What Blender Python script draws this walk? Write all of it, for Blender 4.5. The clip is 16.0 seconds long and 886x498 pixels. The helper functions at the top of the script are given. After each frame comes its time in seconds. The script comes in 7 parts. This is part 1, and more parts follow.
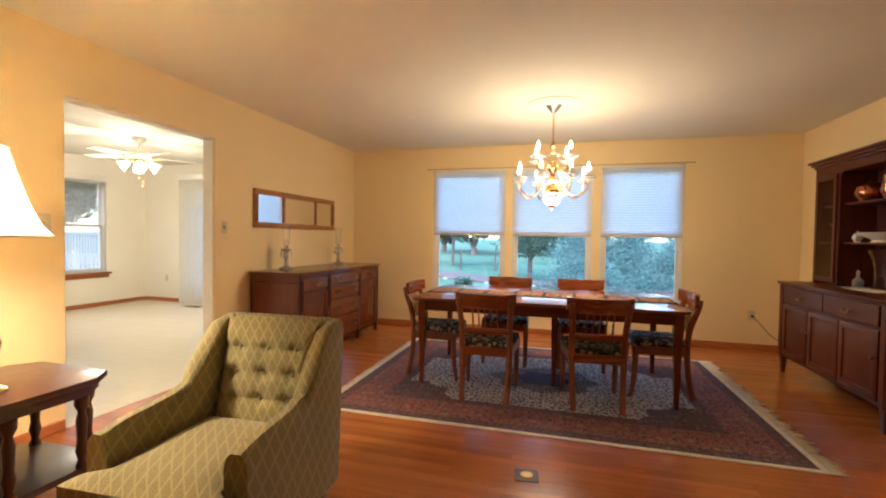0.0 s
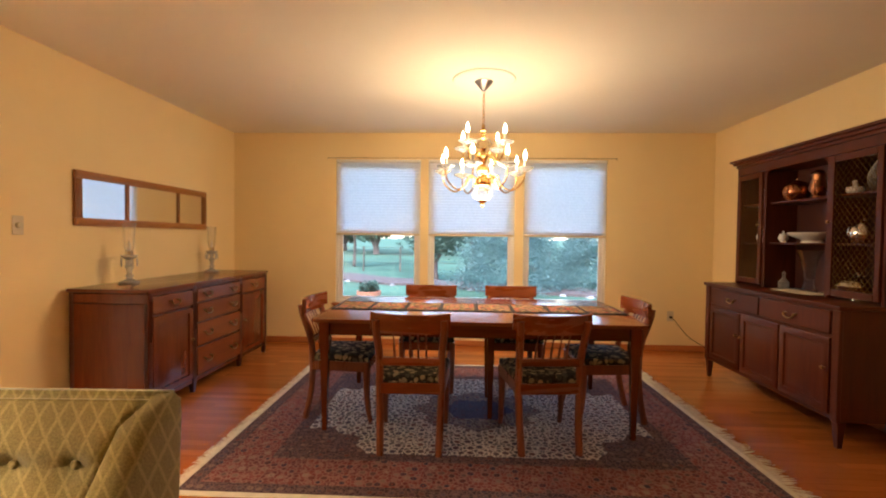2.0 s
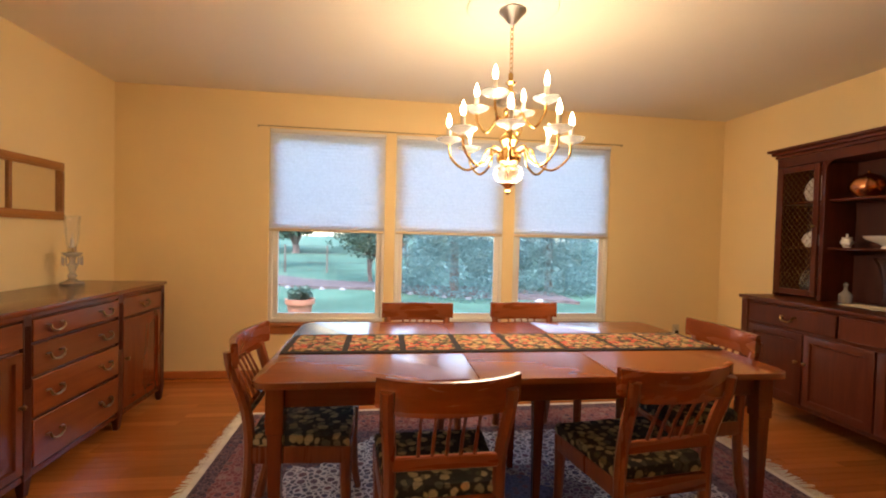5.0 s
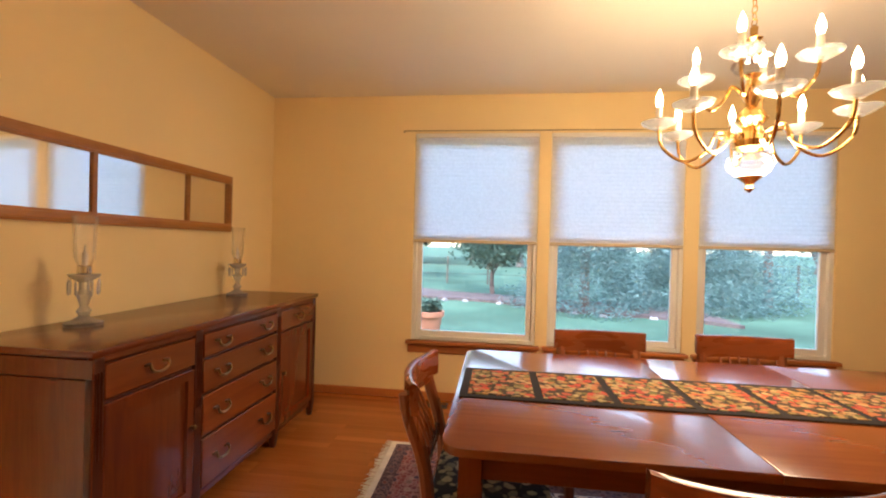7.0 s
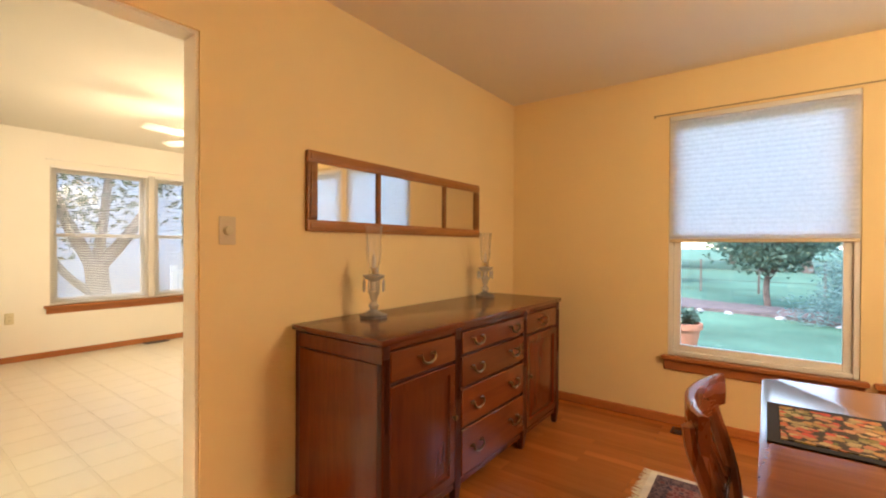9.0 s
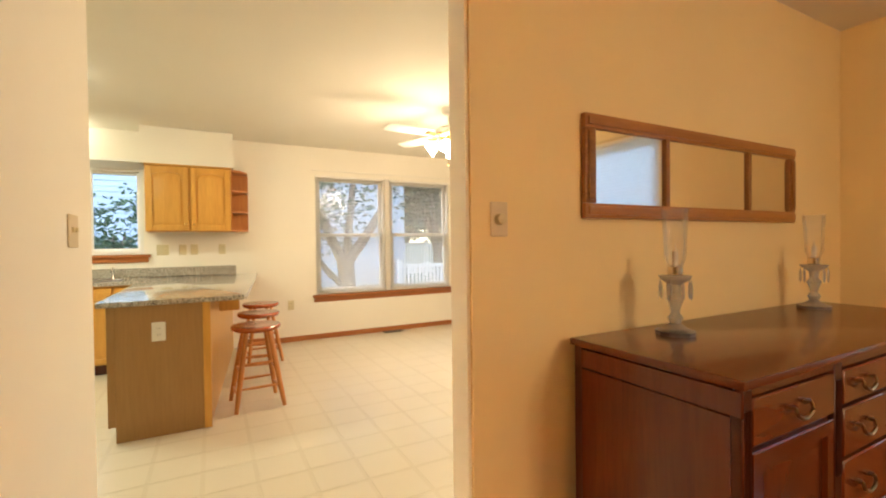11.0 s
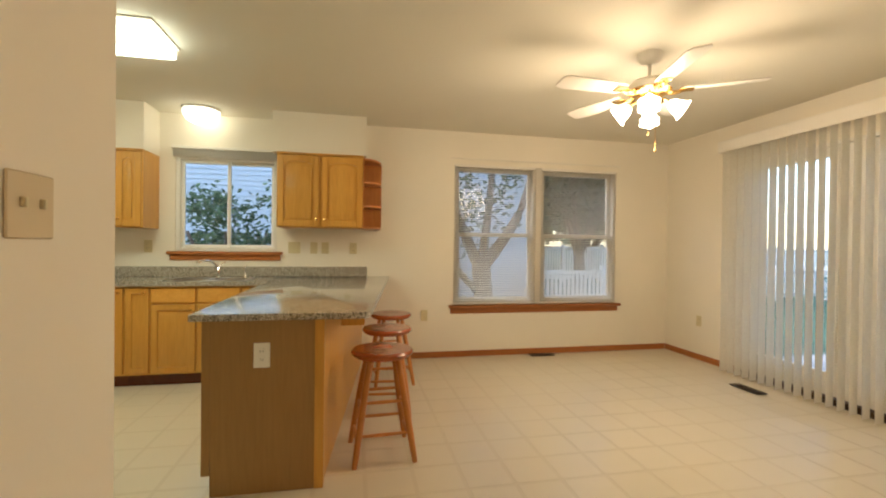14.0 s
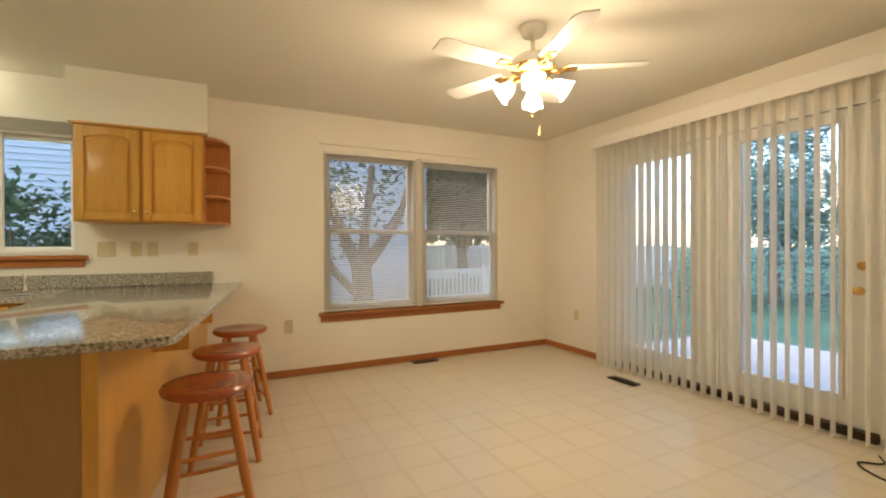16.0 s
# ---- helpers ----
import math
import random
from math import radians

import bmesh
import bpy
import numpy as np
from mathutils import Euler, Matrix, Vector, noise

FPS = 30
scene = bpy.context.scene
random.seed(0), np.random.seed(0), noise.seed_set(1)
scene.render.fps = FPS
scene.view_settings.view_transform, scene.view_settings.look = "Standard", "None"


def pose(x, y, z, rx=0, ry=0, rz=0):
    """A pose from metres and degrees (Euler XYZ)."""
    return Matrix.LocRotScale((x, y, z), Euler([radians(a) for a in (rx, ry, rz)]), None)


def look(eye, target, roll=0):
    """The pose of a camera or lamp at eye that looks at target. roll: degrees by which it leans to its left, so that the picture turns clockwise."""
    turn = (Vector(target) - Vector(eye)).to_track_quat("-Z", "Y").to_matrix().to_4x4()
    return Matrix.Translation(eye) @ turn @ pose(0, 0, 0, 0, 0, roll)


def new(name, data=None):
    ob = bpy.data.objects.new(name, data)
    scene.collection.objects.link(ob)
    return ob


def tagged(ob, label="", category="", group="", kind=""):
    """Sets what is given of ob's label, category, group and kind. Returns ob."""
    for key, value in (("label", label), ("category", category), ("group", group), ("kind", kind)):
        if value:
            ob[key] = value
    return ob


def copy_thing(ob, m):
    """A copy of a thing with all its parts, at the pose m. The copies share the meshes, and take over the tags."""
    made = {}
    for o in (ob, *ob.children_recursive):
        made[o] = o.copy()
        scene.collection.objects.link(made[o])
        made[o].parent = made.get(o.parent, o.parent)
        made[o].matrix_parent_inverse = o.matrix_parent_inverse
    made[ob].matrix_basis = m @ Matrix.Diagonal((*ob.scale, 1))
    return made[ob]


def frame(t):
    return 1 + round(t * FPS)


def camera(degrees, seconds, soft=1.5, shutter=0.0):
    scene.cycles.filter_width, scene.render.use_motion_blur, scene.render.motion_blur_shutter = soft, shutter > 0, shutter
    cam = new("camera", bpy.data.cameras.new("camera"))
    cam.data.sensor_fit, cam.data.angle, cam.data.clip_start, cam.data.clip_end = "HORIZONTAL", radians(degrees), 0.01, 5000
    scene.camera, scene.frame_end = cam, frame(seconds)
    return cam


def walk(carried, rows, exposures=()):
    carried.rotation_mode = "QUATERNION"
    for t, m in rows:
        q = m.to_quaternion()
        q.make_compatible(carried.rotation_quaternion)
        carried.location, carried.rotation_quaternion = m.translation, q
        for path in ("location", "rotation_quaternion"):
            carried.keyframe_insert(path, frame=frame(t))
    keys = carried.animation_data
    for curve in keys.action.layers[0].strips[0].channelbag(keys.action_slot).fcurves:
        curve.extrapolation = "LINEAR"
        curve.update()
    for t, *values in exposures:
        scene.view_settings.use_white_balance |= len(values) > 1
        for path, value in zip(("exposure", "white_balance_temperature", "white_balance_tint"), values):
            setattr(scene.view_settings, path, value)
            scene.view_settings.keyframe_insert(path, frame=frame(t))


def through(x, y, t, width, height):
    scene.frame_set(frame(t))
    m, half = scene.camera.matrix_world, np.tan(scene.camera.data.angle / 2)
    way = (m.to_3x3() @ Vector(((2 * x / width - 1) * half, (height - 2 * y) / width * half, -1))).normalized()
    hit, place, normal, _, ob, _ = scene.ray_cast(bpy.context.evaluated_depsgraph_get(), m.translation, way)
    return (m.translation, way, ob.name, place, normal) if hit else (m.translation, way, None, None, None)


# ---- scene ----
cam = camera(91.0, 16.0, 2.0)
PATH = [
    (0, (-0.188, -0.014, 1.219), (-0.729, 1.911, 1.168), 0.9),
    (0.5, (-0.159, 0.202, 1.219), (-0.629, 2.145, 1.162), 0.8),
    (1, (-0.214, 0.413, 1.219), (-0.59, 2.377, 1.162), 0.9),
    (1.5, (-0.323, 0.572, 1.23), (-0.57, 2.556, 1.175), 0.9),
    (2, (-0.452, 0.719, 1.238), (-0.547, 2.716, 1.188), 0.7),
    (2.5, (-0.631, 0.92, 1.241), (-0.559, 2.918, 1.193), 0.5),
    (3, (-0.659, 1.096, 1.257), (-0.478, 3.087, 1.205), 0.3),
    (5.5, (-1.03, 1.981, 1.233), (-0.764, 3.963, 1.183), 1.4),
    (6, (-1.098, 2.107, 1.244), (-0.976, 4.103, 1.204), 1.9),
    (6.5, (-1.195, 2.202, 1.229), (-1.238, 4.201, 1.209), 1.7),
    (7, (-1.266, 2.262, 1.237), (-1.512, 4.247, 1.222), 1.5),
    (7.5, (-1.275, 2.312, 1.231), (-1.782, 4.247, 1.224), 0.7),
    (8, (-1.315, 2.31, 1.229), (-2.057, 4.168, 1.221), 0.4),
    (8.5, (-1.342, 2.325, 1.236), (-2.317, 4.071, 1.218), 0.2),
    (9, (-1.382, 2.331, 1.225), (-2.578, 3.935, 1.213), 0.3),
    (9.5, (-1.461, 2.331, 1.227), (-2.845, 3.775, 1.21), 0.6),
    (10, (-1.602, 2.356, 1.226), (-3.139, 3.635, 1.205), 0.6),
    (10.2, (-1.674, 2.368, 1.225), (-3.266, 3.578, 1.201), 0.3),
    (12.3, (-2.412, 2.432, 1.185), (-4.341, 2.958, 1.162), 0.0),
    (12.5, (-2.484, 2.451, 1.188), (-4.428, 2.918, 1.165), 0.4),
    (13, (-2.725, 2.431, 1.202), (-4.687, 2.82, 1.175), 1.0),
    (13.5, (-2.854, 2.478, 1.2), (-4.822, 2.83, 1.182), 1.1),
    (14, (-3.025, 2.517, 1.205), (-4.985, 2.914, 1.189), 0.7),
    (14.5, (-3.185, 2.565, 1.203), (-5.123, 3.056, 1.182), 0.2),
    (15, (-3.288, 2.636, 1.211), (-5.194, 3.242, 1.184), -0.0),
    (15.5, (-3.363, 2.708, 1.218), (-5.222, 3.445, 1.191), -0.1),
    (16, (-3.461, 2.758, 1.173), (-5.254, 3.644, 1.164), -0.2),
]
EXPOSURE = [(0.0, 2.9, 5450, 11), (1.0, 2.86, 5850, 14), (2.5, 2.9, 6250, 17), (6.5, 2.9, 6300, 18), (8.5, 3.02, 6450, 16),
            (10.2, 3.05, 6400, 14), (12.3, 2.48, 6400, 13), (13.2, 2.2, 6400, 13), (16.0, 2.09, 6450, 14)]
walk(cam, [(t, look(eye, target, roll)) for t, eye, target, roll in PATH], EXPOSURE)

# ---- light: evening sky outside, lamps inside ----
world = bpy.data.worlds.new("evening_sky")
scene.world = world
world.use_nodes = True
wn = world.node_tree
sky = wn.nodes.new("ShaderNodeTexSky")
sky.sky_type, sky.sun_disc = "NISHITA", False
sky.sun_elevation, sky.sun_rotation = radians(45), radians(200)
sky.air_density, sky.dust_density = 1.2, 1.0
wn.nodes["Background"].inputs["Strength"].default_value = 0.15
wn.links.new(sky.outputs["Color"], wn.nodes["Background"].inputs["Color"])


def sun_lamp(energy, colour, elevation, rotation, angle):
    d = bpy.data.lights.new("sun", "SUN")
    d.energy, d.color, d.angle = energy, colour, radians(angle)
    ob = new("sun", d)
    ob.rotation_euler = (radians(90 - elevation), 0, radians(180 - rotation))
    return ob


sun_lamp(1.4, (1.0, 0.98, 0.95), 45, 200, 70)


def lamp(name, at, watts, colour, size):
    d = bpy.data.lights.new(name, "POINT")
    d.energy, d.color, d.shadow_soft_size = watts, colour, size
    ob = new(name, d)
    ob.location = at
    return ob


lamp("chandelier_bulbs", (-0.315, 4.06, 1.64), 10.3, (1.0, 0.75, 0.47), 0.22)
lamp("fan_bulbs", (-5.49, 4.345, 1.84), 9.6, (1.0, 0.78, 0.51), 0.27)
lamp("table_lamp_bulb", (-2.37, 1.11, 1.30), 11.0, (1.0, 0.76, 0.49), 0.06)


def tube_lamp(at, watts, colour, sx, sy):
    d = bpy.data.lights.new("fluorescent_tubes", "AREA")
    d.shape, d.size, d.size_y, d.energy, d.color = "RECTANGLE", sx, sy, watts, colour
    ob = new("fluorescent_tubes", d)
    ob.location = at
    return ob


tube_lamp((-5.90, 0.79, 2.34), 3.0, (0.90, 1.0, 0.72), 0.36, 1.2)


# ---- building helpers ----
def part(name, bm, material, parent, label="", smooth=True):
    """Link a bmesh as one mesh object under a thing or a part."""
    me = bpy.data.meshes.new(name)
    bmesh.ops.recalc_face_normals(bm, faces=bm.faces)
    bm.to_mesh(me)
    bm.free()
    me.materials.append(material)
    if smooth:
        me.shade_smooth()
        me.set_sharp_from_angle(angle=radians(38))
    ob = new(name, me)
    if parent is not None:
        ob.parent = parent
    if label:
        ob["label"] = label
    return ob


def thing(name, at, rz=0.0, label="", category="", group="", kind=""):
    ob = new(name)
    ob.empty_display_size = 0.1
    ob.matrix_basis = pose(at[0], at[1], at[2], 0, 0, rz)
    return tagged(ob, label, category, group, kind)


def structure(name, bm, material, label="", smooth=False):
    return tagged(part(name, bm, material, None, smooth=smooth), label, "", "", "structure")


def B():
    return bmesh.new()


def bx(bm, x0, y0, z0, x1, y1, z1, b=0.0, seg=1):
    """A box, with bevelled edges where b is given."""
    vs = [bm.verts.new((x, y, z)) for z in (z0, z1) for y in (y0, y1) for x in (x0, x1)]
    fs = [bm.faces.new([vs[i] for i in q]) for q in ((0, 2, 3, 1), (4, 5, 7, 6), (0, 1, 5, 4), (2, 6, 7, 3), (0, 4, 6, 2), (1, 3, 7, 5))]
    if b:
        es = list({e for f in fs for e in f.edges})
        bmesh.ops.bevel(bm, geom=es, offset=b, segments=seg, affect="EDGES", profile=0.6)
    return bm


def lathe(bm, prof, n=20, at=(0, 0, 0)):
    """Turn a profile of (radius, height) round the upright axis."""
    rings = []
    for r, z in prof:
        if r < 1e-5:
            rings.append([bm.verts.new((at[0], at[1], at[2] + z))])
        else:
            rings.append([bm.verts.new((at[0] + r * math.cos(a), at[1] + r * math.sin(a), at[2] + z)) for a in (2 * math.pi * i / n for i in range(n))])
    for p, q in zip(rings, rings[1:]):
        if len(p) == 1 and len(q) == 1:
            continue
        for i in range(n):
            j = (i + 1) % n
            if len(p) == 1:
                bm.faces.new((p[0], q[j], q[i]))
            elif len(q) == 1:
                bm.faces.new((p[i], p[j], q[0]))
            else:
                bm.faces.new((p[i], p[j], q[j], q[i]))
    return bm


def tube(bm, pts, r, n=8, flat=1.0):
    """Sweep a round section along points; r is one radius or one for each point."""
    pts = [Vector(p) for p in pts]
    rs = r if isinstance(r, (list, tuple)) else [r] * len(pts)
    rings = []
    for i, p in enumerate(pts):
        d = (pts[min(i + 1, len(pts) - 1)] - pts[max(i - 1, 0)]).normalized()
        ref = Vector((0, 0, 1)) if abs(d.z) < 0.9 else Vector((1, 0, 0))
        u = d.cross(ref).normalized()
        v = u.cross(d).normalized()
        rings.append([bm.verts.new(p + rs[i] * (math.cos(a) * u + flat * math.sin(a) * v)) for a in (2 * math.pi * k / n for k in range(n))])
    for p, q in zip(rings, rings[1:]):
        for i in range(n):
            j = (i + 1) % n
            bm.faces.new((p[i], p[j], q[j], q[i]))
    bm.faces.new(rings[0][::-1])
    bm.faces.new(rings[-1])
    return bm


def curve_pts(ctrl, n=6):
    """Smooth points through control points (Catmull-Rom)."""
    c = [Vector(p) for p in ctrl]
    c = [2 * c[0] - c[1]] + c + [2 * c[-1] - c[-2]]
    out = []
    for i in range(1, len(c) - 2):
        for k in range(n):
            t = k / n
            out.append(0.5 * (2 * c[i] + (c[i + 1] - c[i - 1]) * t + (2 * c[i - 1] - 5 * c[i] + 4 * c[i + 1] - c[i + 2]) * t * t + (3 * c[i] - c[i - 1] - 3 * c[i + 1] + c[i + 2]) * t ** 3))
    out.append(c[-2])
    return out


def prism(bm, poly, z0, z1, b=0.0):
    lo = [bm.verts.new((x, y, z0)) for x, y in poly]
    hi = [bm.verts.new((x, y, z1)) for x, y in poly]
    fs = [bm.faces.new(lo[::-1]), bm.faces.new(hi)]
    n = len(poly)
    for i in range(n):
        fs.append(bm.faces.new((lo[i], lo[(i + 1) % n], hi[(i + 1) % n], hi[i])))
    if b:
        es = list({e for f in fs[:2] for e in f.edges})
        bmesh.ops.bevel(bm, geom=es, offset=b, segments=2, affect="EDGES", profile=0.6)
    return bm


def taper(bm, x, y, z0, z1, w0, w1, b=0.0):
    """A square leg, w0 wide below and w1 above."""
    vs = []
    for z, w in ((z0, w0), (z1, w1)):
        vs += [bm.verts.new((x + sx * w / 2, y + sy * w / 2, z)) for sx, sy in ((-1, -1), (1, -1), (1, 1), (-1, 1))]
    fs = [bm.faces.new(vs[3::-1]), bm.faces.new(vs[4:])]
    fs += [bm.faces.new((vs[i], vs[(i + 1) % 4], vs[4 + (i + 1) % 4], vs[4 + i])) for i in range(4)]
    if b:
        bmesh.ops.bevel(bm, geom=list({e for f in fs for e in f.edges}), offset=b, segments=1, affect="EDGES")
    return bm


def rounded(x0, y0, x1, y1, r, n=5):
    out = []
    for cx, cy, a0 in ((x1 - r, y1 - r, 0), (x0 + r, y1 - r, 90), (x0 + r, y0 + r, 180), (x1 - r, y0 + r, 270)):
        out += [(cx + r * math.cos(radians(a0 + 90 * k / n)), cy + r * math.sin(radians(a0 + 90 * k / n))) for k in range(n + 1)]
    return out


# ---- materials ----
def nodes_of(name):
    m = bpy.data.materials.new(name)
    m.use_nodes = True
    nt = m.node_tree
    return m, nt, nt.nodes["Principled BSDF"]


def add(nt, kind, **props):
    n = nt.nodes.new(kind)
    for k, v in props.items():
        n.inputs[k.replace("_", " ")].default_value = v
    return n


def coords(nt, scale=(1, 1, 1), rot=(0, 0, 0), jitter=0.0):
    tc = nt.nodes.new("ShaderNodeTexCoord")
    mp = add(nt, "ShaderNodeMapping")
    mp.inputs["Scale"].default_value = scale
    mp.inputs["Rotation"].default_value = [radians(a) for a in rot]
    nt.links.new(tc.outputs["Object"], mp.inputs["Vector"])
    if jitter:
        oi = nt.nodes.new("ShaderNodeObjectInfo")
        mul = nt.nodes.new("ShaderNodeVectorMath")
        mul.operation = "MULTIPLY_ADD"
        mul.inputs[1].default_value = (jitter, jitter * 1.7, jitter * 0.6)
        nt.links.new(oi.outputs["Random"], mul.inputs[0])
        nt.links.new(mp.outputs["Vector"], mul.inputs[2])
        return mul.outputs["Vector"]
    return mp.outputs["Vector"]


def ramp(nt, fac, stops):
    r = nt.nodes.new("ShaderNodeValToRGB")
    el = r.color_ramp.elements
    while len(el) < len(stops):
        el.new(0.5)
    for e, (p, c) in zip(el, stops):
        e.position, e.color = p, (*c, 1)
    nt.links.new(fac, r.inputs["Fac"])
    return r.outputs["Color"]


def mixc(nt, fac, a, b, mode="MIX"):
    m = nt.nodes.new("ShaderNodeMix")
    m.data_type, m.blend_type = "RGBA", mode
    for sock, v in ((m.inputs["Factor"], fac), (m.inputs[6], a), (m.inputs[7], b)):
        if hasattr(v, "links"):
            nt.links.new(v, sock)
        else:
            sock.default_value = (*v, 1) if isinstance(v, tuple) else v
    return m.outputs[2]


def bump(nt, bsdf, height, strength=0.2, dist=0.002):
    b = add(nt, "ShaderNodeBump", Strength=strength, Distance=dist)
    nt.links.new(height, b.inputs["Height"])
    nt.links.new(b.outputs["Normal"], bsdf.inputs["Normal"])


def plain(name, col, rough=0.5, metal=0.0, vary=0.12, scale=3.0, fine=120.0, bumps=0.1, **extra):
    """A paint, metal or ceramic: base colour with two scales of unevenness and a fine relief."""
    m, nt, p = nodes_of(name)
    v = coords(nt, jitter=3.0)
    big, small = add(nt, "ShaderNodeTexNoise", Scale=scale, Detail=4.0), add(nt, "ShaderNodeTexNoise", Scale=fine, Detail=3.0)
    for n in (big, small):
        nt.links.new(v, n.inputs["Vector"])
    c = ramp(nt, big.outputs["Fac"], [(0.3, tuple(x * (1 - vary) for x in col)), (0.7, tuple(min(1, x * (1 + vary * 0.6)) for x in col))])
    nt.links.new(c, p.inputs["Base Color"])
    mr = add(nt, "ShaderNodeMapRange", To_Min=max(0.02, rough - 0.04), To_Max=min(1, rough + 0.06))
    nt.links.new(big.outputs["Fac"], mr.inputs["Value"])
    nt.links.new(mr.outputs["Result"], p.inputs["Roughness"])
    p.inputs["Metallic"].default_value = metal
    if bumps:
        bump(nt, p, small.outputs["Fac"], bumps, 0.001)
    for k, val in extra.items():
        p.inputs[k.replace("_", " ")].default_value = val
    return m


def wood(name, dark, light, axis="x", rough=0.35, grain=1.0, coat=0.0, vary=0.25, spec=0.5, streak=0.12, spread=(0.08, 0.12), relief=0.12):
    """Timber with grain along one axis, streaks, figure and a change from piece to piece."""
    m, nt, p = nodes_of(name)
    k = {"x": (1.2, 14, 14), "y": (14, 1.2, 14), "z": (14, 14, 1.2)}[axis]
    v = coords(nt, tuple(c * grain for c in k), jitter=9.0)
    n1 = add(nt, "ShaderNodeTexNoise", Scale=1.6, Detail=6.0, Distortion=1.2)
    n2 = add(nt, "ShaderNodeTexNoise", Scale=9.0, Detail=4.0)
    for n in (n1, n2):
        nt.links.new(v, n.inputs["Vector"])
    c = ramp(nt, n1.outputs["Fac"], [(0.2, dark), (0.5, tuple((a + b) / 2 for a, b in zip(dark, light))), (0.82, light)])
    c = mixc(nt, streak, c, ramp(nt, n2.outputs["Fac"], [(0.35, tuple(x * 0.45 for x in dark)), (0.6, light)]))
    oi = nt.nodes.new("ShaderNodeObjectInfo")
    tone = add(nt, "ShaderNodeMapRange", To_Min=1 - vary, To_Max=1 + vary * 0.6)
    nt.links.new(oi.outputs["Random"], tone.inputs["Value"])
    cb = nt.nodes.new("ShaderNodeCombineColor")
    for s in ("Red", "Green", "Blue"):
        nt.links.new(tone.outputs["Result"], cb.inputs[s])
    c = mixc(nt, 1.0, c, cb.outputs["Color"], "MULTIPLY")
    nt.links.new(c, p.inputs["Base Color"])
    mr = add(nt, "ShaderNodeMapRange", To_Min=rough - spread[0], To_Max=rough + spread[1])
    nt.links.new(n1.outputs["Fac"], mr.inputs["Value"])
    nt.links.new(mr.outputs["Result"], p.inputs["Roughness"])
    p.inputs["Coat Weight"].default_value, p.inputs["Coat Roughness"].default_value = coat, 0.12
    p.inputs["Specular IOR Level"].default_value = spec
    bump(nt, p, n2.outputs["Fac"], relief, 0.001)
    return m


def glow(name, col, strength):
    m, nt, p = nodes_of(name)
    p.inputs["Base Color"].default_value = (0.9, 0.88, 0.84, 1)
    p.inputs["Emission Color"].default_value, p.inputs["Emission Strength"].default_value = (*col, 1), strength
    return m


def clear(name, tint=(1, 1, 1), gloss=1.0, milk=0.0):
    """A thin pane: straight through, with a mirror's share by Fresnel."""
    m, nt, p = nodes_of(name)
    nt.nodes.remove(p)
    t, g, mx, fr = nt.nodes.new("ShaderNodeBsdfTransparent"), nt.nodes.new("ShaderNodeBsdfGlossy"), nt.nodes.new("ShaderNodeMixShader"), add(nt, "ShaderNodeFresnel", IOR=1.45)
    t.inputs["Color"].default_value = (*tint, 1)
    g.inputs["Roughness"].default_value = 0.02
    k = nt.nodes.new("ShaderNodeMath")
    k.operation, k.use_clamp = "MULTIPLY", True
    k.inputs[1].default_value = gloss
    nt.links.new(fr.outputs["Fac"], k.inputs[0])
    nt.links.new(k.outputs[0], mx.inputs["Fac"])
    nt.links.new(t.outputs[0], mx.inputs[1])
    nt.links.new(g.outputs[0], mx.inputs[2])
    out = mx.outputs[0]
    if milk:
        df, m2 = nt.nodes.new("ShaderNodeBsdfTranslucent"), nt.nodes.new("ShaderNodeMixShader")
        d2, m3 = nt.nodes.new("ShaderNodeBsdfDiffuse"), nt.nodes.new("ShaderNodeMixShader")
        m3.inputs["Fac"].default_value, m2.inputs["Fac"].default_value = 0.5, milk
        nt.links.new(df.outputs[0], m3.inputs[1])
        nt.links.new(d2.outputs[0], m3.inputs[2])
        nt.links.new(out, m2.inputs[1])
        nt.links.new(m3.outputs[0], m2.inputs[2])
        out = m2.outputs[0]
    nt.links.new(out, nt.nodes["Material Output"].inputs["Surface"])
    return m


def fabric_shade(name, col, through, rough=0.8):
    """Cloth or vinyl that lets part of the light through."""
    m, nt, p = nodes_of(name)
    tr, mx = nt.nodes.new("ShaderNodeBsdfTranslucent"), nt.nodes.new("ShaderNodeMixShader")
    v = coords(nt, (1, 1, 1))
    n = add(nt, "ShaderNodeTexNoise", Scale=60.0, Detail=3.0)
    nt.links.new(v, n.inputs["Vector"])
    c = ramp(nt, n.outputs["Fac"], [(0.3, tuple(x * 0.92 for x in col)), (0.7, col)])
    nt.links.new(c, p.inputs["Base Color"])
    nt.links.new(c, tr.inputs["Color"])
    p.inputs["Roughness"].default_value = rough
    mx.inputs["Fac"].default_value = through
    nt.links.new(p.outputs[0], mx.inputs[1])
    nt.links.new(tr.outputs[0], mx.inputs[2])
    nt.links.new(mx.outputs[0], nt.nodes["Material Output"].inputs["Surface"])
    return m


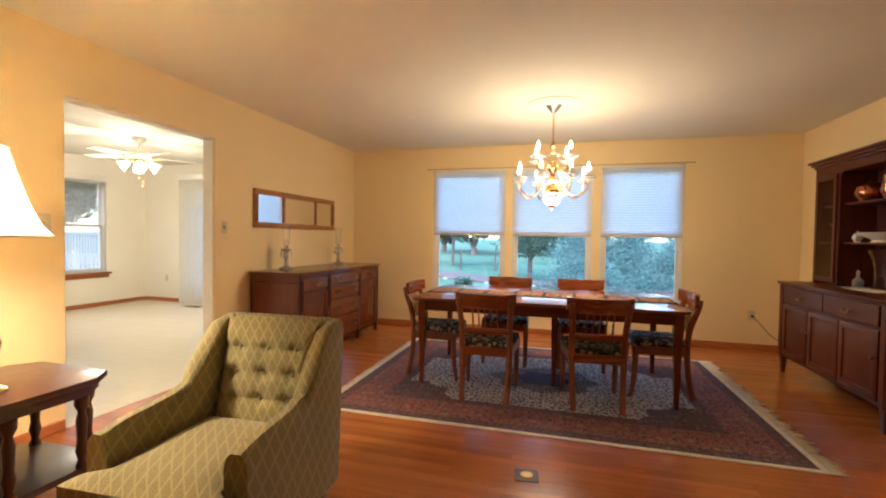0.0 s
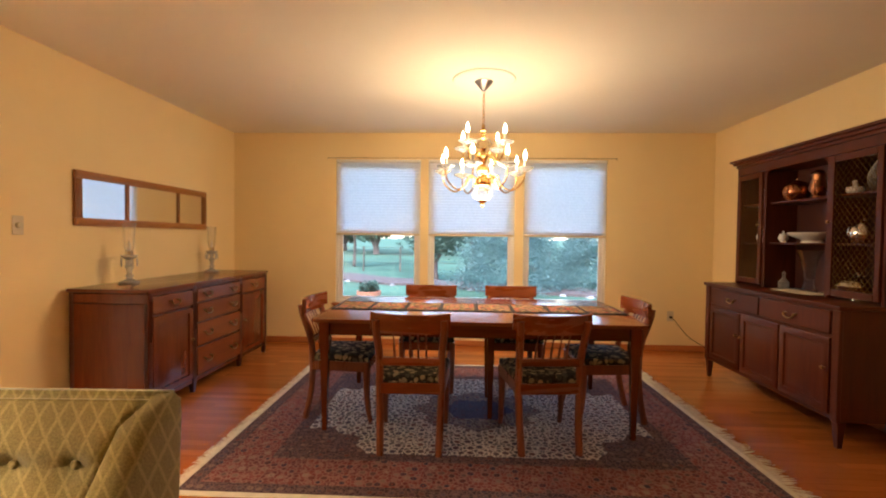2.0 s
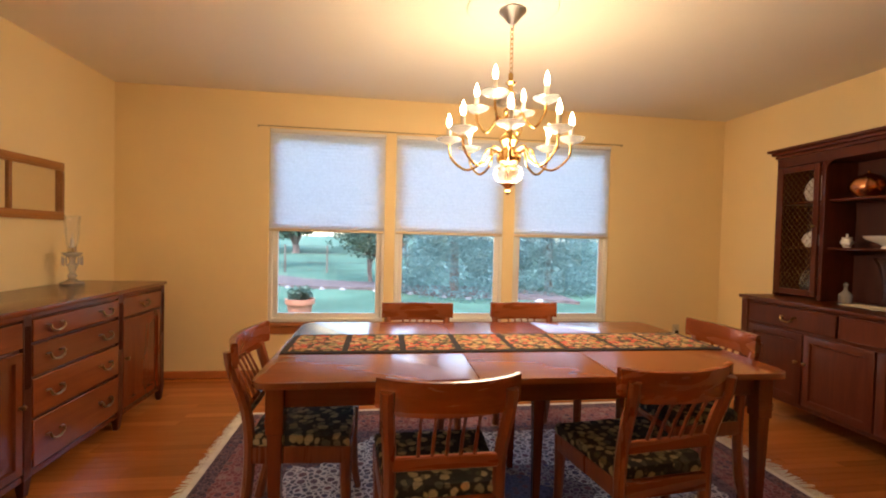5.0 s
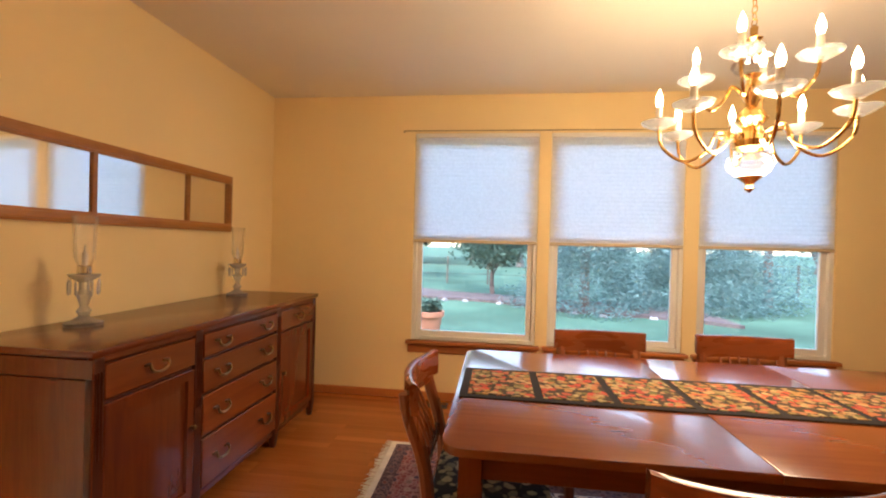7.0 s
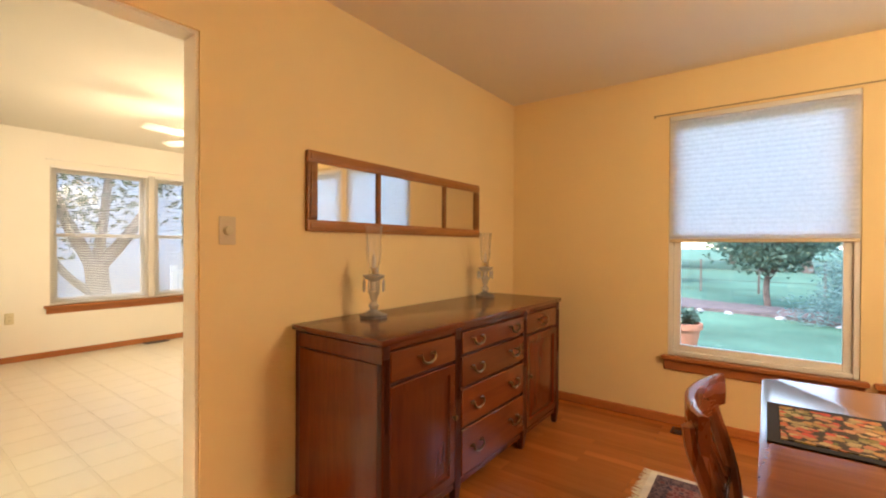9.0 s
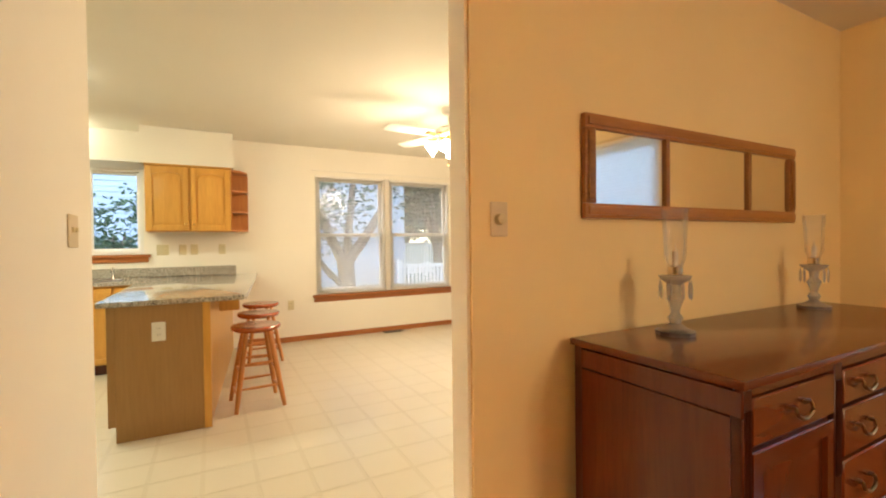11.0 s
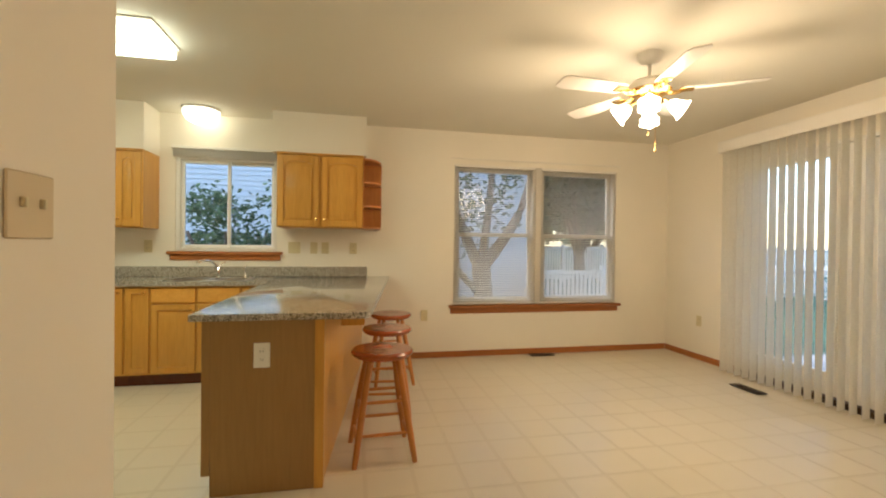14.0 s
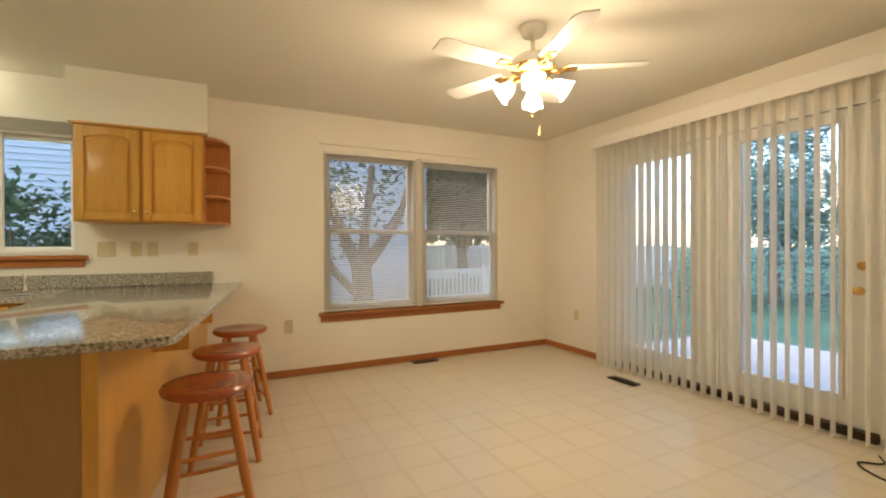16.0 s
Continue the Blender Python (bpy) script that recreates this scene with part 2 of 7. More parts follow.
def granite(name):
    m, nt, p = nodes_of(name)
    v = coords(nt)
    a = add(nt, "ShaderNodeTexVoronoi", Scale=150.0)
    b = add(nt, "ShaderNodeTexNoise", Scale=85.0, Detail=5.0)
    for n in (a, b):
        nt.links.new(v, n.inputs["Vector"])
    c = ramp(nt, a.outputs["Color"], [(0.15, (0.05, 0.045, 0.04)), (0.3, (0.22, 0.19, 0.15)), (0.55, (0.45, 0.41, 0.33)), (0.85, (0.68, 0.64, 0.55))])
    c2 = ramp(nt, b.outputs["Fac"], [(0.38, (0.1, 0.085, 0.07)), (0.5, (0.38, 0.33, 0.27)), (0.64, (0.6, 0.55, 0.47))])
    nt.links.new(mixc(nt, 0.5, c, c2), p.inputs["Base Color"])
    p.inputs["Roughness"].default_value, p.inputs["Coat Weight"].default_value, p.inputs["Coat Roughness"].default_value = 0.14, 0.6, 0.06
    return m


def tweed(name):
    """Green woven upholstery with a lattice of lighter threads."""
    m, nt, p = nodes_of(name)
    v = coords(nt, (1, 1, 1))
    sep = nt.nodes.new("ShaderNodeSeparateXYZ")
    nt.links.new(v, sep.inputs[0])
    w = []
    for sgn in (1, -1):
        s = nt.nodes.new("ShaderNodeMath"); s.operation = "MULTIPLY_ADD"; s.inputs[1].default_value = sgn * 0.45
        yz = nt.nodes.new("ShaderNodeMath"); yz.operation = "MULTIPLY_ADD"; yz.inputs[1].default_value = 0.6
        nt.links.new(sep.outputs["Y"], yz.inputs[0]); nt.links.new(sep.outputs["Z"], yz.inputs[2])
        xy = nt.nodes.new("ShaderNodeMath"); xy.operation = "MULTIPLY_ADD"; xy.inputs[1].default_value = 0.65
        nt.links.new(sep.outputs["Y"], xy.inputs[0]); nt.links.new(sep.outputs["X"], xy.inputs[2])
        nt.links.new(yz.outputs[0], s.inputs[0]); nt.links.new(xy.outputs[0], s.inputs[2])
        f = nt.nodes.new("ShaderNodeMath"); f.operation = "MULTIPLY"; f.inputs[1].default_value = 135.0
        nt.links.new(s.outputs[0], f.inputs[0])
        si = nt.nodes.new("ShaderNodeMath"); si.operation = "SINE"
        nt.links.new(f.outputs[0], si.inputs[0])
        w.append(si.outputs[0])
    mxn = nt.nodes.new("ShaderNodeMath"); mxn.operation = "MAXIMUM"
    nt.links.new(w[0], mxn.inputs[0]); nt.links.new(w[1], mxn.inputs[1])
    fine = add(nt, "ShaderNodeTexNoise", Scale=260.0, Detail=3.0)
    nt.links.new(v, fine.inputs["Vector"])
    c = ramp(nt, mxn.outputs[0], [(0.55, (0.20, 0.165, 0.05)), (0.8, (0.23, 0.19, 0.06)), (0.97, (0.40, 0.33, 0.13))])
    c = mixc(nt, 0.45, c, ramp(nt, fine.outputs["Fac"], [(0.35, (0.13, 0.105, 0.032)), (0.65, (0.36, 0.295, 0.11))]))
    nt.links.new(c, p.inputs["Base Color"])
    p.inputs["Roughness"].default_value = 0.9
    p.inputs["Sheen Weight"].default_value = 0.3
    bump(nt, p, fine.outputs["Fac"], 0.5, 0.002)
    return m


def floral(name, ground, cols, scale=24.0, share=0.5):
    """Printed or woven cloth with small flowers and leaves on a dark ground."""
    m, nt, p = nodes_of(name)
    v = coords(nt, jitter=5.0)
    wn = add(nt, "ShaderNodeTexNoise", Scale=scale * 0.8, Detail=2.0)
    nt.links.new(v, wn.inputs["Vector"])
    warp = nt.nodes.new("ShaderNodeVectorMath"); warp.operation = "MULTIPLY_ADD"
    warp.inputs[1].default_value = (0.03, 0.03, 0.03)
    nt.links.new(wn.outputs["Color"], warp.inputs[0]); nt.links.new(v, warp.inputs[2])
    a = add(nt, "ShaderNodeTexVoronoi", Scale=scale)
    nt.links.new(warp.outputs[0], a.inputs["Vector"])
    sc = nt.nodes.new("ShaderNodeSeparateColor")
    nt.links.new(a.outputs["Color"], sc.inputs[0])
    hue = ramp(nt, sc.outputs[0], [((i + 0.5) / len(cols), c) for i, c in enumerate(cols)])
    edge = ramp(nt, a.outputs["Distance"], [(share - 0.08, (1, 1, 1)), (share + 0.05, (0, 0, 0))])
    c = mixc(nt, edge, ground, hue)
    fine = add(nt, "ShaderNodeTexNoise", Scale=scale * 7, Detail=2.0)
    nt.links.new(v, fine.inputs["Vector"])
    c = mixc(nt, 0.35, c, ramp(nt, fine.outputs["Fac"], [(0.35, tuple(x * 0.4 for x in ground)), (0.7, cols[-1])]), "OVERLAY")
    nt.links.new(c, p.inputs["Base Color"])
    p.inputs["Roughness"].default_value = 0.9
    bump(nt, p, fine.outputs["Fac"], 0.3, 0.001)
    return m


def rug_rosettes(name, line, wefts, hearts, cells=15.0, jumble=0.35, fade=0.12):
    """Knotted pile: ringed rosettes, each with its own dye, in a lattice of pale or dark lines."""
    m, nt, p = nodes_of(name)
    v = coords(nt)
    wob = add(nt, "ShaderNodeTexNoise", Scale=30.0, Detail=2.0)
    nt.links.new(v, wob.inputs["Vector"])
    warp = nt.nodes.new("ShaderNodeVectorMath"); warp.operation = "MULTIPLY_ADD"
    warp.inputs[1].default_value = (0.016, 0.016, 0.016)
    nt.links.new(wob.outputs["Color"], warp.inputs[0]); nt.links.new(v, warp.inputs[2])
    a = add(nt, "ShaderNodeTexVoronoi", Scale=cells)
    a.inputs["Randomness"].default_value = jumble
    e = add(nt, "ShaderNodeTexVoronoi", Scale=cells * 2.3)
    e.feature = "DISTANCE_TO_EDGE"
    dye = add(nt, "ShaderNodeTexNoise", Scale=1.7, Detail=3.0)
    pile = add(nt, "ShaderNodeTexNoise", Scale=420.0, Detail=2.0)
    for n in (a, e):
        nt.links.new(warp.outputs[0], n.inputs["Vector"])
    for n in (dye, pile):
        nt.links.new(v, n.inputs["Vector"])
    sc = nt.nodes.new("ShaderNodeSeparateColor")
    nt.links.new(a.outputs["Color"], sc.inputs[0])
    heart = ramp(nt, sc.outputs[0], [((i + 0.5) / len(hearts), c) for i, c in enumerate(hearts)])
    weft = ramp(nt, sc.outputs[1], [((i + 0.5) / len(wefts), c) for i, c in enumerate(wefts)])
    veins = ramp(nt, e.outputs["Distance"], [(0.07, (1, 1, 1)), (0.13, (0, 0, 0))])
    c = mixc(nt, veins, weft, line)
    inside = ramp(nt, a.outputs["Distance"], [(0.36, (1, 1, 1)), (0.40, (0, 0, 0))])
    c = mixc(nt, inside, c, line)
    core = ramp(nt, a.outputs["Distance"], [(0.26, (1, 1, 1)), (0.30, (0, 0, 0))])
    c = mixc(nt, core, c, heart)
    dot = ramp(nt, a.outputs["Distance"], [(0.07, (1, 1, 1)), (0.11, (0, 0, 0))])
    c = mixc(nt, dot, c, weft)
    c = mixc(nt, fade, c, ramp(nt, dye.outputs["Fac"], [(0.35, hearts[0]), (0.65, line)]))
    c = mixc(nt, 0.5, c, ramp(nt, pile.outputs["Fac"], [(0.3, (0.6, 0.6, 0.6)), (0.7, (1, 1, 1))]), "MULTIPLY")
    nt.links.new(c, p.inputs["Base Color"])
    p.inputs["Roughness"].default_value = 0.95
    bump(nt, p, pile.outputs["Fac"], 0.6, 0.003)
    return m


def leafy(name, dark, light):
    m, nt, p = nodes_of(name)
    g = nt.nodes.new("ShaderNodeNewGeometry")
    c = ramp(nt, g.outputs["Random Per Island"], [(0.0, dark), (0.6, light), (1.0, tuple(min(1, x * 1.5) for x in light))])
    nt.links.new(c, p.inputs["Base Color"])
    p.inputs["Roughness"].default_value, p.inputs["Specular IOR Level"].default_value = 0.75, 0.12
    tr, mx = nt.nodes.new("ShaderNodeBsdfTranslucent"), nt.nodes.new("ShaderNodeMixShader")
    nt.links.new(c, tr.inputs["Color"])
    mx.inputs["Fac"].default_value = 0.5
    nt.links.new(p.outputs[0], mx.inputs[1])
    nt.links.new(tr.outputs[0], mx.inputs[2])
    nt.links.new(mx.outputs[0], nt.nodes["Material Output"].inputs["Surface"])
    return m


WALL = plain("wall_paint_dining", (0.87, 0.68, 0.345), 0.75, vary=0.03, scale=1.2, fine=260, bumps=0.12)
WALLK = plain("wall_paint_kitchen", (0.85, 0.795, 0.68), 0.7, vary=0.03, scale=1.2, fine=260, bumps=0.12)
CEILD = plain("ceiling_paint_dining", (0.79, 0.735, 0.60), 0.85, vary=0.03, scale=1.0, fine=200, bumps=0.2)
CEIL = plain("ceiling_paint", (0.75, 0.715, 0.61), 0.85, vary=0.03, scale=1.0, fine=200, bumps=0.2)
TRIM_W = plain("white_trim_paint", (0.80, 0.78, 0.72), 0.4, vary=0.03)
TRIM_K = plain("almond_window_frame", (0.60, 0.56, 0.49), 0.45, vary=0.04)
OAK = wood("oak_trim", (0.39, 0.12, 0.027), (0.53, 0.19, 0.048), "x", 0.35)
OAKY = wood("oak_trim_crossways", (0.39, 0.12, 0.027), (0.53, 0.19, 0.048), "y", 0.35)
FLOORW = wood("oak_floor_strip", (0.40, 0.112, 0.018), (0.50, 0.16, 0.03), "x", 0.22, 0.7, 0.2, 0.24, 0.45, 0.04, (0.02, 0.05), 0.02)
MAHOG = wood("mahogany_upright", (0.10, 0.0158, 0.0033), (0.165, 0.031, 0.0052), "z", 0.24, 1.0, 0.25, 0.2, 0.4, 0.08, (0.03, 0.05), 0.015)
MAHOGD = wood("dark_mahogany_upright", (0.06, 0.0115, 0.0035), (0.098, 0.02, 0.005), "z", 0.3, 1.0, 0.0, 0.2, 0.3)
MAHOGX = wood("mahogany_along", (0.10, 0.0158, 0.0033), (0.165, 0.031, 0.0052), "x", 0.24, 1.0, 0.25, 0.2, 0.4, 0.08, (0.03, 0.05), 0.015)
# mahogany with the chandelier's light painted into drawer fronts and top
MAHOG_LIT = wood("polished_mahogany_lit_face", (0.13, 0.025, 0.0055), (0.205, 0.045, 0.009), "x", 0.22, 1.0, 0.3, 0.15, 0.5, 0.08, (0.03, 0.05), 0.015)
MAHOGY = wood("mahogany_lengthways", (0.10, 0.0158, 0.0033), (0.165, 0.031, 0.0052), "y", 0.24, 1.0, 0.25, 0.2, 0.4, 0.08, (0.03, 0.05), 0.015)
TABLEW = wood("cherry_table_top", (0.15, 0.033, 0.0075), (0.245, 0.066, 0.016), "x", 0.19, 0.7, 0.3, 0.08, 0.5, 0.05, (0.03, 0.05), 0.04)
CHERRYX = wood("cherry_chair_rail", (0.15, 0.03, 0.007), (0.265, 0.063, 0.014), "x", 0.25, 0.6, 0.3)
CHERRY = wood("cherry_chair_wood", (0.16, 0.036, 0.009), (0.29, 0.076, 0.019), "z", 0.28, 1.0, 0.3)
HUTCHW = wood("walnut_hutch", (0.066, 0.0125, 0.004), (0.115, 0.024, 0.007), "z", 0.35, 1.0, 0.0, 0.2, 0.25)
# back board walnut, darkened to paint in the shade inside the case
HUTCHD = wood("walnut_hutch_shaded_inside", (0.04, 0.009, 0.0045), (0.07, 0.015, 0.007), "z", 0.5)
DARKW = wood("dark_end_table_wood", (0.035, 0.012, 0.006), (0.09, 0.03, 0.013), "z", 0.3, 1.0, 0.3)
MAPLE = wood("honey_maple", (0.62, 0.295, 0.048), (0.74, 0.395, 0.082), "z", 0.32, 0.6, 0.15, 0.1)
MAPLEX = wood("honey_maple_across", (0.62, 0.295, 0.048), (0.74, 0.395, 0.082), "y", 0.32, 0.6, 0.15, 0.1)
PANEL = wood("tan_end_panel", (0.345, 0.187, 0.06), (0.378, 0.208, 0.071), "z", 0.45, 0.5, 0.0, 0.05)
STOOLW = wood("orange_maple_stool", (0.47, 0.16, 0.032), (0.60, 0.245, 0.06), "z", 0.3, 1.0, 0.2, 0.12)
STOOLSEAT = wood("red_brown_stool_seat", (0.33, 0.066, 0.014), (0.45, 0.11, 0.026), "x", 0.2, 0.8, 0.4, 0.1, 0.5, 0.03, (0.03, 0.05), 0.03)
GILT = wood("antique_gilt_frame", (0.27, 0.098, 0.018), (0.46, 0.20, 0.045), "y", 0.32, 1.0)
BRASS = plain("polished_brass", (0.78, 0.50, 0.18), 0.18, 1.0, vary=0.1)
BRASS_OLD = plain("old_brass_pull", (0.30, 0.18, 0.07), 0.35, 1.0, vary=0.2, scale=20)
CHROME = plain("chrome", (0.75, 0.75, 0.76), 0.12, 1.0, vary=0.03)
STEEL = plain("brushed_steel", (0.55, 0.55, 0.55), 0.3, 1.0, vary=0.05)
SILVER = plain("silver_plate", (0.72, 0.68, 0.6), 0.2, 1.0, vary=0.1)
COPPER = plain("copper_lustre", (0.5, 0.22, 0.1), 0.25, 1.0, vary=0.1)
CHINA = plain("white_china", (0.78, 0.74, 0.66), 0.2, vary=0.05)
IVORY = plain("ivory_plastic", (0.66, 0.55, 0.36), 0.45, vary=0.04)
ALMOND = plain("almond_plastic", (0.66, 0.58, 0.36), 0.4, vary=0.04)
WHITEM = plain("white_enamel", (0.80, 0.77, 0.70), 0.3, vary=0.03)
BLACK = plain("black_metal", (0.02, 0.018, 0.016), 0.4, 0.3, vary=0.2)
BRONZE = plain("dark_bronze_grille", (0.06, 0.035, 0.02), 0.45, 0.6, vary=0.2)
VINYLF = plain("cream_vinyl_tile", (0.72, 0.65, 0.51), 0.24, vary=0.012, scale=1.2, fine=40, bumps=0.02)
VINYLJ = plain("vinyl_joint_band", (0.685, 0.612, 0.47), 0.24, vary=0.03, scale=1.2, fine=40, bumps=0.02)
GRANITE = granite("speckled_stone_laminate")
TWEED = tweed("green_tweed")
SEATC = floral("black_and_cream_damask", (0.012, 0.014, 0.014), [(0.03, 0.04, 0.035), (0.5, 0.42, 0.26), (0.4, 0.34, 0.2), (0.05, 0.06, 0.06), (0.46, 0.4, 0.24)], 30, 0.5)
RUNNERF = floral("needlepoint_flowers", (0.05, 0.032, 0.012), [(0.56, 0.07, 0.035), (0.50, 0.27, 0.08), (0.16, 0.16, 0.04), (0.58, 0.42, 0.2), (0.45, 0.06, 0.035), (0.46, 0.37, 0.16)], 40, 0.6)
RUNNERB = plain("black_wool_border", (0.018, 0.014, 0.012), 0.95, vary=0.3, fine=300, bumps=0.5)
RUG_IN = rug_rosettes("rug_cream_lattice_field", (0.80, 0.76, 0.69), [(0.045, 0.045, 0.08), (0.09, 0.045, 0.055), (0.14, 0.14, 0.18)], [(0.05, 0.045, 0.10), (0.17, 0.05, 0.055), (0.09, 0.05, 0.08)], 14)
RUG_BORD = rug_rosettes("rug_red_border", (0.33, 0.17, 0.145), [(0.22, 0.036, 0.03), (0.13, 0.025, 0.03), (0.25, 0.05, 0.037)], [(0.035, 0.026, 0.06), (0.17, 0.034, 0.026), (0.06, 0.02, 0.03), (0.34, 0.23, 0.18)], 17, 0.6)
RUG_GUARD = rug_rosettes("rug_dark_guard", (0.18, 0.11, 0.11), [(0.03, 0.02, 0.04), (0.05, 0.02, 0.03)], [(0.16, 0.045, 0.04), (0.05, 0.045, 0.09), (0.26, 0.17, 0.14)], 20, 0.3)
RUG_MED = rug_rosettes("rug_wine_medallion", (0.34, 0.29, 0.28), [(0.09, 0.035, 0.045), (0.05, 0.035, 0.06)], [(0.06, 0.06, 0.14), (0.20, 0.06, 0.06)], 17, 0.4)
RUG_HEART = rug_rosettes("rug_navy_heart", (0.09, 0.10, 0.20), [(0.035, 0.045, 0.12), (0.05, 0.055, 0.14)], [(0.03, 0.035, 0.10), (0.12, 0.05, 0.08)], 20, 0.4)
FRINGE = plain("cream_cotton_fringe", (0.74, 0.68, 0.54), 0.95, vary=0.15, scale=14)
GLASS = clear("window_glass")
BOWLG = clear("cut_crystal_bowl", (0.90, 0.89, 0.87), 0.5)
CRYSTAL = clear("cut_crystal", (1, 1, 1), 1.5, 0.34)
THIN = clear("thin_chimney_glass", (1, 1, 1), 0.3, 0.05)
FROST = clear("cut_glass_drip_cup", (0.98, 0.98, 0.97), 1.0, 0.10)
MIRROR = plain("mirror_silver", (0.86, 0.86, 0.85), 0.015, 1.0, vary=0.0, bumps=0)
CELL = fabric_shade("cellular_shade_cloth", (0.95, 0.95, 0.97), 0.8)
VANE = fabric_shade("cream_vinyl_vane", (0.93, 0.91, 0.84), 0.68, 0.5)
SLAT = fabric_shade("white_mini_blind_slat", (0.78, 0.76, 0.70), 0.25, 0.4)
LAMPSHADE = fabric_shade("pleated_cream_lampshade", (0.85, 0.72, 0.46), 0.42)
BULB = glow("flame_bulb_glow", (1.0, 0.76, 0.42), 4.5)
TULIP = glow("frosted_tulip_glow", (1.0, 0.86, 0.64), 2.4)
DIFF = glow("fluorescent_diffuser_glow", (0.93, 1.0, 0.80), 1.3)
DOME = glow("frosted_dome_glow", (1.0, 0.97, 0.72), 0.85)
GRASS = plain("lawn_grass", (0.072, 0.145, 0.105), 0.9, vary=0.35, scale=0.6, fine=30, bumps=0.6, Specular_IOR_Level=0.04)
MULCH = plain("bark_mulch", (0.10, 0.08, 0.08), 0.95, vary=0.4, scale=6, fine=50, bumps=0.8)
CONC = plain("patio_concrete", (0.42, 0.41, 0.39), 0.85, vary=0.12, scale=2, fine=90, bumps=0.3)
BARK = plain("grey_bark", (0.13, 0.10, 0.085), 0.9, vary=0.35, scale=10, fine=60, bumps=0.9)
LEAF = leafy("tree_leaves", (0.06, 0.11, 0.085), (0.12, 0.195, 0.15))
# pale bluish haze is mixed into the needle colour
NEEDLE = leafy("hazy_blue_green_needles", (0.10, 0.19, 0.19), (0.145, 0.245, 0.24))
LEAFD = leafy("dark_shrub_leaves", (0.02, 0.045, 0.025), (0.06, 0.10, 0.06))
PVC = plain("white_vinyl_fence", (0.78, 0.79, 0.80), 0.45, vary=0.03)
SIDING = plain("pale_grey_siding", (0.44, 0.49, 0.56), 0.6, vary=0.04)
ROOF = plain("roof_shingle", (0.09, 0.085, 0.085), 0.9, vary=0.3, scale=8)
TERRA = plain("terracotta", (0.45, 0.19, 0.11), 0.8, vary=0.15)
FENCEW = plain("grey_fence_wood", (0.10, 0.085, 0.07), 0.9, vary=0.3)


# ---- structure: dining and living room, kitchen ----
XL, XK, YW, XR, H = -3.15, -3.26, 5.72, 2.33, 2.44
WX, YP, YL = -7.62, 6.19, -0.45
YB = -2.4
T = 0.14


def slab_wall(name, ax, p0, p1, u0, u1, holes, material, label, z1=H):
    """A wall with openings (u0, u1, z0, z1) as one joined mesh; ax 'y': it runs along x, between y = p0 and p1."""
    us = sorted({u0, u1, *[v for h in holes for v in h[:2]]})
    zs = sorted({0.0, z1, *[v for h in holes for v in h[2:]]})
    solid = lambda i, k: 0 <= i < len(us) - 1 and 0 <= k < len(zs) - 1 and not any(h[0] <= us[i] < h[1] and h[2] <= zs[k] < h[3] for h in holes)
    bm = B()
    made = {}

    def vert(i, k, p):
        if (i, k, p) not in made:
            made[i, k, p] = bm.verts.new((us[i], p, zs[k]) if ax == "y" else (p, us[i], zs[k]))
        return made[i, k, p]
    for i in range(len(us) - 1):
        for k in range(len(zs) - 1):
            if not solid(i, k):
                continue
            for p in (p0, p1):
                bm.faces.new([vert(a, c, p) for a, c in ((i, k), (i + 1, k), (i + 1, k + 1), (i, k + 1))])
            for di, dk, e in ((-1, 0, ((i, k), (i, k + 1))), (1, 0, ((i + 1, k), (i + 1, k + 1))), (0, -1, ((i, k), (i + 1, k))), (0, 1, ((i, k + 1), (i + 1, k + 1)))):
                if not solid(i + di, k + dk):
                    bm.faces.new([vert(*e[0], p0), vert(*e[1], p0), vert(*e[1], p1), vert(*e[0], p1)])
    return structure(name, bm, material, label)


def wall_y(name, y0, y1, x0, x1, holes, material, label):
    return slab_wall(name, "y", y0, y1, x0, x1, holes, material, label)


def wall_x(name, x0, x1, y0, y1, holes, material, label):
    return slab_wall(name, "x", x0, x1, y0, y1, holes, material, label)


DWIN = [(-1.94, -0.955), (-0.865, 0.125), (0.225, 1.155)]
WZ0, WZ1 = 0.475, 2.135
OY0, OY1, OZ = 1.93, 3.122, 2.055
wall_y("wall_north_dining", YW, YW + T, XL, XR + T, [(a, b, WZ0, WZ1) for a, b in DWIN], WALL, "cream yellow painted wall with three tall windows")
wall_x("wall_west_dining", XK + 0.055, XL, YB, YW, [(OY0, OY1, 0, OZ)], WALL, "cream yellow painted wall with an open doorway to the kitchen")
wall_x("wall_east_kitchen", XK, XK + 0.055, 1.90, YP, [(OY0, OY1, 0, OZ)], WALLK, "off-white painted kitchen wall beside the doorway")
wall_x("wall_east_dining", XR, XR + T, YB, YW, [], WALL, "cream yellow painted wall behind the hutch")
# out of view; added to close the room for bounced light
wall_y("wall_south_living", YB - T, YB, XL, XR + T, [], WALL, "unseen cream yellow wall added to close the living end")
wall_y("wall_partition_kitchen", 1.86, 1.96, -4.19, XK - 0.006, [], WALLK, "short off-white kitchen partition with a switch plate")
wall_x("wall_kitchen_return", XK, XK + 0.055, YL, 1.90, [], WALLK, "off-white painted kitchen wall")
KWIN = (3.565, 5.505, 0.56, 2.09)
SWIN = (0.83, 1.75, 1.12, 2.04)
wall_x("wall_west_kitchen", WX - T, WX, YL - T, YP + T, [KWIN, SWIN], WALLK, "off-white painted kitchen wall with two windows")
wall_y("wall_south_kitchen", YL - T, YL, WX, XK + 0.055, [], WALLK, "off-white painted kitchen wall behind the cabinets")
